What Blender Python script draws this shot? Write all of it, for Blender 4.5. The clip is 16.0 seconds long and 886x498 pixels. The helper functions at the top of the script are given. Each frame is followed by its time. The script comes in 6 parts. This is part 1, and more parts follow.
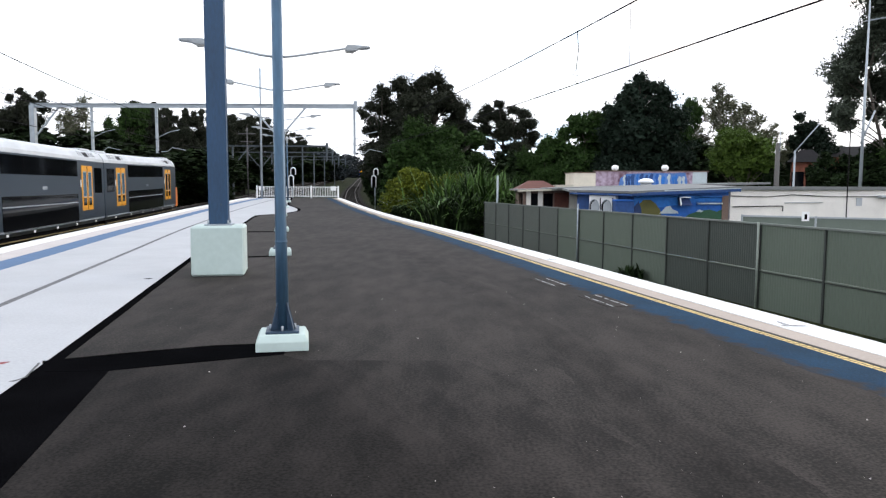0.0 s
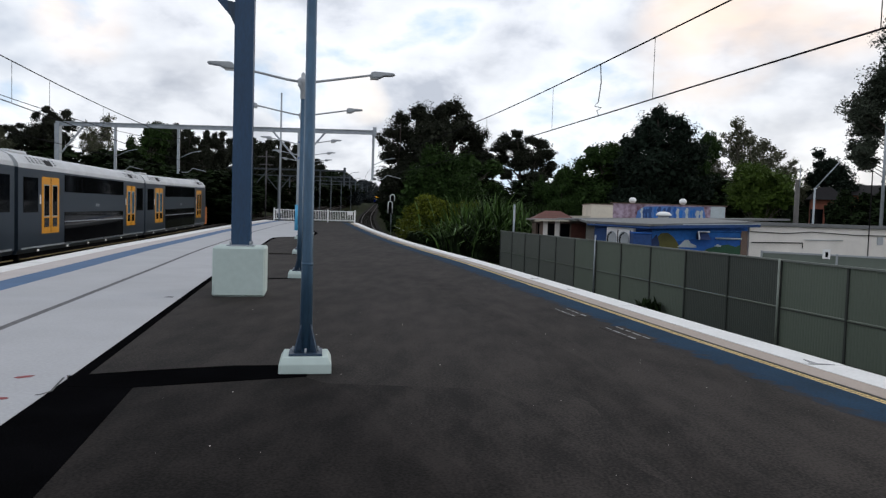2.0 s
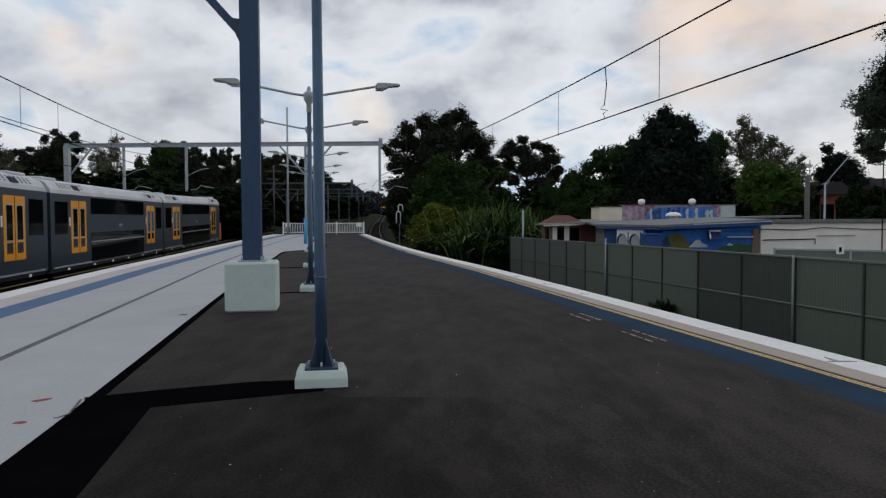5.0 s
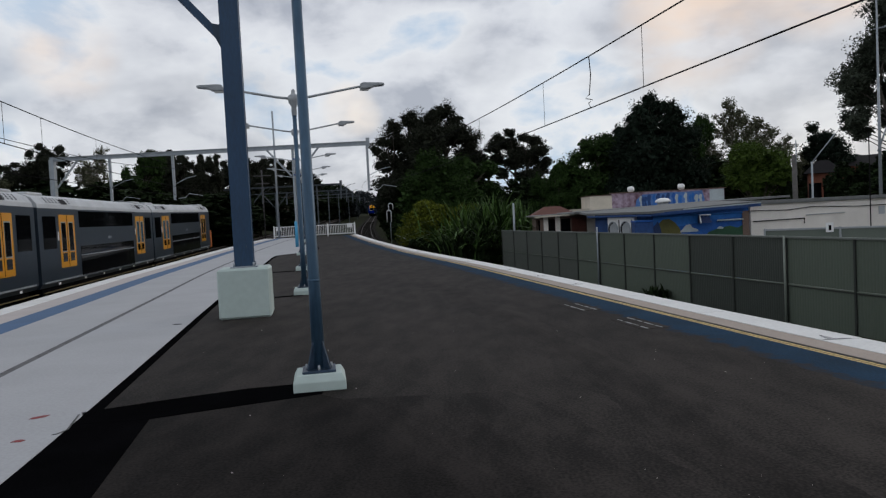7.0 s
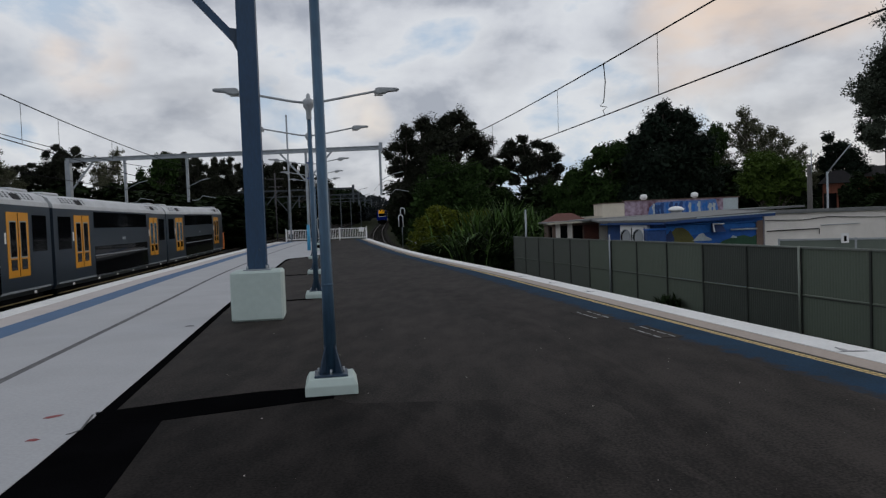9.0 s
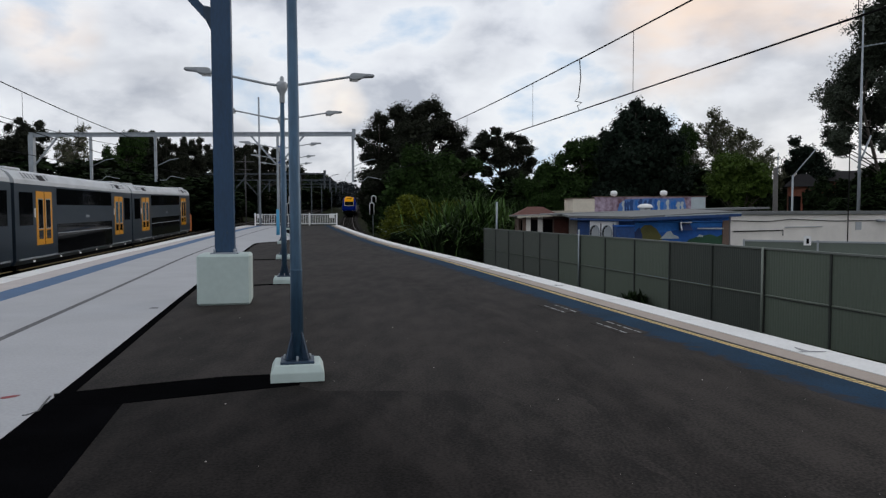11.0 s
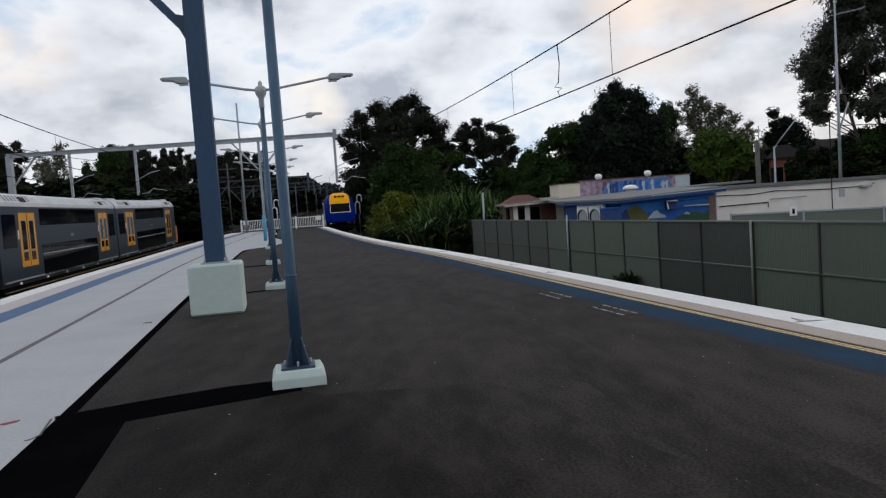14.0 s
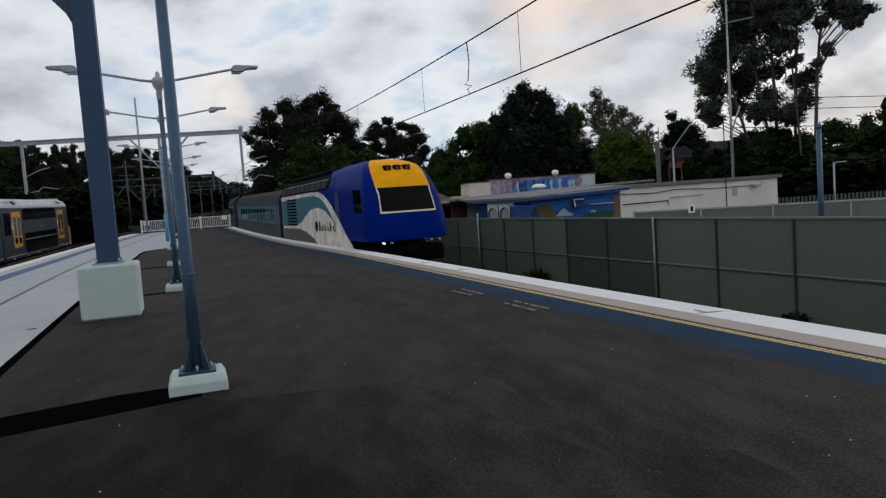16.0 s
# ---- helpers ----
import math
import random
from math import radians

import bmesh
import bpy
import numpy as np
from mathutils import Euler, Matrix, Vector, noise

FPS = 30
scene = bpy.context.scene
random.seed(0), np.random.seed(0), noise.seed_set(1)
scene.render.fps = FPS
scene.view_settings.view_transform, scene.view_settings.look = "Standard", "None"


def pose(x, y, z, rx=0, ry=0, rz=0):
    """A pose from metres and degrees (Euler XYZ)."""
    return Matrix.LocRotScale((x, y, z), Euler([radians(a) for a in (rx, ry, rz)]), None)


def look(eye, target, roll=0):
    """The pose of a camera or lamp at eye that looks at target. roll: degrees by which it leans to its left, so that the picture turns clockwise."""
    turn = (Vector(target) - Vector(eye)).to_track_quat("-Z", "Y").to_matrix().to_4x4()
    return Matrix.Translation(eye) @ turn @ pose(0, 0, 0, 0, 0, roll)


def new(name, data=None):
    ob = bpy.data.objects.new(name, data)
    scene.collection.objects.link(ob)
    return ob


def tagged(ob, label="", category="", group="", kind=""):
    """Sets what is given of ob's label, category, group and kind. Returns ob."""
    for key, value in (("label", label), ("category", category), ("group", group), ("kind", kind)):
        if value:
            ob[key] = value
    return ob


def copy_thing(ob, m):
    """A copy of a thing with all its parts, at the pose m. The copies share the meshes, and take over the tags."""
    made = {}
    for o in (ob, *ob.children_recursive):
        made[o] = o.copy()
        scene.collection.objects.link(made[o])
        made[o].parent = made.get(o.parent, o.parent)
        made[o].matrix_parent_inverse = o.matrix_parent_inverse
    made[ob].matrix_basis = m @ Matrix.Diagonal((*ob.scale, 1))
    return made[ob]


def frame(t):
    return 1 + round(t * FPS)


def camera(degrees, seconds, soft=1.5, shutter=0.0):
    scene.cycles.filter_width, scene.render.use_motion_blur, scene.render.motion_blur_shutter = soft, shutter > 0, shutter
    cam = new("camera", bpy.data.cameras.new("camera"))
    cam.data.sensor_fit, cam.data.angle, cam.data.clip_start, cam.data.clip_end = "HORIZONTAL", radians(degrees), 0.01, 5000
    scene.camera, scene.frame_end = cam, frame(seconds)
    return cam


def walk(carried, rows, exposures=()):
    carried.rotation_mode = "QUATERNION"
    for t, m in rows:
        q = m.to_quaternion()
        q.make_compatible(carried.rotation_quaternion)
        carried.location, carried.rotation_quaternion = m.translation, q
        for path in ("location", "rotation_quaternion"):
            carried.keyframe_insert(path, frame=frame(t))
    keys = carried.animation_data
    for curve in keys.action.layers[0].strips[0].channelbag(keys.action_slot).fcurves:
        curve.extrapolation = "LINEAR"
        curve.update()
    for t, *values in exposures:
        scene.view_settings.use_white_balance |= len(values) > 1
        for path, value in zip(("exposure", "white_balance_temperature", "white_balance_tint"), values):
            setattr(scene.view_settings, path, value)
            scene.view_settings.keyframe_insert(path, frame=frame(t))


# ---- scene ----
SECONDS = 16.0
cam = camera(63.65, SECONDS, soft=1.3, shutter=0.15)
# seconds, eye, yaw to the left, pitch, roll
PATH = [
    (0, 0.004, -0.016, 1.589, -0.00, -5.04, 0.21),
    (0.5, 0.001, -0.013, 1.605, 0.45, -3.60, 0.49),
    (1, -0.037, -0.016, 1.590, 0.94, -2.13, 0.57),
    (1.5, -0.075, 0.000, 1.582, 1.19, -2.04, 0.25),
    (2, -0.118, -0.013, 1.576, 1.12, -2.86, 1.79),
    (2.5, -0.136, 0.040, 1.577, -1.73, -3.56, 0.94),
    (3, -0.154, 0.021, 1.574, -0.65, -2.72, 0.89),
    (3.5, -0.163, 0.033, 1.571, 1.15, -2.76, 0.56),
    (4, -0.161, 0.033, 1.571, 1.48, -2.51, 0.31),
    (6.5, -0.148, 0.008, 1.598, 1.79, -2.09, -2.10),
    (7, -0.156, 0.033, 1.586, 1.25, -2.51, -2.91),
    (7.5, -0.176, 0.016, 1.593, 1.73, -2.65, -2.05),
    (8, -0.187, 0.026, 1.601, 3.04, -0.84, -1.31),
    (8.5, -0.191, 0.048, 1.598, 3.35, -1.31, -3.00),
    (9, -0.180, 0.033, 1.594, 2.12, -2.05, -2.15),
    (11.5, -0.205, 0.072, 1.597, -0.48, -3.55, -0.32),
    (12, -0.226, 0.088, 1.607, -0.62, -5.12, -1.76),
    (12.5, -0.229, 0.094, 1.595, -0.70, -5.36, -2.51),
    (13, -0.244, 0.100, 1.596, -0.98, -4.88, -2.79),
    (13.5, -0.243, 0.090, 1.588, -1.40, -4.47, -2.65),
    (14, -0.245, 0.082, 1.603, -1.19, -3.44, -3.97),
    (14.5, -0.231, 0.041, 1.595, -0.21, -3.56, -4.52),
    (15, -0.206, 0.077, 1.588, -2.75, -4.24, -5.07),
    (15.5, -0.197, 0.116, 1.576, -5.23, -4.65, -4.24),
    (16, -0.215, 0.276, 1.549, -8.23, -3.96, -4.04),
]


def cam_pose(x, y, z, yaw, pitch, roll):
    a, b = radians(yaw), radians(pitch)
    ahead = Vector((-math.sin(a) * math.cos(b), math.cos(a) * math.cos(b), math.sin(b)))
    eye = Vector((x, y, z))
    return look(eye, eye + ahead, roll)


EXPOSURES = [(t, e, 6350, 11) for t, e in ((0, 1.18), (0.5, 1.1), (1.0, 0.68), (1.5, 0.26), (2.0, 0.12), (2.5, 0.06), (3.0, -0.02), (4.0, -0.25), (6.5, -0.34), (7.5, -0.28), (9.0, -0.48), (11.5, -0.08), (12.5, -0.03), (13.5, -0.1), (14.0, -0.1), (14.5, -0.24), (16.0, -0.27))]
walk(cam, [(r[0], cam_pose(*r[1:])) for r in PATH], EXPOSURES)

# ---------------------------------------------------------------- sky and sun
SUN_EL, SUN_AZ = radians(14), radians(60)
world = bpy.data.worlds.new("sky")
scene.world = world
world.use_nodes = True
wn, wl = world.node_tree.nodes, world.node_tree.links
wn.clear()


sky = wn.new("ShaderNodeTexSky")
sky.sky_type, sky.sun_disc, sky.sun_elevation, sky.sun_rotation = "NISHITA", False, SUN_EL, SUN_AZ
sky.air_density, sky.dust_density = 1.0, 1.5
skyk = wn.new("ShaderNodeVectorMath")
skyk.operation = "SCALE"
skyk.inputs["Scale"].default_value = 0.12
wl.new(sky.outputs[0], skyk.inputs[0])
coord = wn.new("ShaderNodeTexCoord")
# cloud layer: the view direction, slightly flattened towards the horizon
flat = wn.new("ShaderNodeVectorMath")
flat.operation = "MULTIPLY"
flat.inputs[1].default_value = (1.0, 1.0, 1.75)
wl.new(coord.outputs["Generated"], flat.inputs[0])


def wnoise(scale, detail, rough, offset):
    m = wn.new("ShaderNodeMapping")
    m.inputs["Location"].default_value = offset
    wl.new(flat.outputs[0], m.inputs[0])
    n = wn.new("ShaderNodeTexNoise")
    n.inputs["Scale"].default_value, n.inputs["Detail"].default_value, n.inputs["Roughness"].default_value = scale, detail, rough
    n.inputs["Distortion"].default_value = 0.15
    wl.new(m.outputs[0], n.inputs["Vector"])
    return n.outputs["Fac"]


def wramp(fac, stops):
    r = wn.new("ShaderNodeValToRGB")
    while len(r.color_ramp.elements) < len(stops):
        r.color_ramp.elements.new(0.5)
    for e, (p, c) in zip(r.color_ramp.elements, stops):
        e.position, e.color = p, (*c, 1)
    wl.new(fac, r.inputs[0])
    return r.outputs[0]


def wmix(fac, a, b):
    m = wn.new("ShaderNodeMix")
    m.data_type = "RGBA"
    if isinstance(fac, float):
        m.inputs[0].default_value = fac
    else:
        wl.new(fac, m.inputs[0])
    wl.new(a, m.inputs[6])
    wl.new(b, m.inputs[7])
    return m.outputs[2]


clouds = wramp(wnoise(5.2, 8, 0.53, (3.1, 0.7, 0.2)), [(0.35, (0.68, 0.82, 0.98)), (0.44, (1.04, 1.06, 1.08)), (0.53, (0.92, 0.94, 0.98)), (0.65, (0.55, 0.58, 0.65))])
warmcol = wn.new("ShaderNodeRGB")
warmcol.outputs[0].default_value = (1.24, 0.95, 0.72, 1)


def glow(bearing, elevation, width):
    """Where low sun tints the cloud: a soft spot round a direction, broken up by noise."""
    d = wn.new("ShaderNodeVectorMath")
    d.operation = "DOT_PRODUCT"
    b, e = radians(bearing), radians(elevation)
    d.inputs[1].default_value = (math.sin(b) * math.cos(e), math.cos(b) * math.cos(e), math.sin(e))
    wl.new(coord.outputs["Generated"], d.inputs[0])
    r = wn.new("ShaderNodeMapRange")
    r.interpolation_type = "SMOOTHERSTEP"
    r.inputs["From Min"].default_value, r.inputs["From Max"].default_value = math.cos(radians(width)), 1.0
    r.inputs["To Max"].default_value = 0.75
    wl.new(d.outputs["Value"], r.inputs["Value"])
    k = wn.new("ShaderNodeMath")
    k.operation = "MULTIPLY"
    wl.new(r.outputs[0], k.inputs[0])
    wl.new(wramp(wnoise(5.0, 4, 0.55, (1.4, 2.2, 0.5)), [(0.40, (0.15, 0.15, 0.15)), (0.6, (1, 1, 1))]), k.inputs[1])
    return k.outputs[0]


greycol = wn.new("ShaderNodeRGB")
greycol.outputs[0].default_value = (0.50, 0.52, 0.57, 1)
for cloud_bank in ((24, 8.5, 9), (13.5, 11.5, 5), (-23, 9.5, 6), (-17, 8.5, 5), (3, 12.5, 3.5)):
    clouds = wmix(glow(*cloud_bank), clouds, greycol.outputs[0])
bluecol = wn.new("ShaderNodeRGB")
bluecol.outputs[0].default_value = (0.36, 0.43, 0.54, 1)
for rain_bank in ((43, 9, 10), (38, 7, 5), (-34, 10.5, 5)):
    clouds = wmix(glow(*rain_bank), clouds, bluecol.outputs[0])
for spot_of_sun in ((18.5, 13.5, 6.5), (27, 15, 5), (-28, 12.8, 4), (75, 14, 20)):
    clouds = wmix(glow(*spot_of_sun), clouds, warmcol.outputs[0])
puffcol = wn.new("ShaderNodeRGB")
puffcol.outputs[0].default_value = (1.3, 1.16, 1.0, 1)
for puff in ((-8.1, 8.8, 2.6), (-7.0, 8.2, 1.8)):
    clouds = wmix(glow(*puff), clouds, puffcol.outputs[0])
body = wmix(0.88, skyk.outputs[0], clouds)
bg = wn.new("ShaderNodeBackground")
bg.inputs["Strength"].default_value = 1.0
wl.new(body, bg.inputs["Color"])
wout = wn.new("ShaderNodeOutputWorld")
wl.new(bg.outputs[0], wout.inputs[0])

sun = new("sun", bpy.data.lights.new("sun", "SUN"))
sun.data.energy, sun.data.angle, sun.data.color = 0.5, radians(20), (1.0, 0.9, 0.78)
sun.matrix_world = look((0, 0, 60), (-60 * math.sin(SUN_AZ) * math.cos(SUN_EL), -60 * math.cos(SUN_AZ) * math.cos(SUN_EL), 60 - 60 * math.sin(SUN_EL)))


# ---------------------------------------------------------------- materials
def mat(name, color, rough=0.7, metal=0.0, vary=0.15, scale=1.5, fine=25.0, bump=0.0, color2=None, per_object=0.0, stretch=(1, 1, 1), emit=0.0, spec=0.5, coat=0.0, island=0.0, grain=0.0, turn=0.0, grit=1.0):
    m = bpy.data.materials.new(name)
    m.use_nodes = True
    nt, ln = m.node_tree.nodes, m.node_tree.links
    b = nt["Principled BSDF"]
    b.inputs["Roughness"].default_value, b.inputs["Metallic"].default_value = rough, metal
    b.inputs["Specular IOR Level"].default_value = spec
    b.inputs["Coat Weight"].default_value = coat
    tc = nt.new("ShaderNodeTexCoord")
    mp = nt.new("ShaderNodeMapping")
    mp.inputs["Scale"].default_value = stretch
    mp.inputs["Rotation"].default_value = (0, 0, radians(turn))
    ln.new(tc.outputs["Object"], mp.inputs[0])
    big = nt.new("ShaderNodeTexNoise")
    big.inputs["Scale"].default_value, big.inputs["Detail"].default_value, big.inputs["Roughness"].default_value = scale, 6, 0.6
    ln.new(mp.outputs[0], big.inputs["Vector"])
    small = nt.new("ShaderNodeTexNoise")
    small.inputs["Scale"].default_value, small.inputs["Detail"].default_value = fine, 4
    ln.new(mp.outputs[0], small.inputs["Vector"])
    add = nt.new("ShaderNodeMath")
    add.operation = "ADD"
    ln.new(big.outputs["Fac"], add.inputs[0])
    ln.new(small.outputs["Fac"], add.inputs[1])
    last = add.outputs[0]
    if grain:
        fleck = nt.new("ShaderNodeTexNoise")
        fleck.inputs["Scale"].default_value, fleck.inputs["Detail"].default_value = grain, 2
        ln.new(tc.outputs["Object"], fleck.inputs["Vector"])
        gk = nt.new("ShaderNodeMath")
        gk.operation = "MULTIPLY_ADD"
        gk.inputs[1].default_value = grit
        ln.new(fleck.outputs["Fac"], gk.inputs[0])
        ln.new(last, gk.inputs[2])
        gs = nt.new("ShaderNodeMath")
        gs.operation = "SUBTRACT"
        gs.inputs[1].default_value = 0.5 * grit
        ln.new(gk.outputs[0], gs.inputs[0])
        last = gs.outputs[0]
    for weight, kind in ((per_object, "ShaderNodeObjectInfo"), (island, "ShaderNodeNewGeometry")):
        if weight:
            info = nt.new(kind)
            k = nt.new("ShaderNodeMath")
            k.operation = "MULTIPLY_ADD"
            k.inputs[1].default_value = weight
            ln.new(info.outputs["Random" if kind.endswith("Info") else "Random Per Island"], k.inputs[0])
            ln.new(last, k.inputs[2])
            last = k.outputs[0]
    ramp = nt.new("ShaderNodeValToRGB")
    c1 = Vector(color)
    c2 = Vector(color2) if color2 else c1
    lo, hi = [max(0, v * (1 - vary)) for v in c1], [min(1, v * (1 + vary)) for v in c2]
    ramp.color_ramp.elements[0].position, ramp.color_ramp.elements[0].color = 0.7 / 2, (*lo, 1)
    ramp.color_ramp.elements[1].position, ramp.color_ramp.elements[1].color = (1.3 + per_object + island) / 2, (*hi, 1)
    half = nt.new("ShaderNodeMath")
    half.operation = "MULTIPLY"
    half.inputs[1].default_value = 0.5
    ln.new(last, half.inputs[0])
    ln.new(half.outputs[0], ramp.inputs[0])
    ln.new(ramp.outputs[0], b.inputs["Base Color"])
    if emit:
        b.inputs["Emission Color"].default_value = (*color, 1)
        b.inputs["Emission Strength"].default_value = emit
    if bump:
        bp = nt.new("ShaderNodeBump")
        bp.inputs["Strength"].default_value, bp.inputs["Distance"].default_value = bump, 0.02
        ln.new(add.outputs[0], bp.inputs["Height"])
        ln.new(bp.outputs[0], b.inputs["Normal"])
    return m


ASPHALT = mat("asphalt", (0.0112, 0.0092, 0.0080), 0.8, vary=0.4, scale=0.45, fine=3.2, bump=0.05, color2=(0.0255, 0.0213, 0.0191), spec=0.11, stretch=(1, 0.34, 1), turn=-13, grain=48, grit=1.5)
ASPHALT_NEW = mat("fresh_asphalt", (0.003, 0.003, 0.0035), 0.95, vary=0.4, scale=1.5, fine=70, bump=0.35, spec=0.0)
CONCRETE = mat("pale_concrete", (0.355, 0.36, 0.375), 0.85, vary=0.1, scale=0.7, fine=30, bump=0.1)
WHITE_COPING = mat("white_coping", (0.66, 0.66, 0.65), 0.7, vary=0.1, scale=1.2, fine=20, bump=0.08)
SCUFF = mat("scuffed_grey_paint", (0.27, 0.27, 0.275), 0.85, vary=0.5, scale=9, fine=60)
CREAM = mat("cream_paving", (0.33, 0.275, 0.235), 0.8, vary=0.14, scale=1.0, fine=25, bump=0.1)
CREAM_L = mat("pale_cream_paving", (0.44, 0.40, 0.385), 0.8, vary=0.1, scale=1.0, fine=25, bump=0.1)
BLUE_PAINT = mat("blue_platform_paint", (0.0045, 0.027, 0.058), 0.9, vary=0.35, scale=1.2, fine=40, bump=0.15, spec=0.12)
LEAF_REED = mat("reed_blades", (0.007, 0.022, 0.005), 0.6, vary=0.4, island=0.9, color2=(0.078, 0.145, 0.032), spec=0.2)
BLUE_PAINT_L = mat("blue_paint_on_concrete", (0.048, 0.108, 0.212), 0.8, vary=0.15, scale=1.5, fine=40)
YELLOW_TAC = mat("yellow_tactile", (0.58, 0.42, 0.16), 0.7, vary=0.2, scale=3, fine=40)
BLACK_GROOVE = mat("black_groove", (0.012, 0.012, 0.012), 0.9, vary=0.2)
PLINTH = mat("mint_white_painted_concrete", (0.42, 0.50, 0.475), 0.7, vary=0.06, scale=1.6, fine=9, bump=0.015)
STEEL_BLUE = mat("blue_grey_galvanised_steel", (0.011, 0.044, 0.100), 0.5, metal=0.1, vary=0.22, scale=3.0, fine=30, stretch=(1, 1, 0.25))
STEEL_POST = mat("galvanised_post_steel", (0.040, 0.086, 0.141), 0.42, metal=0.35, vary=0.25, scale=4.0, fine=30, stretch=(1, 1, 0.2))
STEEL_DARK = mat("dark_blue_steel", (0.02, 0.042, 0.075), 0.5, metal=0.2, vary=0.25, scale=4)
GALV = mat("galvanised_steel", (0.30, 0.33, 0.36), 0.5, metal=0.5, vary=0.2, scale=2)
LUM = mat("grey_luminaire", (0.33, 0.35, 0.37), 0.45, vary=0.12)
WIRE = mat("dark_wire", (0.008, 0.0075, 0.008), 0.9, vary=0.1, spec=0.05)
WHITE_PAINT = mat("white_paint", (0.78, 0.78, 0.78), 0.55, vary=0.06)
BLACK = mat("black_underframe", (0.0035, 0.0035, 0.004), 0.9, vary=0.3, spec=0.05)
BALLAST = mat("ballast", (0.009, 0.008, 0.0072), 0.95, vary=0.6, scale=6, fine=18, bump=0.9, color2=(0.019, 0.0165, 0.0148), spec=0.05)
GROUND = mat("rough_grass_ground", (0.010, 0.015, 0.005), 0.95, vary=0.6, scale=0.25, fine=6, bump=0.6, color2=(0.02, 0.023, 0.009), spec=0.05)
RAIL = mat("rail_steel", (0.045, 0.037, 0.032), 0.6, metal=0.4, vary=0.3, scale=3)
SLEEPER = mat("concrete_sleeper", (0.026, 0.0235, 0.021), 0.9, vary=0.3, per_object=0.2, spec=0.1)
WALL_DARK = mat("stained_platform_wall", (0.09, 0.085, 0.08), 0.9, vary=0.4, scale=1.2, bump=0.3)
FENCE_A = mat("grey_green_sheet_fence", (0.086, 0.106, 0.081), 0.6, vary=0.1, scale=1.0, fine=18, stretch=(1, 1, 0.3), per_object=0.15)
FENCE_B = mat("dark_green_sheet_fence", (0.037, 0.045, 0.037), 0.6, vary=0.12, scale=1.0, fine=18, stretch=(1, 1, 0.3), per_object=0.15)
FENCE_C = mat("mid_green_sheet_fence", (0.066, 0.075, 0.064), 0.6, vary=0.12, scale=1.0, fine=18, stretch=(1, 1, 0.3), per_object=0.2)
FENCE_RAIL = mat("fence_rail_grey_green", (0.19, 0.215, 0.185), 0.55, vary=0.1)
FENCE_PALE = mat("faded_green_panel", (0.125, 0.15, 0.125), 0.6, vary=0.12)
FENCE_CAP = mat("fence_cap_grey", (0.125, 0.14, 0.125), 0.55, vary=0.12)
FENCE_DARK = mat("fence_post_dark", (0.02, 0.023, 0.02), 0.6, vary=0.1)
STAINLESS = mat("brushed_stainless", (0.040, 0.058, 0.080), 0.36, metal=0.5, vary=0.1, scale=1.5, fine=50, stretch=(1, 0.15, 1))
ROOF_SILVER = mat("silver_train_roof", (0.43, 0.45, 0.47), 0.5, metal=0.1, vary=0.18, scale=1.0)
VENT_GREY = mat("grey_roof_louvre", (0.10, 0.105, 0.115), 0.7, vary=0.2)
DOOR_YELLOW = mat("yellow_door_paint", (0.60, 0.26, 0.004), 0.45, vary=0.08)
ORANGE = mat("orange_paint", (0.60, 0.17, 0.03), 0.45, vary=0.1)
GLASS = mat("tinted_window_glass", (0.003, 0.0035, 0.0045), 0.06, vary=0.2, spec=0.07)
# door glass with a bright sky reflection put into its base colour
GLASS_BLUE = mat("window_glass_painted_reflection", (0.06, 0.13, 0.2), 0.12, vary=0.4, scale=5)
XPT_BLUE = mat("deep_blue_gloss_paint", (0.0002, 0.0135, 0.165), 0.45, vary=0.2, spec=0.02)
XPT_LOUVRE = mat("sooty_louvre_paint", (0.02, 0.02, 0.022), 0.8, vary=0.3, spec=0.15)
GLASS_DARK = mat("black_windscreen_glass", (0.002, 0.0025, 0.003), 0.15, vary=0.2, spec=0.07)
XPT_YELLOW = mat("train_yellow_paint", (0.80, 0.36, 0.002), 0.5, vary=0.14, scale=2, spec=0.05)
XPT_WHITE = mat("soiled_white_paint", (0.56, 0.48, 0.38), 0.5, vary=0.35, scale=1.6, color2=(0.74, 0.71, 0.63), stretch=(1, 1, 0.5))
XPT_TEAL = mat("teal_paint", (0.032, 0.14, 0.19), 0.45, vary=0.15, spec=0.2)
XPT_GREY = mat("dark_grey_paint", (0.06, 0.055, 0.058), 0.6, vary=0.2)
XPT_SIDE = mat("grey_stainless_carriage_side", (0.024, 0.030, 0.034), 0.6, metal=0.2, vary=0.12, stretch=(1, 0.1, 4))
XPT_ROOF = mat("dusty_grey_carriage_roof", (0.028, 0.028, 0.030), 0.85, vary=0.25, spec=0.15)
XPT_TRIM = mat("pale_window_trim", (0.70, 0.63, 0.42), 0.5, vary=0.1)
LIGHT_ON = mat("headlight_glow", (1.0, 0.93, 0.8), 0.3, emit=1.3, vary=0)
LENS_RED = mat("reddish_lamp_lens", (0.10, 0.02, 0.012), 0.3, vary=0.2)
MARKER = mat("pale_lamp_lens", (0.6, 0.6, 0.58), 0.3, vary=0.05)
RED_MARK = mat("red_marking_paint", (0.20, 0.022, 0.025), 0.7, vary=0.4)
ROOF_TILE = mat("brown_tile_roof", (0.10, 0.034, 0.024), 0.85, vary=0.3, scale=4)
BROWN_WALL = mat("brown_painted_wall", (0.14, 0.095, 0.075), 0.85, vary=0.25)
PARAPET = mat("pale_cream_render", (0.62, 0.56, 0.46), 0.85, vary=0.12, scale=1.0)
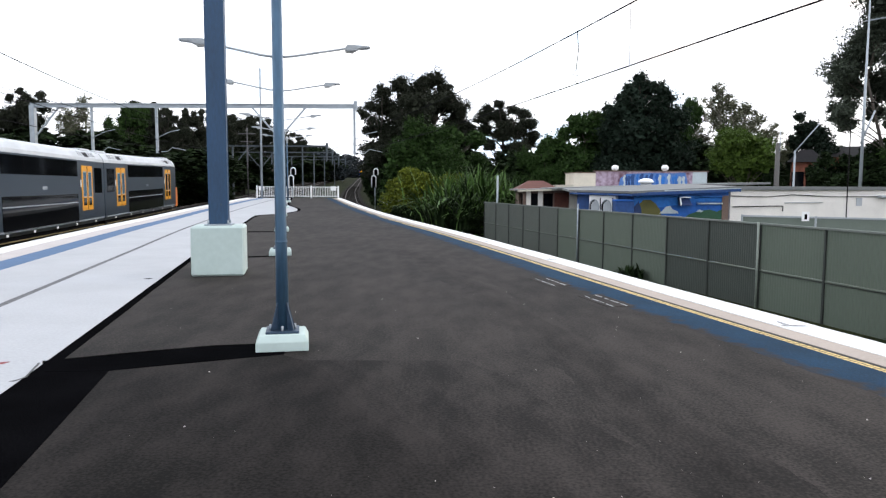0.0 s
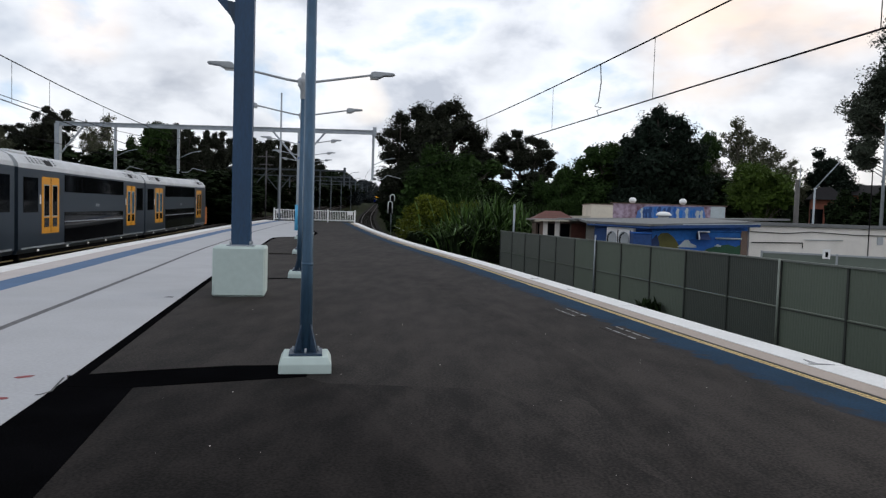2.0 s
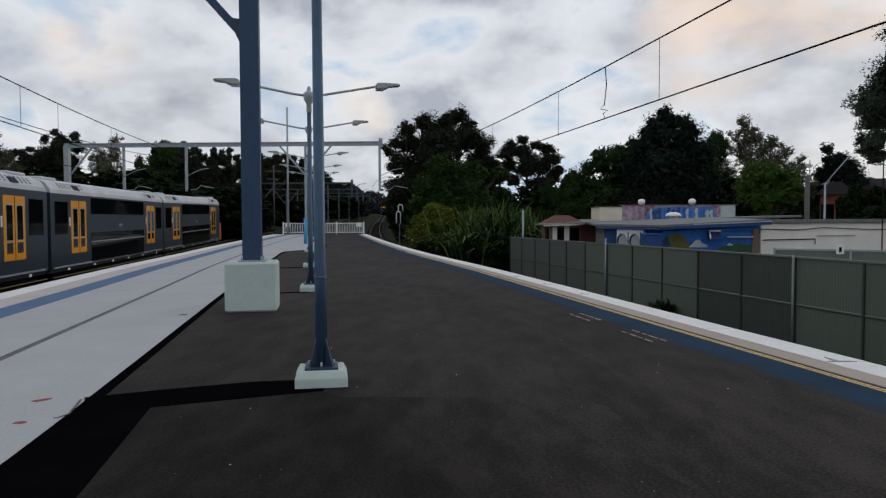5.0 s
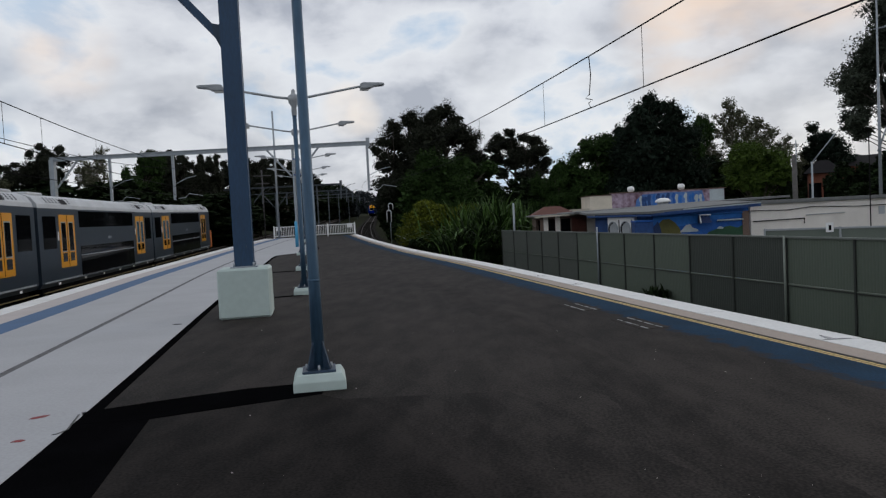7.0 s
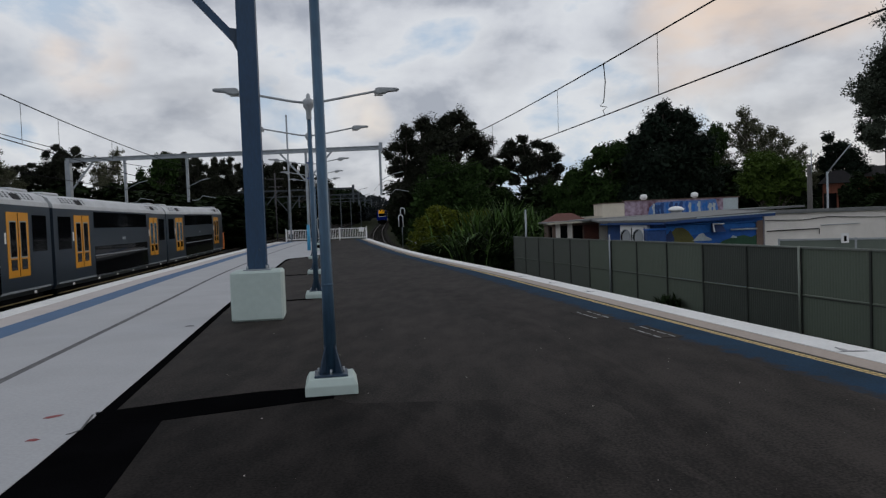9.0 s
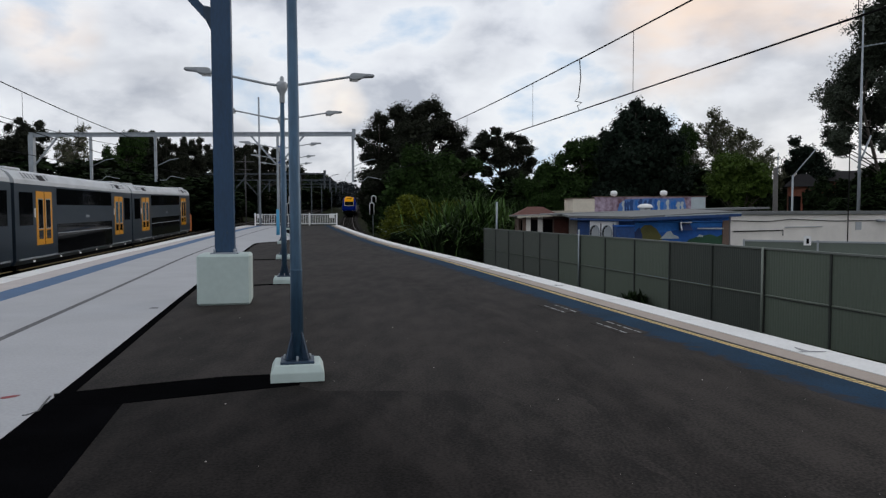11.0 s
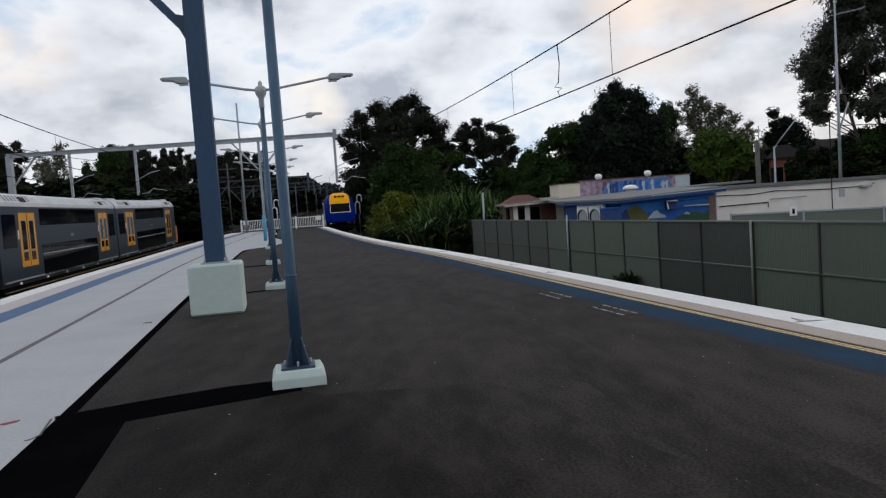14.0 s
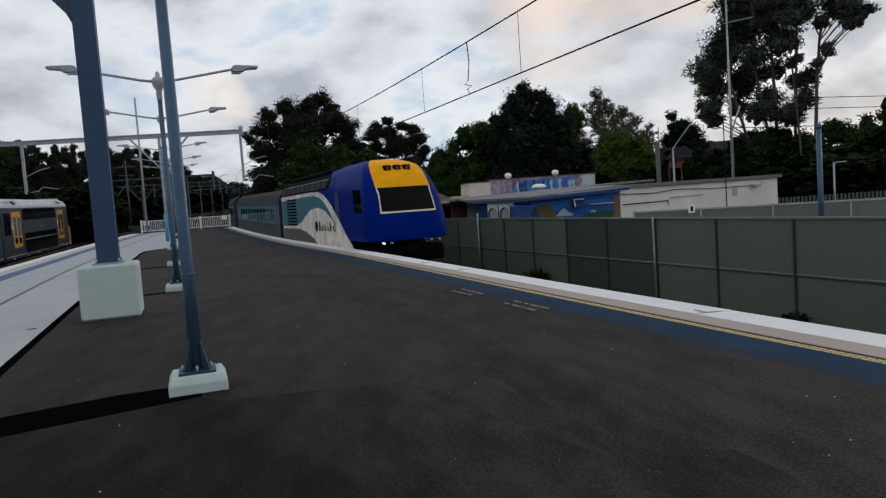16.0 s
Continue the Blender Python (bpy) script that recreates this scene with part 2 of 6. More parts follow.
TAN = mat("tan_render", (0.46, 0.42, 0.34), 0.85, vary=0.12)
MURAL_PINK = mat("faded_pink_mural_wall", (0.20, 0.085, 0.12), 0.85, vary=0.45, scale=1.1, fine=5, color2=(0.30, 0.24, 0.30))
MURAL_BLUE = mat("blue_mural_wall", (0.007, 0.078, 0.31), 0.75, vary=0.3, scale=0.8, fine=6)
MURAL_BLUE2 = mat("sky_blue_mural_paint", (0.011, 0.12, 0.41), 0.75, vary=0.25, scale=1.2, fine=7)
MURAL_NAVY = mat("navy_wall_paint", (0.012, 0.05, 0.17), 0.75, vary=0.3, scale=1.2, fine=7)
MURAL_PALE = mat("pale_blue_lettering_paint", (0.07, 0.16, 0.40), 0.8, vary=0.3)
MURAL_DARK = mat("navy_mural_paint", (0.012, 0.03, 0.10), 0.8, vary=0.3)
MURAL_GREEN = mat("green_mural_paint", (0.02, 0.07, 0.035), 0.8, vary=0.3)
MURAL_OLIVE = mat("olive_mural_paint", (0.09, 0.085, 0.02), 0.8, vary=0.3)
MURAL_CLOUD = mat("grey_white_mural_paint", (0.38, 0.43, 0.45), 0.8, vary=0.2)
SHED_WHITE = mat("weathered_cream_wall", (0.68, 0.645, 0.60), 0.85, vary=0.14, scale=0.8, bump=0.1)
ROOF_GREY = mat("grey_sheet_roof", (0.13, 0.135, 0.135), 0.7, vary=0.25, stretch=(1, 1, 1))
BRICK = mat("orange_brick", (0.22, 0.075, 0.045), 0.9, vary=0.35, scale=3, fine=20)
BARK = mat("bark", (0.07, 0.058, 0.048), 0.9, vary=0.4, scale=4, bump=0.6)
BARK_PALE = mat("pale_gum_bark", (0.22, 0.20, 0.17), 0.85, vary=0.4, scale=4, stretch=(1, 1, 0.3))
LEAF_GUM = mat("gum_leaves", (0.0064, 0.008, 0.0056), 0.8, vary=0.3, island=0.7, color2=(0.0336, 0.0376, 0.0248), spec=0.1)
LEAF_DARK = mat("dark_leaves", (0.00375, 0.0075, 0.002625), 0.8, vary=0.3, island=0.7, color2=(0.015, 0.027, 0.00825), spec=0.1)
LEAF_GREEN = mat("mid_green_leaves", (0.0055, 0.0125, 0.0028), 0.8, vary=0.3, island=0.7, color2=(0.029, 0.058, 0.0125), spec=0.12)
LEAF_YELLOW = mat("yellow_green_blades", (0.012, 0.024, 0.003), 0.75, vary=0.4, island=0.9, color2=(0.095, 0.112, 0.010), spec=0.12)
LEAF_PALE = mat("pale_gum_sprays", (0.022, 0.026, 0.014), 0.7, vary=0.3, island=0.9, color2=(0.11, 0.115, 0.07), spec=0.15)
LEAF_GREY = mat("grey_green_gum_leaves", (0.010, 0.0145, 0.0105), 0.75, vary=0.3, island=0.9, color2=(0.058, 0.070, 0.050), spec=0.15)
LEAF_COLD = mat("cold_dark_leaves", (0.0045, 0.00975, 0.006), 0.8, vary=0.3, island=0.6, color2=(0.015, 0.0255, 0.0165), spec=0.12)
LEAF_BRIGHT = mat("bright_green_leaves", (0.020, 0.042, 0.005), 0.7, vary=0.3, island=0.7, color2=(0.058, 0.094, 0.014), spec=0.15)
CYAN = mat("cyan_panel", (0.05, 0.30, 0.52), 0.5, vary=0.1)
SIGN_BLUE = mat("sign_blue", (0.02, 0.06, 0.24), 0.5, vary=0.1)
# distance haze is mixed into this leaf colour as a blue-grey tint
LEAF_HAZE = mat("distant_leaves_haze_tinted", (0.022, 0.028, 0.032), 0.9, vary=0.3, island=0.5, color2=(0.04, 0.048, 0.052), spec=0.05)
# the hills' blue-grey is aerial haze put into their base colour
HAZE_HILL = mat("far_hill_haze_tinted", (0.03, 0.036, 0.042), 0.9, vary=0.35, scale=0.05, fine=0.4)


# ---------------------------------------------------------------- building tools
def part(name, bm, material, parent=None, label=""):
    me = bpy.data.meshes.new(name)
    bm.to_mesh(me)
    bm.free()
    mats = material if isinstance(material, (list, tuple)) else [material]
    for m in mats:
        me.materials.append(m)
    ob = new(name, me)
    if parent is not None:
        ob.parent = parent
    if label:
        ob["label"] = label
    return ob


def thing(name, m, label, category, group="", kind=""):
    ob = new(name)
    ob.empty_display_size = 0.2
    ob.matrix_world = m
    return tagged(ob, label, category, group, kind)


def add_box(bm, x0, x1, y0, y1, z0, z1, bevel=0.0, m=None, mi=0):
    vs = [bm.verts.new((x, y, z)) for x in (x0, x1) for y in (y0, y1) for z in (z0, z1)]
    fs = [bm.faces.new([vs[i] for i in q]) for q in ((0, 1, 3, 2), (4, 6, 7, 5), (0, 4, 5, 1), (2, 3, 7, 6), (0, 2, 6, 4), (1, 5, 7, 3))]
    for f in fs:
        f.material_index = mi
    if bevel:
        es = {e for f in fs for e in f.edges}
        r = bmesh.ops.bevel(bm, geom=list(es), offset=bevel, segments=1, affect="EDGES")
        vs = list({v for f in r["faces"] for v in f.verts} | {v for v in vs if v.is_valid})
    if m is not None:
        bmesh.ops.transform(bm, matrix=m, verts=[v for v in vs if v.is_valid])
    return vs


def box(x0, x1, y0, y1, z0, z1, bevel=0.0, m=None):
    bm = bmesh.new()
    add_box(bm, x0, x1, y0, y1, z0, z1, bevel, m)
    return bm


def add_tube(bm, pts, r, sides=8, r1=None, cap=True, mi=0):
    """A tube along points, its radius going from r to r1."""
    pts = [Vector(p) for p in pts]
    r1 = r if r1 is None else r1
    rings = []
    for i, p in enumerate(pts):
        d = (pts[min(i + 1, len(pts) - 1)] - pts[max(i - 1, 0)]).normalized()
        u = d.orthogonal().normalized() if abs(d.z) > 0.999 else d.cross(Vector((0, 0, 1))).normalized()
        v = d.cross(u)
        k = r + (r1 - r) * i / max(1, len(pts) - 1)
        rings.append([bm.verts.new(p + (u * math.cos(a) + v * math.sin(a)) * k) for a in (2 * math.pi * j / sides for j in range(sides))])
    for a, b in zip(rings, rings[1:]):
        for j in range(sides):
            f = bm.faces.new((a[j], a[(j + 1) % sides], b[(j + 1) % sides], b[j]))
            f.smooth, f.material_index = sides > 5, mi
    if cap:
        bm.faces.new(rings[0][::-1]).material_index = mi
        bm.faces.new(rings[-1]).material_index = mi
    return bm


def tube(pts, r, sides=8, r1=None):
    bm = bmesh.new()
    return add_tube(bm, pts, r, sides, r1)


def add_prism(bm, poly, a, b, axis="y", mi=0):
    """A polygon of (u, w) pushed along an axis from a to b."""
    def at(u, w, s):
        return {"y": (u, s, w), "x": (s, u, w), "z": (u, w, s)}[axis]
    r0 = [bm.verts.new(at(u, w, a)) for u, w in poly]
    r1 = [bm.verts.new(at(u, w, b)) for u, w in poly]
    n = len(poly)
    for i in range(n):
        bm.faces.new((r0[i], r0[(i + 1) % n], r1[(i + 1) % n], r1[i])).material_index = mi
    bm.faces.new(r0[::-1]).material_index = mi
    bm.faces.new(r1).material_index = mi
    bmesh.ops.recalc_face_normals(bm, faces=bm.faces)
    return bm


def prism(poly, a, b, axis="y"):
    return add_prism(bmesh.new(), poly, a, b, axis)


def lathe(profile, sides=16):
    bm = bmesh.new()
    rings = [[bm.verts.new((r * math.cos(2 * math.pi * j / sides), r * math.sin(2 * math.pi * j / sides), z)) for j in range(sides)] for r, z in profile]
    for a, b in zip(rings, rings[1:]):
        for j in range(sides):
            bm.faces.new((a[j], a[(j + 1) % sides], b[(j + 1) % sides], b[j])).smooth = True
    bm.faces.new(rings[0][::-1])
    bm.faces.new(rings[-1])
    return bm


def spline(knots):
    """A smooth curve through (y, value) knots."""
    ky, kv = np.array(knots, float).T
    ks = np.gradient(kv, ky)

    def f(y):
        y = float(y)
        if y <= ky[0]:
            return kv[0] + ks[0] * (y - ky[0])
        if y >= ky[-1]:
            return kv[-1] + ks[-1] * (y - ky[-1])
        i = int(np.searchsorted(ky, y, side="right") - 1)
        h = ky[i + 1] - ky[i]
        t = (y - ky[i]) / h
        return ((2 * t**3 - 3 * t * t + 1) * kv[i] + (t**3 - 2 * t * t + t) * h * ks[i] + (3 * t * t - 2 * t**3) * kv[i + 1] + (t**3 - t * t) * h * ks[i + 1])
    return f


# ---------------------------------------------------------------- the plan: edges and levels
rail_z = spline([(-60, -1.1), (20, -1.1), (38, -1.1), (50, -1.0), (68.6, -0.70), (90, -0.38), (112, -0.05), (135, 0.4), (205, 1.9), (268, 3.4), (417, 6.2), (700, 11)])
edge_r = spline([(-30, 12.9), (0, 6.13), (6.1, 4.75), (10.1, 3.84), (16.9, 2.36), (24.7, 0.62), (28.8, -0.37), (43.7, -3.95), (56, -6.85), (68.6, -9.8)])
track_r = spline([(-40, 16.7), (0, 7.66), (10.1, 5.38), (24.7, 2.2), (43.7, -2.37), (57.8, -5.6), (68.6, -8.1), (86, -11.0), (112, -14.5), (135, -17.4), (205, -25.0), (268, -31.6), (417, -47.6), (700, -78)])
edge_l = spline([(-30, -0.7), (0, -7.25), (16.3, -10.77), (26.5, -13.0), (36, -14.83), (43.8, -16.2), (52.2, -17.35), (63.3, -18.45), (69.5, -18.8)])
track_l = spline([(-40, -0.1), (0, -8.85), (16.3, -12.4), (26.5, -14.6), (36, -16.45), (43.8, -17.9), (52.2, -19.25), (69.5, -21.7), (100, -25.2), (135, -29), (205, -37), (417, -60), (700, -91)])


def plat_z(y):
    return rail_z(y) + 1.1


END = 68.6
Y0 = -14.0


def off(f, d):
    """The line f moved d metres to the right, square to it."""
    return lambda y: f(y) + d * math.hypot(1, (f(y + 0.5) - f(y - 0.5)))


def strip(name, fa, fb, y0, y1, top, deep, material, step=1.5, zf=plat_z, parent=None):
    """A slab between two lines of the plan."""
    bm = bmesh.new()
    n = max(1, int(round((y1 - y0) / step)))
    rows = []
    for i in range(n + 1):
        y = y0 + (y1 - y0) * i / n
        z = zf(y)
        rows.append([bm.verts.new(p) for p in ((fa(y), y, z + top), (fb(y), y, z + top), (fb(y), y, z - deep), (fa(y), y, z - deep))])
    for a, b in zip(rows, rows[1:]):
        for j in range(4):
            bm.faces.new((a[j], a[(j + 1) % 4], b[(j + 1) % 4], b[j]))
    bm.faces.new(rows[0][::-1])
    bm.faces.new(rows[-1])
    bmesh.ops.recalc_face_normals(bm, faces=bm.faces)
    return part(name, bm, material, parent)


# ---------------------------------------------------------------- ground to the horizon
def ground():
    xs = [-3000, -1500, -700, -300, -160, -100, -70, -50, -40, -30, -25, -20, -15, -10, -5, 0, 4, 8, 12, 16, 20, 25, 30, 40, 60, 100, 160, 300, 700, 1500, 3000]
    ys = [-3000, -1000, -300, -100, -50, -20, -10, 0, 10, 20, 30, 40, 50, 60, 70, 80, 95, 112, 135, 170, 205, 268, 340, 417, 600, 1000, 2000, 3500]
    bm = bmesh.new()
    grid = []
    for y in ys:
        row = []
        for x in xs:
            z = rail_z(min(y, 600)) - 0.62
            side = abs(x - (track_r(y) + track_l(y)) / 2)
            if side > 25 and y < 600:
                z += 0.3 * noise.noise(Vector((x * 0.03, y * 0.03, 1)))
            row.append(bm.verts.new((x, y, z)))
        grid.append(row)
    for a, b in zip(grid, grid[1:]):
        for i in range(len(xs) - 1):
            bm.faces.new((a[i], a[i + 1], b[i + 1], b[i]))
    tagged(part("ground", bm, GROUND), "dark rough grass and soil beside the railway", "ground", kind="structure")


ground()


# ---------------------------------------------------------------- tracks
def track(f, label, y0=-40, y1=420):
    bed = strip("ballast_bed", off(f, -1.75), off(f, 1.75), y0, y1, -0.16, 0.6, BALLAST, 6, rail_z)
    tagged(bed, "dark stone ballast under the " + label, "ballast", kind="structure")
    t = thing("railway_track", Matrix(), label, "track", kind="structure")
    for s in (-0.7525, 0.7525):
        strip("rail", off(f, s - 0.035), off(f, s + 0.035), y0, y1, 0.0, 0.15, RAIL, 4, rail_z, t)
    bm = bmesh.new()
    y = y0
    while y < 190:
        a = math.atan2(-(f(y + 1) - f(y - 1)), 2)
        add_box(bm, -1.25, 1.25, -0.12, 0.12, -0.1, 0.0, 0, pose(f(y), y, rail_z(y) - 0.14, 0, 0, math.degrees(a)))
        y += 0.65
    o = part("sleepers", bm, SLEEPER, t)
    o["kind"] = "stuff"


track(track_r, "railway track with worn steel rails beside the platform")
track(track_l, "empty railway track on the far side of the platform")
track_l2 = off(track_l, -4.05)
track(track_l2, "railway track under the silver suburban train")

# ---------------------------------------------------------------- platform
conc_edge_knots = [(Y0, 0.4), (0, -2.45), (4.7, -3.24), (7.5, -3.83), (10.8, -4.54), (14.9, -5.42), (26, -7.65), (36.5, -9.75)]
conc_edge_far = [(36.5, -9.75), (38.6, -9.9), (40.0, -9.2), (41.5, -9.0), (55, -12.0), (END, -14.6)]
ce1, ce2 = spline(conc_edge_knots), spline(conc_edge_far)


def conc_edge(y):
    return ce1(y) if y < 36.5 else ce2(y)


def setting(ob, label, category):
    return tagged(ob, label, category, kind="structure")


setting(strip("platform_body", off(edge_l, 0.35), off(edge_r, -0.35), Y0, END, -0.12, 1.7, WALL_DARK, 3), "dark stained masonry body of the island platform", "platform")
def coping(name, fa, fb, top, label):
    t = thing(name, Matrix(), label, "coping", kind="structure")
    y = Y0
    while y < END - 0.1:
        y1 = min(END, y + 2.45)
        strip("coping_unit", fa, fb, y + 0.009, y1 - 0.009, top + random.uniform(-0.003, 0.003), 0.2, WHITE_COPING, 1.2, plat_z, t)
        if name == "coping_right" and y1 < 40 and random.random() < 0.6:
            u, x = random.uniform(0.1, 0.45), fa(y1)
            smear = [(x + 0.02, y1 - 0.014), (x + 0.02 + 0.9 * u, y1 - 0.012), (x + 0.02 + 0.85 * u, y1 + 0.014), (x + 0.16, y1 + 0.03), (x + 0.12, y1 + 0.1 + 0.5 * u), (x + 0.1, y1 + 0.1 + 0.4 * u), (x + 0.09, y1 + 0.02)]
            bm = bmesh.new()
            add_prism(bm, smear, plat_z(y1) + top + 0.001, plat_z(y1) + top + 0.006, "z")
            part("scuffed_patch", bm, SCUFF, t, "grey scuffed patch at a coping joint")
        y = y1


coping("coping_left", edge_l, off(edge_l, 0.57), 0.006, "white painted concrete coping along the platform edge")
setting(strip("paving_cream_left", off(edge_l, 0.57), off(edge_l, 1.22), Y0, END, 0.0, 0.15, CREAM_L), "pale cream paving band inside the coping", "paving")
setting(strip("paving_blue_left", off(edge_l, 1.22), off(edge_l, 1.82), Y0, END, 0.003, 0.15, BLUE_PAINT_L), "blue painted warning band on concrete", "paving")
seam = off(edge_l, 3.28)
setting(strip("concrete_outer", off(edge_l, 1.82), seam, Y0, END, 0.0, 0.15, CONCRETE), "smooth pale new concrete platform slab", "paving")
setting(strip("concrete_seam", seam, lambda y: seam(y) + 0.12, Y0, END, -0.004, 0.15, mat("grey_joint", (0.095, 0.095, 0.10), 0.9, vary=0.45, scale=3)), "dark grey sealed joint in the concrete", "joint")
setting(strip("concrete_inner", lambda y: seam(y) + 0.12, conc_edge, Y0, END, 0.0, 0.15, CONCRETE, 0.75), "smooth pale new concrete platform slab", "paving")
# fresh asphalt reinstatement along the slab
wide = spline([(Y0, 3.2), (0, -1.55), (3.86, -2.37), (6.04, -2.87)])


def band(y):
    if y < 6.06:
        return wide(y)
    return conc_edge(y) + (0.13 if y < 36 else 0.2)


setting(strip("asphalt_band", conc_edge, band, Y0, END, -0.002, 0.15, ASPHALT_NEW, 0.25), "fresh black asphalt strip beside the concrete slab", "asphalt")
inner_r = off(edge_r, -1.52)
solid_r = off(edge_r, -1.24)


def ragged(y):
    """The uneven inner limit of the blue paint."""
    return inner_r(y) + 0.03 * noise.noise(Vector((y * 1.7, 0, 7))) + 0.02 * noise.noise(Vector((y * 6.0, 3, 7)))


def worn_blue(keep):
    """Blue paint rubbed through to the asphalt; keep is the share of paint that is left."""
    m = BLUE_PAINT.copy()
    m.name = "worn_blue_paint_over_asphalt"
    nt, ln = m.node_tree.nodes, m.node_tree.links
    b = nt["Principled BSDF"]
    src = b.inputs["Base Color"].links[0].from_socket
    tc = nt.new("ShaderNodeTexCoord")
    n = nt.new("ShaderNodeTexNoise")
    n.inputs["Scale"].default_value, n.inputs["Detail"].default_value = 5.0, 8
    ln.new(tc.outputs["Object"], n.inputs["Vector"])
    r = nt.new("ShaderNodeValToRGB")
    r.color_ramp.elements[0].position, r.color_ramp.elements[1].position = 0.26 + 0.36 * keep, 0.50 + 0.36 * keep
    ln.new(n.outputs["Fac"], r.inputs[0])
    mx = nt.new("ShaderNodeMix")
    mx.data_type = "RGBA"
    ln.new(r.outputs[0], mx.inputs[0])
    ln.new(src, mx.inputs[6])
    mx.inputs[7].default_value = (0.0225, 0.0195, 0.0183, 1)
    ln.new(mx.outputs[2], b.inputs["Base Color"])
    return m


setting(strip("platform_asphalt", band, ragged, Y0, END, -0.004, 0.15, ASPHALT, 0.25), "worn dark grey asphalt platform surface", "asphalt")
def worn_sheet():
    """One sheet from the ragged limit to the solid paint, its paint thinning out inwards."""
    bm = bmesh.new()
    n, rows = 330, []
    for i in range(n + 1):
        y = Y0 + (END - Y0) * i / n
        a, b, z = ragged(y), solid_r(y), plat_z(y)
        rows.append([bm.verts.new((a + (b - a) * k / 5, y, z - 0.004 + 0.003 * k / 5)) for k in range(6)])
    for p, q in zip(rows, rows[1:]):
        for k in range(5):
            bm.faces.new((p[k], p[k + 1], q[k + 1], q[k])).material_index = k
    setting(part("paving_blue_worn", bm, [worn_blue(0.1 + 0.2 * k) for k in range(5)]), "worn blue paint fading into asphalt", "paving")


worn_sheet()
setting(strip("paving_blue_right", solid_r, off(edge_r, -0.91), Y0, END, -0.001, 0.15, BLUE_PAINT), "blue painted band with uneven worn edge on asphalt", "paving")
setting(strip("groove_right", off(edge_r, -0.91), off(edge_r, -0.75), Y0, END, -0.004, 0.15, BLACK_GROOVE), "black base of the yellow tactile line", "paving")
setting(strip("paving_cream_right", off(edge_r, -0.75), off(edge_r, -0.45), Y0, END, 0.0, 0.15, CREAM), "cream worn concrete band inside the coping", "paving")
coping("coping_right", off(edge_r, -0.45), edge_r, 0.008, "white painted concrete coping along the curved platform edge")


def tactile():
    bm = bmesh.new()
    f1, f2 = off(edge_r, -0.886), off(edge_r, -0.832)
    y = -2.0
    while y < END - 0.2:
        L = 0.09 if y < 22 else 0.6
        a = math.degrees(math.atan2(-(edge_r(y + 1) - edge_r(y - 1)), 2))
        for f in (f1, f2):
            add_box(bm, -0.017, 0.017, 0, L * 0.85, -0.02, -0.002, 0, pose(f(y), y, plat_z(y), 0, 0, a))
        y += L
    setting(part("tactile_line", bm, YELLOW_TAC), "two rows of yellow tactile bars along the platform edge", "tactile line")["kind"] = "stuff"


tactile()


def poly_patch(name, pts, z, material, label, category):
    bm = bmesh.new()
    add_prism(bm, pts, z - 0.03, z, "z")
    return setting(part(name, bm, material), label, category)


# darker, older patch of surfacing round the first lamp, wearing off into the rest
def stained(k):
    """Asphalt that is part new, part old: k of the way to the old one."""
    pair = (((0.0112, 0.0092, 0.0080), (0.0052, 0.0042, 0.0037)), ((0.0255, 0.0213, 0.0191), (0.0140, 0.0117, 0.0106)))
    c1, c2 = [tuple(p + (q - p) * k for p, q in zip(*ends)) for ends in pair]
    return mat("stained_asphalt", c1, 0.8, vary=0.4, scale=0.8, fine=3.2, bump=0.05, color2=c2, spec=0.115 - 0.05 * k, stretch=(1, 0.4, 1), turn=-13, grain=46, grit=1.4)


STAINS = {k: stained(k / 6) for k in range(1, 7)}


def ragged_line(f, shift, seed, ys):
    return [(f(y) + shift + 0.11 * noise.noise(Vector((y * 1.1, seed, 2))) + 0.05 * noise.noise(Vector((y * 3.7, seed * 2.3, 5))) + 0.025 * noise.noise(Vector((y * 11.0, seed, 8))), y) for y in ys]


def stain_bands(name, f, edges, shades, ys, z, label):
    """Narrow bands side by side whose tone shifts step by step."""
    lines = [ragged_line(f, e, 0.11 * i + 1, ys) for i, e in enumerate(edges)]
    bm = bmesh.new()
    for k, (p, q) in enumerate(zip(lines, lines[1:])):
        for (a, b), (c, d) in zip(zip(p, p[1:]), zip(q, q[1:])):
            bm.faces.new([bm.verts.new((x, y, plat_z(y) + z)) for x, y in (a, c, d, b)]).material_index = k
    bmesh.ops.remove_doubles(bm, verts=bm.verts, dist=0.0003)
    setting(part(name, bm, [STAINS[k] for k in shades]), label, "asphalt")


def old_patch():
    side = spline([(-4.0, 0.15), (1.0, 0.1), (3.0, 0.0), (4.2, -0.25), (5.0, -0.55), (5.75, -0.95), (6.5, -1.3)])
    ys = [-3.9 + 0.1 * k for k in range(104)]
    left = [(-1.6, 6.68), (-2.98, 6.1), (-2.50, 3.86), (-1.68, 0.0), (-0.8, -3.9)]
    poly_patch("asphalt_old_patch", ragged_line(side, 0.0, 1, ys) + left, -0.0025, STAINS[6], "darker stained older asphalt round a lamp plinth", "asphalt")
    stain_bands("asphalt_old_margin", side, (0.0, 0.24, 0.5, 0.78, 1.1, 1.45), (5, 4, 3, 2, 1), ys, -0.0027, "old asphalt wearing off into the newer surface")


old_patch()


def worn_lane():
    """A long faint lane of darker surfacing that follows the platform."""
    lane = spline([(-2.0, 2.1), (2.2, 1.9), (4.0, 1.6), (6.0, 1.35), (9.0, 0.9), (13.0, 0.1), (18.0, -1.1)])
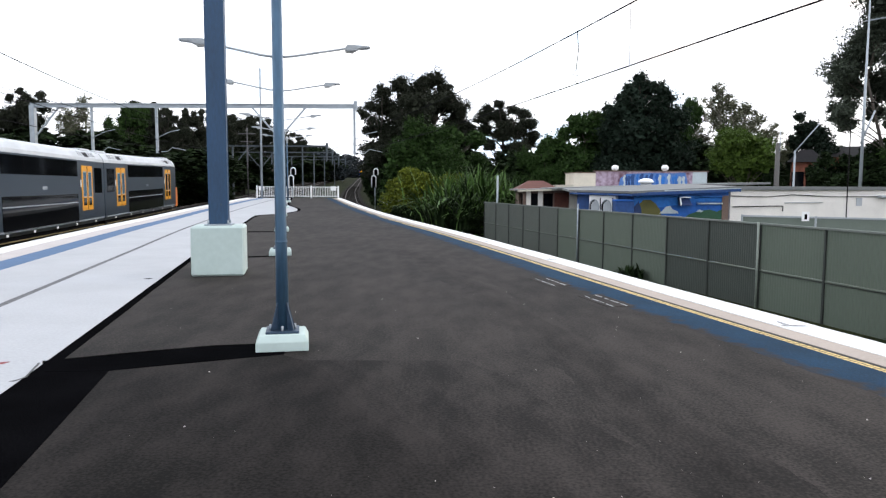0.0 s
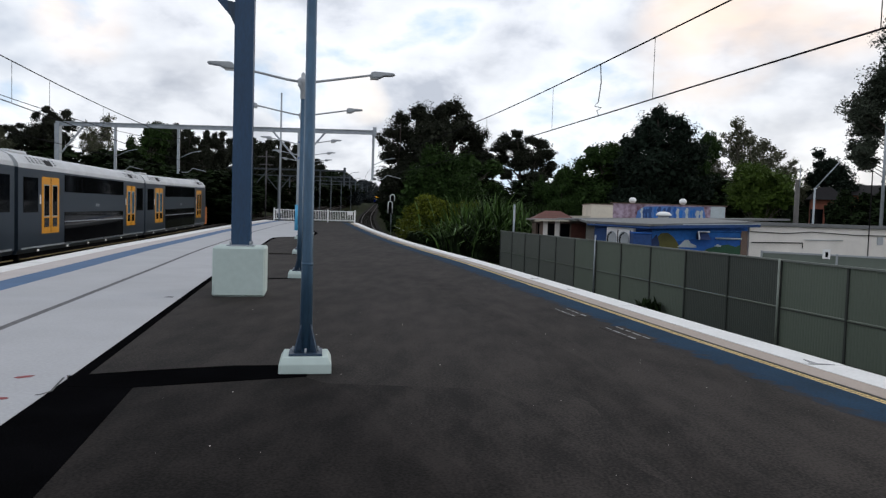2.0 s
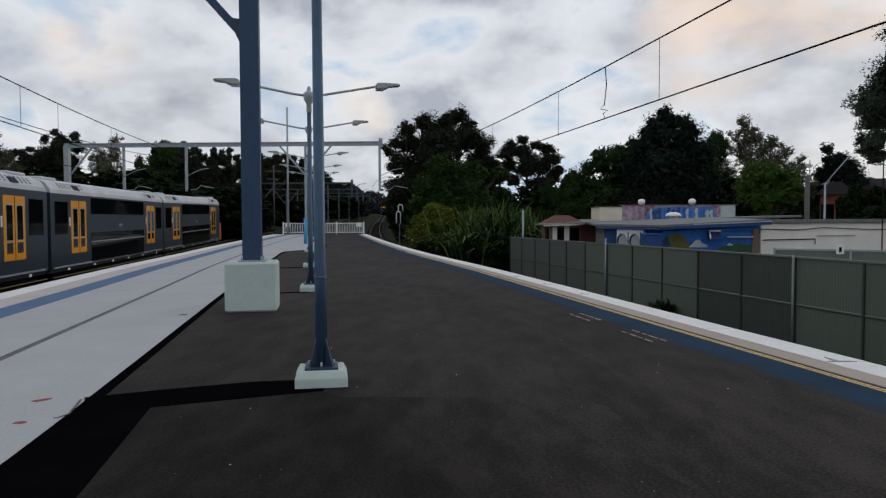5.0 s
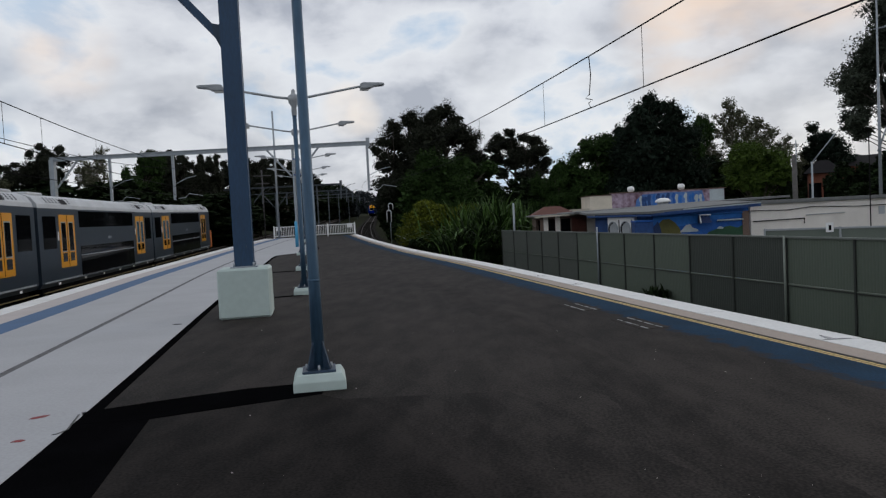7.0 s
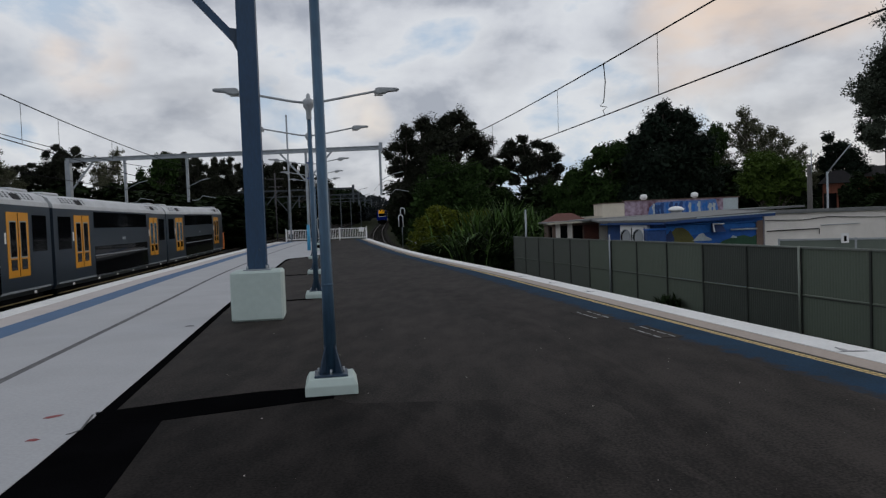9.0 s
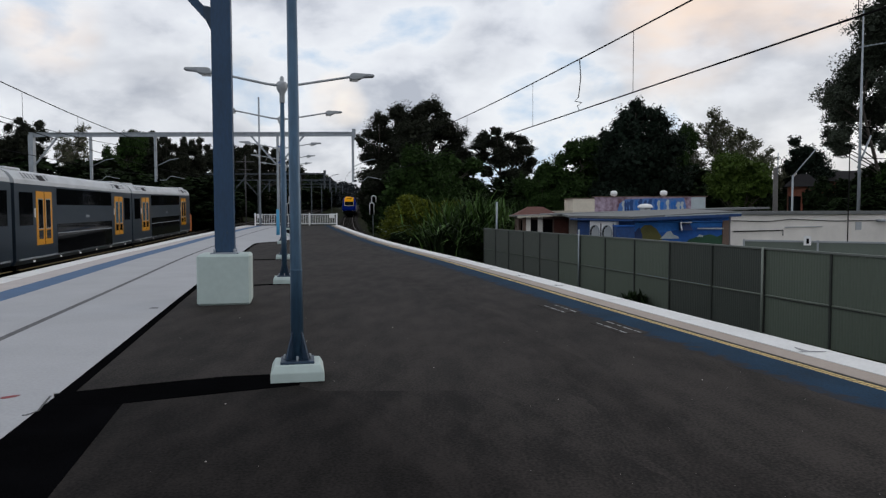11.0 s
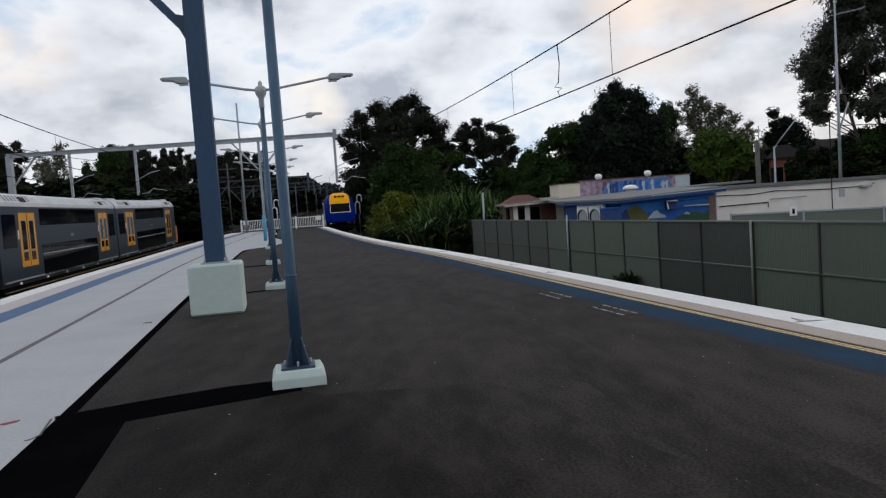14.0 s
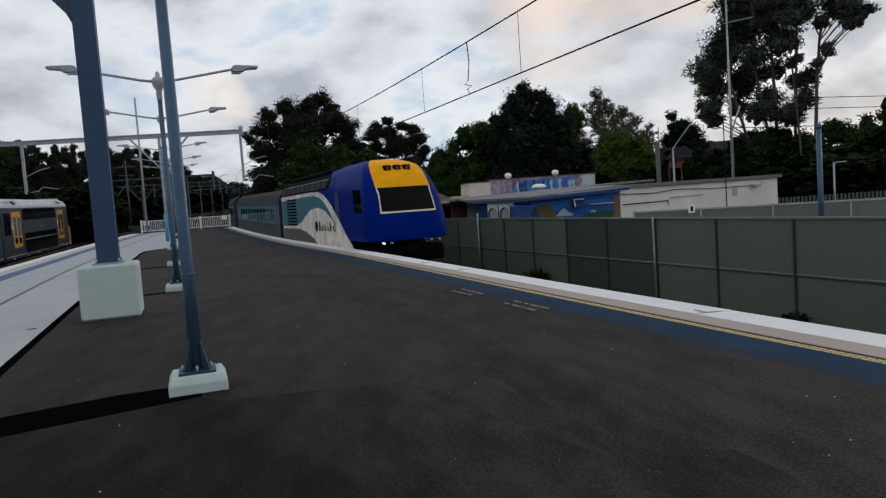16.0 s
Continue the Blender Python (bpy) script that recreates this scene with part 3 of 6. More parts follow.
    stain_bands("asphalt_worn_lane", lane, (-0.36, -0.22, -0.1, 0.06, 0.2, 0.34), (1, 2, 3, 2, 1), [-1.0 + 0.12 * k for k in range(158)], -0.0033, "faint darker lane of stained asphalt along the platform")


worn_lane()


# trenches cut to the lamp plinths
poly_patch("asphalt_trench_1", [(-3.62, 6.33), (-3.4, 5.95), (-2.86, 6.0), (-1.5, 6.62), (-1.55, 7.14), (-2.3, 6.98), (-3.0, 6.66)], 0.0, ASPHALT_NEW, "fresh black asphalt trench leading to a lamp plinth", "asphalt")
poly_patch("asphalt_trench_2", [(-5.3, 15.55), (-5.25, 15.35), (-3.74, 15.95), (-3.78, 16.2)], 0.0, ASPHALT_NEW, "fresh black asphalt trench leading to a lamp plinth", "asphalt")
poly_patch("asphalt_trench_3", [(-7.2, 24.5), (-7.15, 24.2), (-5.66, 24.6), (-5.7, 24.9)], 0.0, ASPHALT_NEW, "fresh black asphalt trench leading to a lamp plinth", "asphalt")


def pit_cover(x, y, rz):
    t = thing("pit_cover", pose(x, y, plat_z(y), 0, 0, rz), "scuffed pit cover outlined in worn white paint lines", "pit cover", "pit covers in the platform")
    part("lid", box(-0.2, 0.2, -0.48, 0.48, -0.03, 0.0), ASPHALT, t)
    for x0 in (-0.12, 0.08):
        y0 = -0.46
        while y0 < 0.42:
            L = random.uniform(0.09, 0.24)
            part("paint_dash", box(x0 + random.uniform(-0.008, 0.008), x0 + random.uniform(0.018, 0.026), y0, y0 + L, 0.0, 0.003), SCUFF, t)
            y0 += L + random.uniform(0.03, 0.09)


pit_cover(2.28, 9.87, 13)
pit_cover(1.80, 11.85, 13)


def spot(x, y, material, label, poly, rz=0):
    bm = bmesh.new()
    add_prism(bm, poly, 0.0, 0.003, "z")
    o = part("paint_mark", bm, material)
    o.matrix_world = pose(x, y, plat_z(y) + 0.001, 0, 0, rz)
    tagged(o, label, "paint mark", "marks on the concrete")


spot(-3.95, 6.22, RED_MARK, "small red spray mark on the concrete", [(-0.06, -0.05), (-0.01, -0.06), (0.06, 0.0), (0.07, 0.06), (0.02, 0.05), (-0.05, 0.0)], 5)
spot(-3.69, 5.51, RED_MARK, "small red spray mark on the concrete", [(-0.045, -0.03), (0.03, -0.03), (0.05, 0.015), (0.0, 0.035), (-0.035, 0.02)], 0)
spot(-3.47, 5.65, FENCE_DARK, "thin grey chalk bracket on the concrete", [(-0.03, -0.01), (0.006, 0.0), (0.036, 0.12), (-0.124, 0.60), (-0.14, 0.595), (0.018, 0.118), (-0.008, 0.012), (-0.03, 0.006)])
spot(-5.0, 12.04, BLACK_GROOVE, "small dark stain on the concrete", [(-0.07, -0.05), (0.07, -0.03), (0.05, 0.04), (-0.05, 0.05)])


def pebbles():
    bm = bmesh.new()
    for _ in range(150):
        y = 2.2 + 9 * random.random() ** 2.2
        x = random.uniform(conc_edge(y) + 0.6, inner_r(y) - 0.1)
        s = 0.0012 + 0.004 * random.random() ** 4
        add_box(bm, -s, s, -s, s, -0.004, s, 0, pose(x, y, plat_z(y) - 0.003, 0, 0, random.uniform(0, 90)))
    tagged(part("loose_grit", bm, CREAM_L), "scattered pale grit and leaf crumbs on asphalt", "grit", kind="stuff")


pebbles()


# ---------------------------------------------------------------- lamp posts and mast
def lamp_post(x, y, h, rz, sign=False, lean=0.0):
    t = thing("platform_lamp", pose(x, y, plat_z(y) - 0.004, 0, lean, rz), "tall galvanised double-arm platform lamp on a white concrete plinth", "lamp post", "lamps along the platform")
    bm = bmesh.new()
    lo, hi = 0.25, 0.215
    rings = [[bm.verts.new((sx * w, sy * w, z)) for sx, sy in ((-1, -1), (1, -1), (1, 1), (-1, 1))] for w, z in ((lo, 0), (lo, 0.09), (hi, 0.155))]
    for a, b in zip(rings, rings[1:]):
        for j in range(4):
            bm.faces.new((a[j], a[(j + 1) % 4], b[(j + 1) % 4], b[j]))
    bm.faces.new(rings[-1])
    bm.faces.new(rings[0][::-1])
    bmesh.ops.bevel(bm, geom=bm.edges[:], offset=0.005, segments=1, affect="EDGES")
    part("plinth", bm, PLINTH, t, "chipped white painted concrete plinth")
    part("base_plate", box(-0.16, 0.16, -0.16, 0.16, 0.155, 0.178, 0.004), STEEL_DARK, t)
    for a in range(4):
        fin = prism([(0.05, 0.178), (0.155, 0.178), (0.15, 0.20), (0.075, 0.42), (0.055, 0.46)], -0.006, 0.006)
        bmesh.ops.transform(fin, matrix=pose(0, 0, 0, 0, 0, 45 + 90 * a), verts=fin.verts)
        part("gusset", fin, STEEL_DARK, t)
        part("bolt", tube([(0.12 * math.cos(math.pi * a / 2), 0.12 * math.sin(math.pi * a / 2), 0.16), (0.12 * math.cos(math.pi * a / 2), 0.12 * math.sin(math.pi * a / 2), 0.225)], 0.012, 6), GALV, t)
    part("pole", tube([(0, 0, 0.17), (0, 0, 1.1), (0, 0, h - 0.12)], 0.064, 16, 0.047), STEEL_POST, t)
    part("pole_collar", lathe([(0.0585, 1.03), (0.0605, 1.035), (0.0605, 1.05), (0.0585, 1.055)]), STEEL_POST, t)
    part("head_collar", lathe([(0.055, h - 0.42), (0.06, h - 0.4), (0.06, h - 0.22), (0.115, h - 0.12), (0.125, h - 0.06), (0.125, h + 0.02), (0.09, h + 0.05), (0.05, h + 0.07), (0.045, h + 0.14), (0.02, h + 0.18)]), LUM, t)
    for s in (-1, 1):
        arm = part("arm", tube([(s * 0.08, 0, h - 0.03), (s * 0.35, 0, h), (s * 1.62, 0, h + 0.235)], 0.03, 10, 0.026), LUM, t)
        bm = bmesh.new()
        poly = [(1.52, h + 0.16), (1.60, h + 0.15), (1.78, h + 0.17), (1.82, h + 0.21), (2.08, h + 0.235), (2.1, h + 0.26), (2.06, h + 0.285), (1.6, h + 0.30), (1.53, h + 0.27)]
        add_prism(bm, [(s * u, w) for u, w in poly], -0.11, 0.11)
        bmesh.ops.bevel(bm, geom=bm.edges[:], offset=0.015, segments=2, affect="EDGES")
        part("luminaire", bm, LUM, t)
        part("lens", box(s * 1.62 - 0.1, s * 1.62 + 0.1, -0.07, 0.07, h + 0.125, h + 0.152, 0.01), MARKER, t)
    if sign:
        part("sign_bracket", box(-0.12, 0.12, -0.03, 0.03, h - 1.0, h - 0.95), SIGN_BLUE, t)
        part("sign_bracket", box(-0.12, 0.12, -0.03, 0.03, h - 1.55, h - 1.5), SIGN_BLUE, t)
        part("sign_panel", box(-0.05, 0.05, -0.75, 0.75, h - 1.6, h - 0.9, 0.006), SIGN_BLUE, t, "deep blue station sign seen edge-on")
    return t


lamp_post(-1.582, 6.97, 4.45, 11, lean=-0.2)
lamp_post(-3.74, 16.35, 4.50, 12)
lamp_post(-5.66, 25.0, 4.88, 12, True)
lamp_post(-8.45, 37.5, 5.0, 12)
lamp_post(-10.6, 48.0, 5.1, 12)
lamp_post(-12.7, 58.5, 5.2, 12)


def overhead_mast(x, y, rz):
    t = thing("overhead_line_mast", pose(x, y, plat_z(y) - 0.004, 0, 0, rz), "blue-grey steel mast bolted on a mint-white concrete block", "mast")
    b = 0.45
    part("footing", box(-b, b, -b, b, 0, 0.88, 0.035), PLINTH, t, "mint-white painted concrete footing block")
    part("base_plate", box(-0.24, 0.24, -0.24, 0.24, 0.88, 0.905, 0.005), GALV, t)
    for sx in (-0.17, 0.17):
        for sy in (-0.2, 0.2):
            part("bolt", tube([(sx, sy, 0.9), (sx, sy, 0.97)], 0.02, 6), GALV, t)
    w, d = 0.165, 0.17
    lip, web = 0.02, 0.006
    outline = [(-w, -d), (w, -d), (w, -d + lip), (w - web, -d + lip), (w - web, d - lip), (w, d - lip), (w, d), (-w, d), (-w, d - lip), (-w + web, d - lip), (-w + web, -d + lip), (-w, -d + lip)]
    part("column", prism(outline, 0.9, 9.0, "z"), STEEL_BLUE, t)
    part("bolt_head", tube([(0.05, -d - 0.02, 1.25), (0.05, -d, 1.25)], 0.022, 8), STEEL_DARK, t)
    brace = prism([(-0.165, 4.88), (-0.165, 5.08), (-1.9, 7.0), (-1.9, 6.8)], -0.05, 0.05)
    part("brace", brace, STEEL_BLUE, t)
    part("brace_plate", prism([(-0.165, 4.78), (-0.165, 5.2), (-0.30, 5.22), (-0.28, 5.02)], -0.07, -0.05), STEEL_DARK, t)
    part("boom", box(-5.5, 0.3, -0.12, 0.12, 6.85, 7.15), STEEL_BLUE, t)


overhead_mast(-4.03, 12.85, 12)


# ---------------------------------------------------------------- white fence closing the platform
def white_fence(x0, y0, x1, y1, label):
    L = math.hypot(x1 - x0, y1 - y0)
    z = plat_z(min(y0, END))
    t = thing("platform_end_fence", pose(x0, y0, z, 0, 0, math.degrees(math.atan2(y1 - y0, x1 - x0))), label, "fence", "white fences at the platform end")
    n = int(round(L / 2.4))
    for i in range(n + 1):
        part("post", box(L * i / n - 0.05, L * i / n + 0.05, -0.05, 0.05, -0.05, 1.2), WHITE_PAINT, t)
    for zz in (0.16, 1.02):
        part("rail", box(0, L, -0.03, 0.03, zz, zz + 0.07), WHITE_PAINT, t)
    m = int(L / 0.16)
    for i in range(m):
        x = L * (i + 0.5) / m
        part("picket", box(x - 0.021, x + 0.021, -0.012, 0.012, 0.1, 1.1), WHITE_PAINT, t)
    for xx in (0.45, L - 0.45):
        part("notice_plate", box(xx - 0.25, xx + 0.25, -0.06, -0.045, 0.72, 1.12), WHITE_PAINT, t, "small white notice plate")


white_fence(-17.75, 68.2, -9.95, 68.0, "low white picket fence across the platform end")


# ---------------------------------------------------------------- sheet fence along the line
def sheet_fence():
    t = thing("sheet_metal_fence", Matrix(), "tall grey-green steel sheet fence in two tiers of panels", "fence")
    p0, dv = Vector((5.91, 30.93, 0)), Vector((0.551, -2.306, 0))
    rz = math.degrees(math.atan2(dv.y, dv.x))
    L = dv.length
    top, mid, bot = 0.60, -0.68, -1.95

    def sheet(z0, z1):
        bm = bmesh.new()
        n, vs = 24, []
        for i in range(n * 4 + 1):
            u = (i / 4) % 1
            d = 0.0 if u < 0.62 else 0.006
            x = 0.03 + (L - 0.06) * i / (n * 4)
            vs.append((bm.verts.new((x, d, z0)), bm.verts.new((x, d, z1))))
        for a, b in zip(vs, vs[1:]):
            bm.faces.new((a[0], b[0], b[1], a[1]))
        return bm
    up = part("panel", sheet(mid + 0.03, top - 0.03), FENCE_A, t)
    low = part("panel", sheet(bot, mid - 0.03), FENCE_A, t)
    post = part("post", box(-0.03, 0.03, -0.035, 0.05, bot - 0.1, top), FENCE_DARK, t)
    rail = part("rail", box(0, L, -0.022, 0.045, -0.012, 0.02), FENCE_A, t)
    # dark strip modelled as the shadow under the middle rail
    lip = part("rail_lip", box(0, L, -0.018, 0.04, -0.042, -0.012), FENCE_DARK, t)
    cap = part("cap_rail", box(0, L, -0.04, 0.05, -0.028, 0.022), FENCE_CAP, t)
    meshes = {}
    for m in (FENCE_A, FENCE_B, FENCE_C):
        meshes[m] = []
        for src in (up, low):
            me = src.data.copy()
            me.materials[0] = m
            meshes[m].append(me)
    for k in range(-6, 10):
        base = Matrix.Translation(p0 + dv * k) @ pose(0, 0, 0, 0, 0, rz)
        m = FENCE_B if k in (3, 4) else FENCE_C if k < -1 else FENCE_A
        for j, (name, z) in enumerate((("panel", 0), ("panel", 0), ("post", 0), ("rail", mid), ("cap_rail", top), ("rail_lip", mid))):
            me = meshes[m][j] if j < 2 else (post, rail, cap, lip)[j - 2].data
            o = new(name, me)
            o.parent = t
            o.matrix_local = base @ pose(0, 0, z)
    for o in (up, low, post, rail, cap, lip):
        bpy.data.objects.remove(o)
    pole = part("tall_post", tube([(0, 0, bot), (0, 0, top + 0.25)], 0.035, 8), GALV, t)
    pole.matrix_local = Matrix.Translation(p0 + Vector((-0.08, -0.05, 0)))
    pole = part("tall_post", tube([(0, 0, bot), (0, 0, top + 0.04)], 0.034, 8), FENCE_RAIL, t, "paler round post in front of the panels")
    pole.matrix_local = Matrix.Translation(p0 + dv * 5 + Vector((-0.08, -0.02, 0)))


sheet_fence()


# ---------------------------------------------------------------- suburban train
SILL = mat("grimy_yellow_step_edge", (0.16, 0.115, 0.04), 0.8, vary=0.4)
ROOF_DARK = mat("dark_house_roof", (0.012, 0.011, 0.012), 0.9, vary=0.3, scale=3, spec=0.1)
def suburban_car(lead, label, bright_door=True):
    t = thing("double_deck_train_car", Matrix(), label, "train car", "cars of the silver suburban train")
    L = 9.98
    w = 1.5
    prof = [(-w + 0.12, 0.42), (-w, 0.62), (-w, 3.92), (w, 3.92), (w, 0.62), (w - 0.12, 0.42)]
    front = L - (0.55 if lead else 0)
    part("body", prism(prof, -L, front), STAINLESS, t)
    roof = [(-w - 0.01, 3.90), (-w + 0.02, 4.08), (-w + 0.22, 4.36), (-w + 0.6, 4.53), (0, 4.6), (w - 0.6, 4.53), (w - 0.22, 4.36), (w - 0.02, 4.08), (w + 0.01, 3.90)]
    part("roof", prism(roof, -L + 0.02, front - 0.1), ROOF_SILVER, t, "pale silver curved roof")
    for y in (-8.6, 8.4):
        part("roof_unit", box(-0.95, 0.95, y - 0.9, y + 0.9, 4.48, 4.64, 0.05), ROOF_SILVER, t)
        for k in range(24):
            dot = box(-0.004, 0.01, -0.085, 0.085, -0.04, 0.04)
            bmesh.ops.transform(dot, matrix=pose(1.27 + 0.065 * (k % 3), y * 0.84 + (k // 3 - 3.5) * 0.40, 4.36 - 0.085 * (k % 3), 0, -38, 0), verts=dot.verts)
            part("roof_louvre", dot, VENT_GREY, t)
    for y in (-6.6, 6.8):
        for s in (-1, 1):
            vent = box(-0.004, 0.012, y - 0.35, y + 0.35, -0.14, 0.14)
            bmesh.ops.transform(vent, matrix=pose(s * 1.385, 0, 4.23, 0, -36 * s, 0), verts=vent.verts)
            part("roof_vent", vent, XPT_LOUVRE, t)
    for s in (-1, 1):
        o = 0.012
        def pane(y0, y1, z0, z1, m, name, lab=""):
            a, b = (w - 0.004, w + o) if s > 0 else (-w - o, -w + 0.004)
            return part(name, box(a, b, y0, y1, z0, z1, 0.003), m, t, lab)
        pane(-4.9, 4.9, 3.02, 3.82, GLASS, "upper_window_band")
        pane(-4.9, 4.9, 0.62, 2.1, GLASS, "lower_window_band")
        # pale strip standing in for the platform's reflection in the lower panes
        pane(-4.9, 4.9, 1.62, 1.67, GALV, "reflection_streak").location.x += s * 0.006
        for y in (-2.5, 0.0, 2.5):
            pane(y - 0.02, y + 0.02, 3.02, 3.82, BLACK, "mullion").location.x += s * 0.006
        ends = (-8.75, 8.75) if not lead else (-8.75,)
        for y in ends:
            pane(y - 0.75, y + 0.75, 2.1, 3.55, GLASS, "vestibule_window")
        for y in (-6.6, 6.6):
            d = pane(y - 1.0, y + 1.0, 1.18, 3.62, DOOR_YELLOW, "door", "bright yellow double sliding door")
            for k in (-0.48, 0.48):
                a, b = (w + 0.01, w + 0.022) if s > 0 else (-w - 0.022, -w - 0.01)
                part("window_trim", box(a, b - s * 0.004, y + k - 0.31, y + k + 0.31, 1.90, 3.30, 0.002) if s > 0 else box(a + 0.004, b, y + k - 0.31, y + k + 0.31, 1.90, 3.30, 0.002), GALV, d)
                part("door_window", box(a, b, y + k - 0.27, y + k + 0.27, 1.95, 3.25, 0.003), GLASS_BLUE if bright_door and (y > 0) != lead and s > 0 else GLASS, d)
                part("door_window", box(a, b, y + k - 0.27, y + k + 0.27, 1.45, 1.85, 0.003), GLASS, d)
            part("door_gap", box(s * (w + 0.016) - 0.008, s * (w + 0.016) + 0.008, y - 0.015, y + 0.015, 1.2, 3.6), BLACK, d)
            pane(y - 1.22, y - 1.08, 2.45, 2.85, WHITE_PAINT, "door_button_plate")
        pane(-L + 0.3, front - 0.3, 0.60, 0.68, GALV, "skirt_rib")
        pane(-0.3, 0.3, 2.35, 2.5, GALV, "number_bar")
        for y in (-8, -4.5, -1.5, 1.5, 4.5, 8):
            pane(y - 0.12, y + 0.12, 0.45, 0.55, WHITE_PAINT, "step_light")
        part("sill", box(s * w - 0.03, s * w + 0.03, -L + 0.2, front - 0.2, 0.21, 0.245), SILL, t)
    if lead:
        nose = prism([(front - 0.05, 0.5), (front + 0.75, 0.55), (front + 0.85, 1.2), (front + 0.72, 2.2), (front + 0.05, 3.9), (front - 0.05, 3.95)], -w + 0.06, w - 0.06, "x")
        part("cab_front", nose, BLACK, t, "black windscreen cab front")
        part("cab_lower", prism([(front - 0.02, 0.46), (front + 0.79, 0.5), (front + 0.9, 1.2), (front + 0.78, 2.1), (front - 0.02, 2.1)], -w + 0.02, w - 0.02, "x"), ORANGE, t, "orange lower cab front")
        part("cab_roof", prism([(front - 0.15, 3.85), (front + 0.2, 3.87), (front + 0.0, 4.2), (front - 0.15, 4.4)], -w + 0.2, w - 0.2, "x"), ROOF_SILVER, t)
    else:
        part("gangway", box(-0.9, 0.9, L - 0.02, L + 0.22, 0.8, 3.9), BLACK, t)
    part("gangway", box(-0.9, 0.9, -L - 0.2, -L + 0.02, 0.8, 3.9), BLACK, t)
    part("underframe", box(-1.25, 1.25, -L + 0.6, front - 0.5, 0.18, 0.45), BLACK, t)
    for y in (-7.2, 7.2):
        bog = part("bogie", box(-1.15, 1.15, y - 1.7, y + 1.7, 0.2, 0.62, 0.05), BLACK, t)
        for dy in (-1.2, 1.2):
            part("wheelset", tube([(-0.8, y + dy, 0.46), (0.8, y + dy, 0.46)], 0.46, 20), BLACK, bog)
    return t


def on_track(f, y, half):
    """The pose of a car on a line, its middle at y."""
    a, b = Vector((f(y - half), y - half, rail_z(y - half))), Vector((f(y + half), y + half, rail_z(y + half)))
    d = b - a
    mid = (a + b) / 2
    return pose(*mid, math.degrees(math.atan2(d.z, math.hypot(d.x, d.y))), 0, math.degrees(math.atan2(-d.x, d.y)))


suburban = [suburban_car(True, "silver double-deck leading car with yellow doors and orange front"), suburban_car(False, "silver double-deck middle car with yellow doors"), suburban_car(False, "silver double-deck rear car with yellow doors", False)]


# ---------------------------------------------------------------- diesel express train
def power_car():
    t = thing("diesel_power_car", Matrix(), "blue and yellow streamlined diesel power car with white and teal sides", "locomotive", "cars of the blue express train")
    # nose surface: z levels times an outline that runs back, across the front, and back
    zs = [1.12, 1.16, 1.22, 1.35, 1.6, 1.85, 2.06, 2.12, 2.45, 2.7, 2.95, 3.08, 3.25, 3.45, 3.62, 3.76, 3.88, 3.97, 4.02]
    yf = spline([(0.8, -0.12), (1.1, 0.0), (1.6, -0.03), (2.2, -0.16), (3.0, -0.58), (3.5, -1.0), (3.8, -1.45), (4.02, -2.3)])
    hw = spline([(0.8, 1.30), (1.2, 1.46), (2.0, 1.46), (2.8, 1.38), (3.3, 1.25), (3.6, 1.13), (3.85, 0.93), (4.02, 0.58)])
    us = [-5.2, -4.4, -3.2, -2.2, -1.6, -1.2, -1.0, -0.95, -0.88, -0.80, -0.69, -0.66, -0.45, -0.2]
    us = us + [0.0] + [-u for u in reversed(us)]
    buckets = {"cab_shell": bmesh.new(), "yellow_panel": bmesh.new(), "windscreen": bmesh.new(), "windscreen_frame": bmesh.new(), "side_window": bmesh.new(), "side_window_far": bmesh.new()}

    def at(z, u):
        w, y0 = hw(z), yf(z)
        s = max(-1, min(1, u))
        # rounded front: falls back towards the corners
        back = 0.10 * s * s + 0.42 * abs(s) ** 7
        y = y0 - back - max(0, abs(u) - 1)
        full = 1.45 if z < 3.2 else hw(z) + (0.12 if z < 3.9 else 0)
        k = min(1.0, max(0.0, (abs(u) - 1) / 3.0))
        x = s * (w * (1 - k) + min(1.45, full) * k)
        return Vector((x, y, z))
    def spread_u(z, u):
        """The yellow panel's edge moves out towards the roof."""
        b = 0.69 + 0.16 * max(0, z - 2.7)
        a = abs(u)
        if a <= 0.69:
            a = a * b / 0.69
        elif a < 2.2:
            a = b + (a - 0.69) * (2.2 - b) / 1.51
        return math.copysign(a, u)
    grid = [[at(z, spread_u(z, u)) for u in us] for z in zs]
    for i in range(len(zs) - 1):
        for j in range(len(us) - 1):
            z, u = (zs[i] + zs[i + 1]) / 2, (us[j] + us[j + 1]) / 2
            name = "cab_shell"
            a = abs(u)
            if a < 0.66 and 2.12 < z < 2.95:
                name = "windscreen"
            elif a < 0.69 and 2.06 < z < 3.0:
                name = "windscreen_frame" if z < 2.95 else "yellow_panel"
            elif z > 2.95 and a < 0.69:
                name = "yellow_panel"
            elif 1.2 < a < 2.0 and 2.12 < z < 2.95:
                name = "side_window" if u > 0 else "side_window_far"
            bm = buckets[name]
            lift = {"cab_shell": 0, "side_window": 0.0, "side_window_far": 0.0}.get(name, 0.004)
            q = [grid[i][j], grid[i][j + 1], grid[i + 1][j + 1], grid[i + 1][j]]
            f = bm.faces.new([bm.verts.new(p + Vector((0, lift, 0))) for p in q])
            f.smooth = True
    for name, m in (("cab_shell", XPT_BLUE), ("yellow_panel", XPT_YELLOW), ("windscreen", GLASS_DARK), ("windscreen_frame", XPT_TRIM), ("side_window", GLASS), ("side_window_far", GLASS)):
        bm = buckets[name]
        bmesh.ops.remove_doubles(bm, verts=bm.verts, dist=0.0005)
        part(name.replace("_far", ""), bm, m, t)
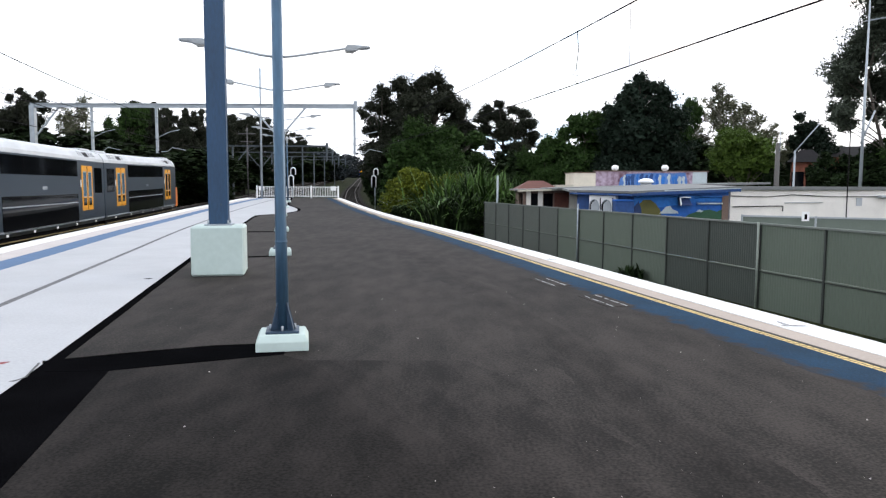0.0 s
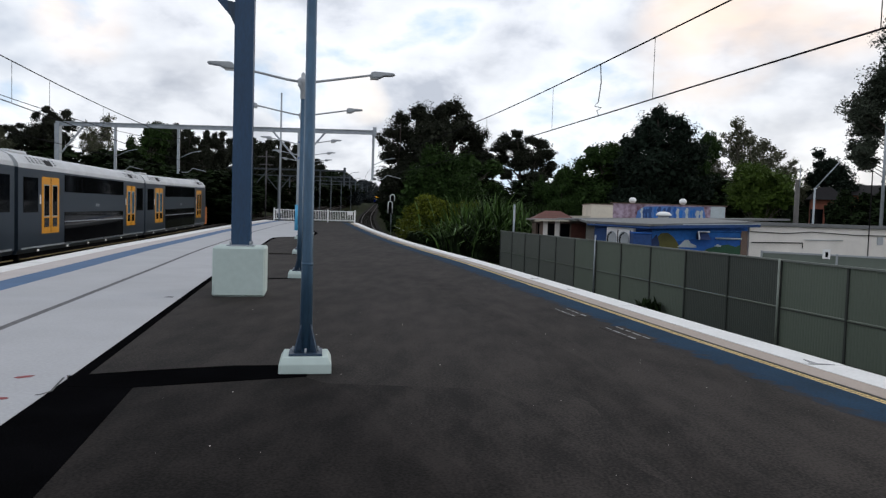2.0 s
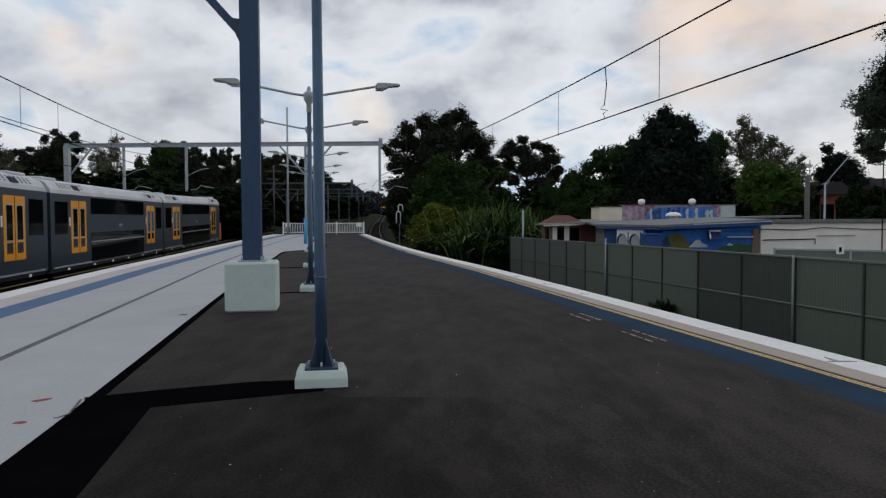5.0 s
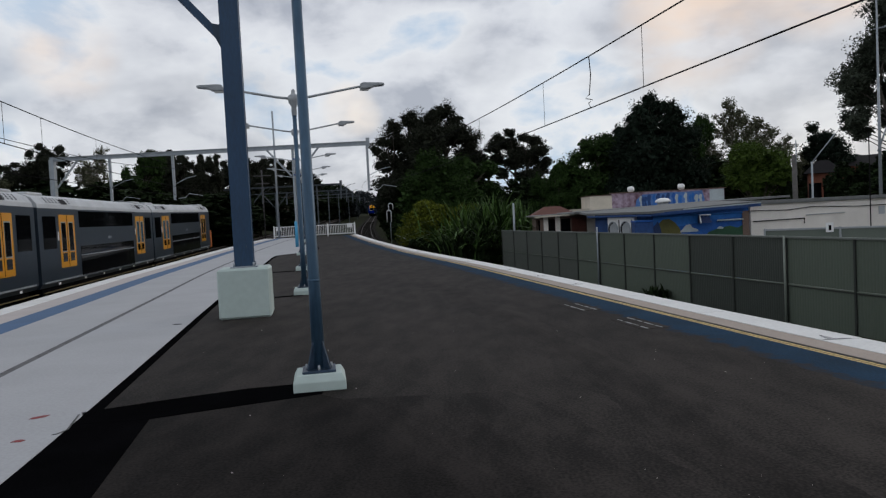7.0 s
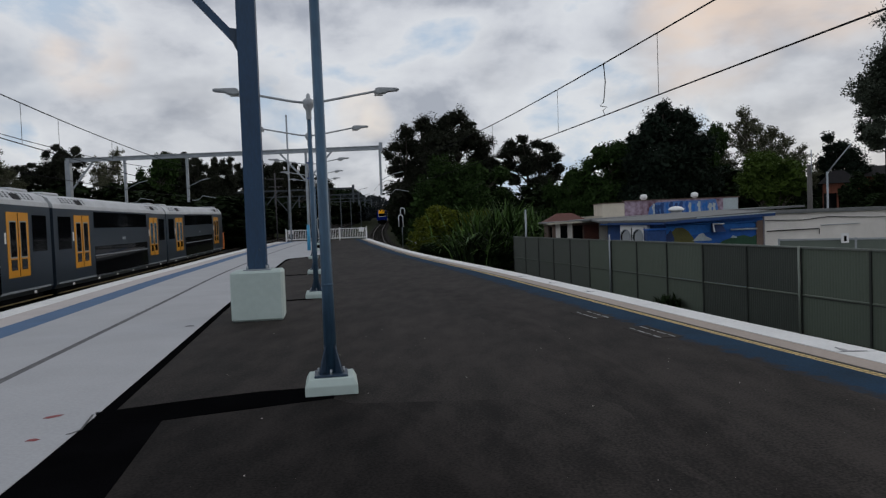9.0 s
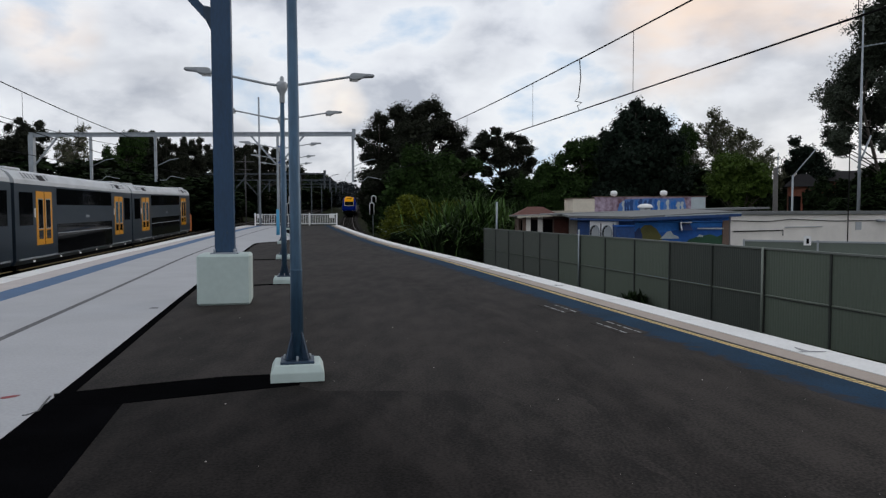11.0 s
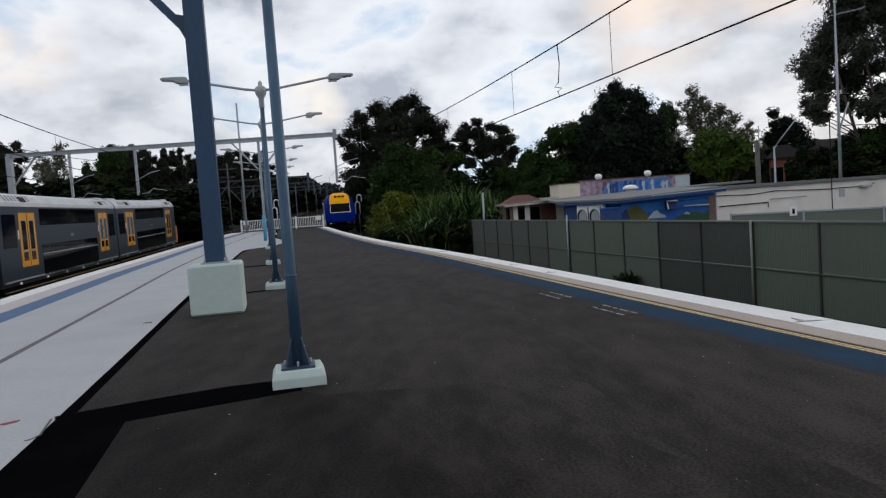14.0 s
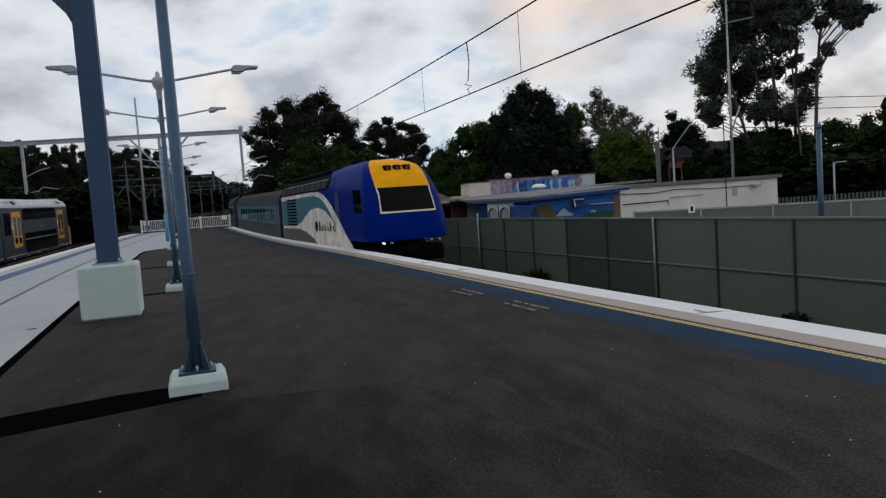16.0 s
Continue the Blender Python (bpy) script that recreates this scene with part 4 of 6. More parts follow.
    part("cab_roof", box(-0.6, 0.6, -5.4, -2.6, 3.9, 4.0, 0.05), XPT_BLUE, t)
    for x in (-0.36, 0.0, 0.36):
        lamp = part("headlight", box(x - 0.135, x + 0.135, -1.5, -1.06, 3.50, 3.74, 0.03), BLACK, t, "dark recessed headlight over the windscreen")
        part("headlight_lens", tube([(x, -1.1, 3.63), (x, -1.035, 3.63)], 0.07, 12), LENS_RED, lamp, "reddish brown unlit lens")
        smear = [(x - 0.12, -1.05), (x + 0.13, -1.045), (x + 0.08, -1.0), (x + 0.02, -0.97), (x - 0.05, -1.0)]
        bm = bmesh.new()
        add_prism(bm, [(u, 3.36 + 0.9 * (-v - 1.02)) for u, v in smear], -1.02, -0.905, "y")
        part("soot_smear", bm, ROOF_TILE, lamp)
    # body
    part("body_shell", prism([(-1.45, 0.75), (-1.45, 3.15), (1.45, 3.15), (1.45, 0.75)], -17.2, -5.15), XPT_BLUE, t)
    part("roof_shell", prism([(-1.45, 3.15), (-1.30, 3.55), (-0.9, 3.85), (0.9, 3.85), (1.30, 3.55), (1.45, 3.15)], -17.2, -5.6), BLACK, t, "sooty dark grey roof")
    part("cab_shoulder", prism([(-1.45, 3.15), (-1.30, 3.55), (-0.9, 3.9), (0.9, 3.9), (1.30, 3.55), (1.45, 3.15)], -5.6, -5.0), XPT_BLUE, t)
    part("roof_grille", box(-1.0, 1.0, -16.6, -6.0, 3.85, 4.0, 0.04), BLACK, t)
    for i in range(9):
        y = -15.8 + i * 1.15
        for s in (-1, 1):
            louvre = box(-0.02, 0.02, -0.5, 0.5, -0.18, 0.18)
            bmesh.ops.transform(louvre, matrix=pose(s * 1.395, y, 3.36, 0, s * -20, 0), verts=louvre.verts)
            part("roof_louvre", louvre, XPT_LOUVRE, t)
    for s in (-1, 1):
        for k in range(4):
            part("roof_rib", tube([(s * (1.43 - 0.045 * k), -16.9, 3.22 + 0.11 * k), (s * (1.43 - 0.045 * k), -6.0, 3.22 + 0.11 * k)], 0.012, 5), GALV, t)
    part("exhaust", box(-0.4, 0.4, -9.5, -8.3, 3.95, 4.15, 0.03), BLACK, t)
    for s in (-1, 1):
        def skin(name, poly, m, d, lab=""):
            bm = bmesh.new()
            add_prism(bm, poly, s * 1.44, s * (1.45 + d), "x")
            return part(name, bm, m, t, lab)
        # white field with its curved upper edge falling to the cab sill
        white = [(-17.1, 3.1), (-8.6, 3.12), (-7.5, 3.07), (-6.7, 2.94), (-6.0, 2.72), (-5.4, 2.46), (-4.7, 2.1), (-3.9, 1.66), (-2.9, 1.1), (-2.3, 0.8), (-17.1, 0.8)]
        skin("white_panel", white, XPT_WHITE, 0.004, "soiled white livery panel")
        teal = [(-17.0, 2.88), (-10.6, 2.96), (-8.6, 2.95), (-7.4, 2.84), (-6.5, 2.58), (-5.6, 2.14), (-4.7, 1.62), (-5.7, 2.0), (-6.8, 2.3), (-8.0, 2.42), (-9.4, 2.36), (-10.6, 2.1), (-11.8, 1.78), (-13.4, 1.58), (-17.0, 1.55)]
        skin("teal_band", teal, XPT_TEAL, 0.008, "teal livery band")
        grey = [(-17.0, 1.42), (-12.6, 1.45), (-10.8, 1.32), (-9.4, 1.08), (-8.3, 0.78), (-17.0, 0.78)]
        skin("grey_panel", grey, XPT_GREY, 0.008, "dark grey lower livery panel")
        for k in range(9):
            skin("louvre_slat", [(-15.4, 1.6 + 0.155 * k), (-12.9, 1.6 + 0.155 * k), (-12.9, 1.69 + 0.155 * k), (-15.4, 1.69 + 0.155 * k)], BLACK, 0.03)
        skin("mark_bar", [(-8.75, 1.5), (-8.5, 1.32), (-8.2, 1.5), (-8.2, 1.74), (-8.5, 1.86), (-8.75, 1.72)], BLACK, 0.012, "dark plain emblem")
        for k, (w, up) in enumerate(((0.34, 0.4), (0.2, 0.24), (0.2, 0.24), (0.22, 0.24), (0.14, 0.3), (0.2, 0.24), (0.2, 0.16), (0.3, 0.4), (0.1, 0.34), (0.2, 0.24), (0.22, 0.38))):
            y0 = -7.95 + 0.285 * k
            skin("mark_bar", [(y0, 1.42), (y0 + 0.55 * w, 1.42), (y0 + 0.65 * w, 1.42 + up), (y0 + 0.05, 1.42 + up)], BLACK, 0.012, "dark plain emblem bar")
        skin("cab_door", [(-4.7, 2.2), (-4.1, 1.85), (-4.1, 2.95), (-4.7, 2.95)], MURAL_DARK, 0.012, "dark blue cab door")
        part("marker_light", tube([(s * 1.0, -0.2, 1.06), (s * 1.0, 0.0, 1.06)], 0.03, 10), LIGHT_ON if s > 0 else MARKER, t, "lit marker light")
        part("marker_light", tube([(s * 0.72, -0.2, 1.06), (s * 0.72, 0.0, 1.06)], 0.028, 10), MARKER, t)
    part("valance", box(-1.25, 1.25, -3.8, -0.2, 0.35, 0.9, 0.08), BLACK, t)
    part("coupler", box(-0.18, 0.18, -0.4, 0.25, 0.6, 0.95, 0.03), BLACK, t)
    part("underframe", box(-1.25, 1.25, -16.9, -4.2, 0.25, 0.8), BLACK, t)
    for y in (-3.4, -13.9):
        bog = part("bogie", box(-1.2, 1.2, y - 1.8, y + 1.8, 0.2, 0.7, 0.05), BLACK, t)
        for dy in (-1.3, 1.3):
            part("wheelset", tube([(-0.8, y + dy, 0.5), (0.8, y + dy, 0.5)], 0.5, 20), BLACK, bog)
    return t


def carriage():
    t = thing("express_carriage", Matrix(), "grey stainless passenger carriage with a teal window band", "train car", "cars of the blue express train")
    prof = [(-1.45, 0.7), (-1.45, 3.2), (-1.25, 3.6), (-0.8, 3.85), (0.8, 3.85), (1.25, 3.6), (1.45, 3.2), (1.45, 0.7)]
    part("body_shell", prism([p for p in prof if p[1] <= 3.2], -12, 12), XPT_SIDE, t)
    part("roof", prism([p for p in prof if p[1] >= 3.2], -12, 12), XPT_ROOF, t, "dusty grey ribbed roof")
    for s in (-1, 1):
        def skin(name, y0, y1, z0, z1, m, d):
            return part(name, box(min(s * 1.44, s * (1.45 + d)), max(s * 1.44, s * (1.45 + d)), y0, y1, z0, z1), m, t)
        skin("teal_band", -11.9, 11.9, 1.85, 2.95, XPT_TEAL, 0.004)
        for k in range(11):
            y = -9.2 + 1.75 * k
            skin("window", y - 0.62, y + 0.62, 2.0, 2.75, GLASS, 0.012)
        for y in (-11.1, 11.1):
            skin("door", y - 0.42, y + 0.42, 0.95, 2.95, XPT_GREY, 0.01)
        for k in range(4):
            skin("side_rib", -11.9, 11.9, 0.95 + 0.2 * k, 1.0 + 0.2 * k, XPT_SIDE, 0.012)
    part("gangway", box(-0.8, 0.8, -12.25, 12.25, 0.9, 3.4), BLACK, t)
    part("underframe", box(-1.2, 1.2, -11.5, 11.5, 0.25, 0.75), BLACK, t)
    for y in (-8.5, 8.5):
        part("bogie", box(-1.15, 1.15, y - 1.6, y + 1.6, 0.15, 0.7, 0.05), BLACK, t)
    return t


express = [power_car()]
first_carriage = carriage()
express.append(first_carriage)
for _ in range(4):
    express.append(copy_thing(first_carriage, Matrix()))


# ---------------------------------------------------------------- overhead line gantries
GALV_DULL = mat("weathered_gantry_steel", (0.10, 0.115, 0.13), 0.7, metal=0.3, vary=0.25, scale=2, spec=0.2)


def gantry(y, x_left, x_right, top, drops, posts, h=0.19, steel=None):
    t = thing("overhead_gantry", Matrix(), "galvanised steel overhead line gantry spanning the tracks", "gantry", "gantries over the railway")
    steel = steel or GALV
    bm = bmesh.new()
    for dz in (-h, h - 0.05):
        add_box(bm, x_left, x_right, y - 0.14, y + 0.14, top + dz, top + dz + 0.05)
    add_box(bm, x_left, x_right, y - 0.012, y + 0.012, top - h + 0.05, top + h - 0.05)
    part("beam", bm, steel, t)
    part("beam_end", box(x_right - 0.3, x_right, y - 0.16, y + 0.16, top - 0.3, top + 0.45), steel, t)
    for x, w, brace in posts:
        gz = rail_z(y) - 0.8
        bm = bmesh.new()
        add_box(bm, x - w, x + w, y - w, y + w, gz, top)
        part("mast", bm, steel, t)
        for s in brace:
            b = prism([(x + s * w, top - 2.6), (x + s * (w + 0.16), top - 2.6), (x + s * 2.4, top - h), (x + s * 2.2, top - h)], y - 0.06, y + 0.06)
            part("brace", b, steel, t)
    for x, zb, side in drops:
        part("drop_post", box(x - 0.1, x + 0.1, y - 0.1, y + 0.1, zb, top - h), steel, t)
        part("pull_arm", tube([(x, y, zb + 1.35), (x + side * 1.2, y, zb + 1.9), (x + side * 2.0, y, zb + 2.05)], 0.035, 6), steel, t)
        part("register_arm", tube([(x, y, zb + 0.12), (x + side * 0.9, y, zb + 0.14), (x + side * 1.3, y, zb + 0.5), (x + side * 2.5, y, zb + 0.25)], 0.03, 6), LUM if steel is GALV else steel, t)
        part("insulator", tube([(x, y, zb + 0.12), (x + side * 0.3, y, zb + 0.13)], 0.09, 8), BLACK, t)


gantry(63.7, -36.4, -7.6, 8.55, [(-7.85, 4.3, 1), (-25.3, 4.4, 1), (-31.0, 4.4, 1)], [(-36.2, 0.22, (1,)), (-14.5, 0.1, (1, -1))])
for y in (98, 128, 165, 215, 285):
    c = track_r(y)
    gantry(y, c - 28, c - 3.0, rail_z(y) + 7.2, [(c - 3.2, rail_z(y) + 5.1, 1), (c - 14, rail_z(y) + 5.1, 1)], [(c - 27.8, 0.16, (1,)), (c - 6.5, 0.08, ()), (c - 16, 0.1, (1, -1))], 0.1, GALV_DULL)


# ---------------------------------------------------------------- wires
def wire(pts, r, label, cat="wire"):
    bm = bmesh.new()
    add_tube(bm, pts, r, 5)
    return tagged(part("overhead_wire", bm, WIRE), label, cat, "overhead wires")


def catenary(f, y_from, y_to, zc, zm, droppers, label):
    ys = [y_from + (y_to - y_from) * i / 60 for i in range(61)]
    rise = lambda y: rail_z(y) + 1.1
    wire([(f(y), y, zc(y) + rise(y)) for y in ys], 0.016, "dark contact wire " + label)
    wire([(f(y), y, zm(y) + rise(y)) for y in ys], 0.017, "dark messenger wire " + label)
    for y in droppers:
        bm = bmesh.new()
        add_tube(bm, [(f(y), y, zc(y) + rise(y)), (f(y), y, zm(y) + rise(y))], 0.007, 4)
        tagged(part("dropper_wire", bm, WIRE), "thin vertical dropper wire", "wire", "overhead wires")


catenary(off(track_r, -0.26), -12, 63.7, lambda y: 4.13 + 0.004 * (y - 10), lambda y: 5.45 + 0.00035 * (y - 17) ** 2, [9.45, 15.45, 21.65, 29, 36, 44, 52], "over the platform track")
catenary(off(track_l, 0.1), -12, 63.7, lambda y: 4.4, lambda y: 5.62 + 0.00035 * (y - 24) ** 2, [16, 20.8, 23.9, 30, 38, 46, 55], "over the empty track")
catenary(off(track_l2, 0.1), -12, 63.7, lambda y: 4.5, lambda y: 5.9 + 0.0006 * (y - 24) ** 2, [16, 24, 34, 44, 54], "over the suburban train")
bm = bmesh.new()
y, xx = 18.25, off(track_r, -0.26)(18.25)
add_tube(bm, [(xx, y, 5.45), (xx + 0.03, y, 5.0), (xx - 0.02, y, 4.5), (xx - 0.12, y, 4.4), (xx + 0.06, y, 4.36), (xx - 0.05, y, 4.28), (xx, y, 4.16)], 0.014, 5)
tagged(part("feeder_loop", bm, WIRE), "curled feeder cable between the wires", "wire", "overhead wires")
for zc in (0.0, 1.1):
    wire([(track_r(y) - 0.3, y, rail_z(y) + 5.3 + zc) for y in range(64, 300, 8)], 0.012, "dark wire over the far track")


# ---------------------------------------------------------------- poles beyond
def plain_pole(name, x, y, z0, z1, r, material, label, cat="pole", extras=(), taper=0.85):
    t = thing(name, pose(x, y, z0), label, cat)
    part("shaft", tube([(0, 0, 0), (0, 0, z1 - z0)], r, 10, r * taper), material, t)
    for nm, pts, rr in extras:
        part(nm, tube(pts, rr, 6), material, t)
    return t


def signal(x, y, flip):
    """A post with two black lamp plates, each in a white hooped surround."""
    z0 = rail_z(y) - 0.25
    t = thing("railway_signal", pose(x, y, z0), "slim signal post with white hooped black lamp plates", "signal", "signals beyond the platform")
    part("post", tube([(0, 0, -0.7), (0, 0, 4.2)], 0.06, 8), GALV, t)
    for dx, zl, hh in ((0.12 * flip, 3.55, 0.62), (-0.12 * flip, 2.1, 1.25)):
        head = part("lamp_plate", box(dx - 0.2, dx + 0.2, -0.12, -0.06, zl, zl + hh, 0.02), BLACK, t)
        arch = [(dx - 0.25, -0.1, zl), (dx - 0.25, -0.1, zl + hh - 0.1)] + [(dx + 0.25 * math.cos(a), -0.1, zl + hh - 0.1 + 0.25 * math.sin(a)) for a in [math.pi * (1 - k / 8) for k in range(1, 8)]] + [(dx + 0.25, -0.1, zl + hh - 0.1), (dx + 0.25, -0.1, zl)]
        part("white_surround", tube(arch, 0.065, 6), WHITE_PAINT, head)


signal(-8.0, 84.0, 1)
signal(-16.2, 77.0, 1)
bm = bmesh.new()
cr = off(track_r, 3.5)
add_tube(bm, [(cr(y), y, rail_z(y) + 0.22 + 0.05 * math.sin(y)) for y in range(55, 94, 2)], 0.05, 8)
tagged(part("cable_conduit", bm, LUM), "grey cable conduit running beside the far rail", "conduit")
bm = bmesh.new()
hx, hy = -2.6, 60.0
add_tube(bm, [(hx - 0.7, hy, -1.1), (hx - 0.6, hy, -0.6), (hx - 0.3, hy, -0.3), (hx + 0.2, hy + 0.1, -0.25), (hx + 0.6, hy + 0.2, -0.5), (hx + 0.75, hy + 0.2, -1.1)], 0.05, 8)
tagged(part("cable_hoop", bm, LUM), "bent grey cable hoop beside the track", "conduit")
plain_pole("small_post", 3.49, 46.0, -1.7, 2.28, 0.075, GALV, "short grey post with a dark cap behind the fence")
plain_pole("timber_pole", 18.95, 40.75, -1.7, 4.1, 0.15, WALL_DARK, "weathered grey pole behind the shed")
mast = plain_pole("line_mast", 23.1, 39.7, -1.7, 12.6, 0.11, GALV, "tall grey line mast with an arm and antenna", "mast",
                  [("arm", [(-0.1, 0, 5.7), (0.6, 0, 7.5)], 0.05), ("antenna_boom", [(-0.2, 0, 12.3), (1.6, 0, 12.6)], 0.03)] + [("antenna_rod", [(0.3 * k, -0.3, 12.35 + 0.05 * k), (0.3 * k, 0.3, 12.35 + 0.05 * k)], 0.015) for k in range(1, 6)], 0.35)
# thin upright cable by the shed, built as a straight shaft
plain_pole("shed_cable", 14.8, 26.2, -1.7, 3.9, 0.022, WIRE, "thin dark cable behind the fence")
plain_pole("thick_pole", 15.67, 21.91, -1.7, 3.15, 0.095, STEEL_POST, "thick grey pole behind the fence", "pole", [("band", [(0, 0, 4.70), (0, 0, 4.82)], 0.11)])
plain_pole("street_lamp", 24.7, 33.14, -1.7, 2.04, 0.05, GALV, "small grey street lamp with a short arm", "street lamp", [("arm", [(0, 0, 3.70), (0.62, -0.1, 3.74)], 0.04)])
plain_pole("radio_pole", -16.9, 66.8, 0, 12.3, 0.095, GALV, "tall slim pale pole at the platform end", "pole")
plain_pole("cyan_help_post", -11.25, 49.0, 0, 1.85, 0.12, CYAN, "bright cyan help point post", "help point")
plain_pole("telegraph_pole", -22.6, 83, -0.8, 8.2, 0.08, XPT_GREY, "grey timber pole with a crossarm beyond the tracks", "pole", [("crossarm", [(-1.0, 0, 8.3), (1.0, 0, 8.3)], 0.07), ("crossarm", [(-0.8, 0, 7.4), (0.8, 0, 7.4)], 0.06)])
plain_pole("street_lamp", 19.75, 40.4, -1.7, 3.65, 0.06, GALV, "thin street lamp with a long slanted arm", "street lamp", [("arm", [(0, 0, 5.3), (1.05, -0.5, 6.8)], 0.035)])
plain_pole("cable_pole", 18.9, 40.4, 3.6, 4.9, 0.03, GALV, "thin aerial stay on the pole")
for z in (6.0, 5.35, 4.3):
    wire([(23.1 + 7 * k, 39.7 + 0.3 * k, z - 0.5 * math.sin(math.pi * k / 8) + 0.25) for k in range(9)], 0.022, "dark slack street cable overhead", "wire")


# ---------------------------------------------------------------- buildings behind the fence
def pushed(name, poly, a, b, axis, m, t, lab=""):
    return part(name, prism(poly, a, b, axis), m, t, lab)


def mural_building():
    t = thing("mural_building", Matrix(), "low painted building with a blue landscape mural and grey roof", "building")
    g = -1.8
    # blue wing: a long wall facing the line, and a return wall to its end
    ax, ay, bx, by, cx, cy = 6.35, 33.9, 8.35, 31.3, 12.65, 31.7
    up = 1.42
    for name, p, q in (("wall", (ax, ay), (bx, by)), ("mural_wall", (bx, by), (cx, cy))):
        L = math.hypot(q[0] - p[0], q[1] - p[1])
        o = part(name, box(0, L, 0, 0.25, g, up), MURAL_BLUE if name == "mural_wall" else MURAL_NAVY, t)
        o.matrix_local = pose(p[0], p[1], 0, 0, 0, math.degrees(math.atan2(q[1] - p[1], q[0] - p[0])))
    bm = bmesh.new()
    add_prism(bm, [(ax - 0.4, ay - 0.1), (bx - 0.2, by - 0.5), (cx + 0.2, cy - 0.4), (cx + 0.3, cy + 7), (ax, ay + 5)], 0, 0.1, "z")
    for v in bm.verts:
        v.co.z += 1.30 + 0.05 * max(0, v.co.x - bx) + 0.02 * max(0, v.co.y - 32)
    part("roof", bm, ROOF_GREY, t, "grey sheet roof of low pitch")
    part("gutter", prism([(bx - 0.2, 1.20), (cx + 0.2, 1.40), (cx + 0.2, 1.52), (bx - 0.2, 1.32)], by - 0.44, by - 0.34), MURAL_NAVY, t, "dark blue gutter board")
    part("gutter", tube([(ax - 0.35, ay - 0.15, 1.26), (bx - 0.25, by - 0.5, 1.22)], 0.05, 6), MURAL_NAVY, t)
    part("gutter_line", prism([(bx + 1.2, 1.40), (cx + 0.2, 1.52), (cx + 0.2, 1.56), (bx + 1.2, 1.44)], by - 0.46, by - 0.43), MURAL_CLOUD, t)
    L = cx - bx
    slope = (cy - by) / L

    def daub(name, poly, m, d=0.01, lab=""):
        bm = bmesh.new()
        add_prism(bm, [(bx + u * L, w) for u, w in poly], 0, 1, "y")
        for v in bm.verts:
            base = by + slope * (v.co.x - bx)
            v.co.y = base - d if v.co.y < 0.5 else base + 0.05
        return part(name, bm, m, t, lab)
    daub("mural_field", [(0.0, 0.62), (0.0, 1.1), (0.5, 1.12), (1.0, 1.12), (1.0, 0.95), (0.6, 0.9), (0.3, 0.7)], MURAL_BLUE2, 0.012, "brighter blue painted sky")
    daub("mural_hill", [(0.05, 0.1), (0.06, 0.85), (0.1, 1.02), (0.17, 1.03), (0.23, 0.85), (0.28, 0.55), (0.3, 0.1)], MURAL_OLIVE, 0.02, "olive painted hill")
    daub("mural_tree", [(0.0, 0.1), (0.0, 0.7), (0.05, 0.95), (0.08, 0.6), (0.09, 0.1)], MURAL_DARK, 0.024, "dark painted tree")
    daub("mural_cloud", [(0.27, 0.42), (0.31, 0.58), (0.34, 0.72), (0.38, 0.76), (0.41, 0.6), (0.46, 0.52), (0.47, 0.42)], MURAL_CLOUD, 0.03, "pale painted cloud")
    daub("mural_cloud", [(0.66, 0.5), (0.69, 0.6), (0.73, 0.54), (0.72, 0.48)], MURAL_CLOUD, 0.036)
    daub("mural_cloud", [(0.42, 0.2), (0.46, 0.3), (0.52, 0.28), (0.5, 0.2)], MURAL_CLOUD, 0.036)
    daub("mural_hill", [(0.5, 0.1), (0.58, 0.38), (0.68, 0.52), (0.8, 0.6), (0.88, 0.5), (0.93, 0.6), (0.93, 0.1)], MURAL_GREEN, 0.026, "dark green painted hill")
    daub("brown_column", [(0.93, -1.8), (0.93, 1.2), (1.0, 1.22), (1.0, -1.8)], BROWN_WALL, 0.05, "dark brown end column")
    part("pipe", tube([(bx + 0.1, by - 0.08, 1.16), (cx - 0.3, cy - 0.08, 1.16)], 0.03, 6), MURAL_BLUE2, t)
    part("pipe", tube([(bx + 0.66 * L, by + 0.66 * slope * L - 0.1, 0.86), (bx + 0.93 * L, by + 0.93 * slope * L - 0.1, 0.86)], 0.04, 6), MURAL_CLOUD, t)
    win = part("awning_window", prism([(by - 0.35, 0.8), (by + 0.1, 1.12), (by + 0.1, 0.78)], bx + 0.46 * L, bx + 0.57 * L, "x"), MURAL_DARK, t, "tilted dark awning window with white frame")
    part("window_frame", tube([(bx + 0.455 * L, by - 0.36, 0.8), (bx + 0.47 * L, by - 0.02, 1.13), (bx + 0.58 * L, by - 0.02, 1.13)], 0.035, 6), WHITE_PAINT, win)
    # hall behind with its painted parapet
    hall = [(9.3, 44.6), (16.3, 43.8)]
    hx0, hx1, hy = 9.4, 16.25, 44.2
    part("hall_wall", box(8.0, hx1, hy, hy + 8, g, 1.7), TAN, t)
    part("pale_parapet", box(8.05, hx0 - 0.002, hy - 0.02, hy + 3.0, 1.5, 2.42), PARAPET, t, "pale cream rendered parapet")
    part("parapet_cap", box(8.0, hx0, hy - 0.05, hy + 3.05, 2.42, 2.47), BROWN_WALL, t)
    part("mural_parapet", box(hx0, hx1, hy - 0.05, hy + 0.2, 1.35, 2.52), MURAL_PINK, t, "faded pink parapet with blue graffiti")
    bm = bmesh.new()
    add_prism(bm, [(hx0 + 1.35, 1.36), (hx0 + 1.5, 2.1), (hx0 + 1.9, 2.38), (hx0 + 3.4, 2.44), (hx1 - 2.4, 2.42), (hx1 - 1.35, 2.46), (hx1 - 1.2, 1.9), (hx1 - 1.3, 1.36)], hy - 0.058, hy - 0.03, "y")
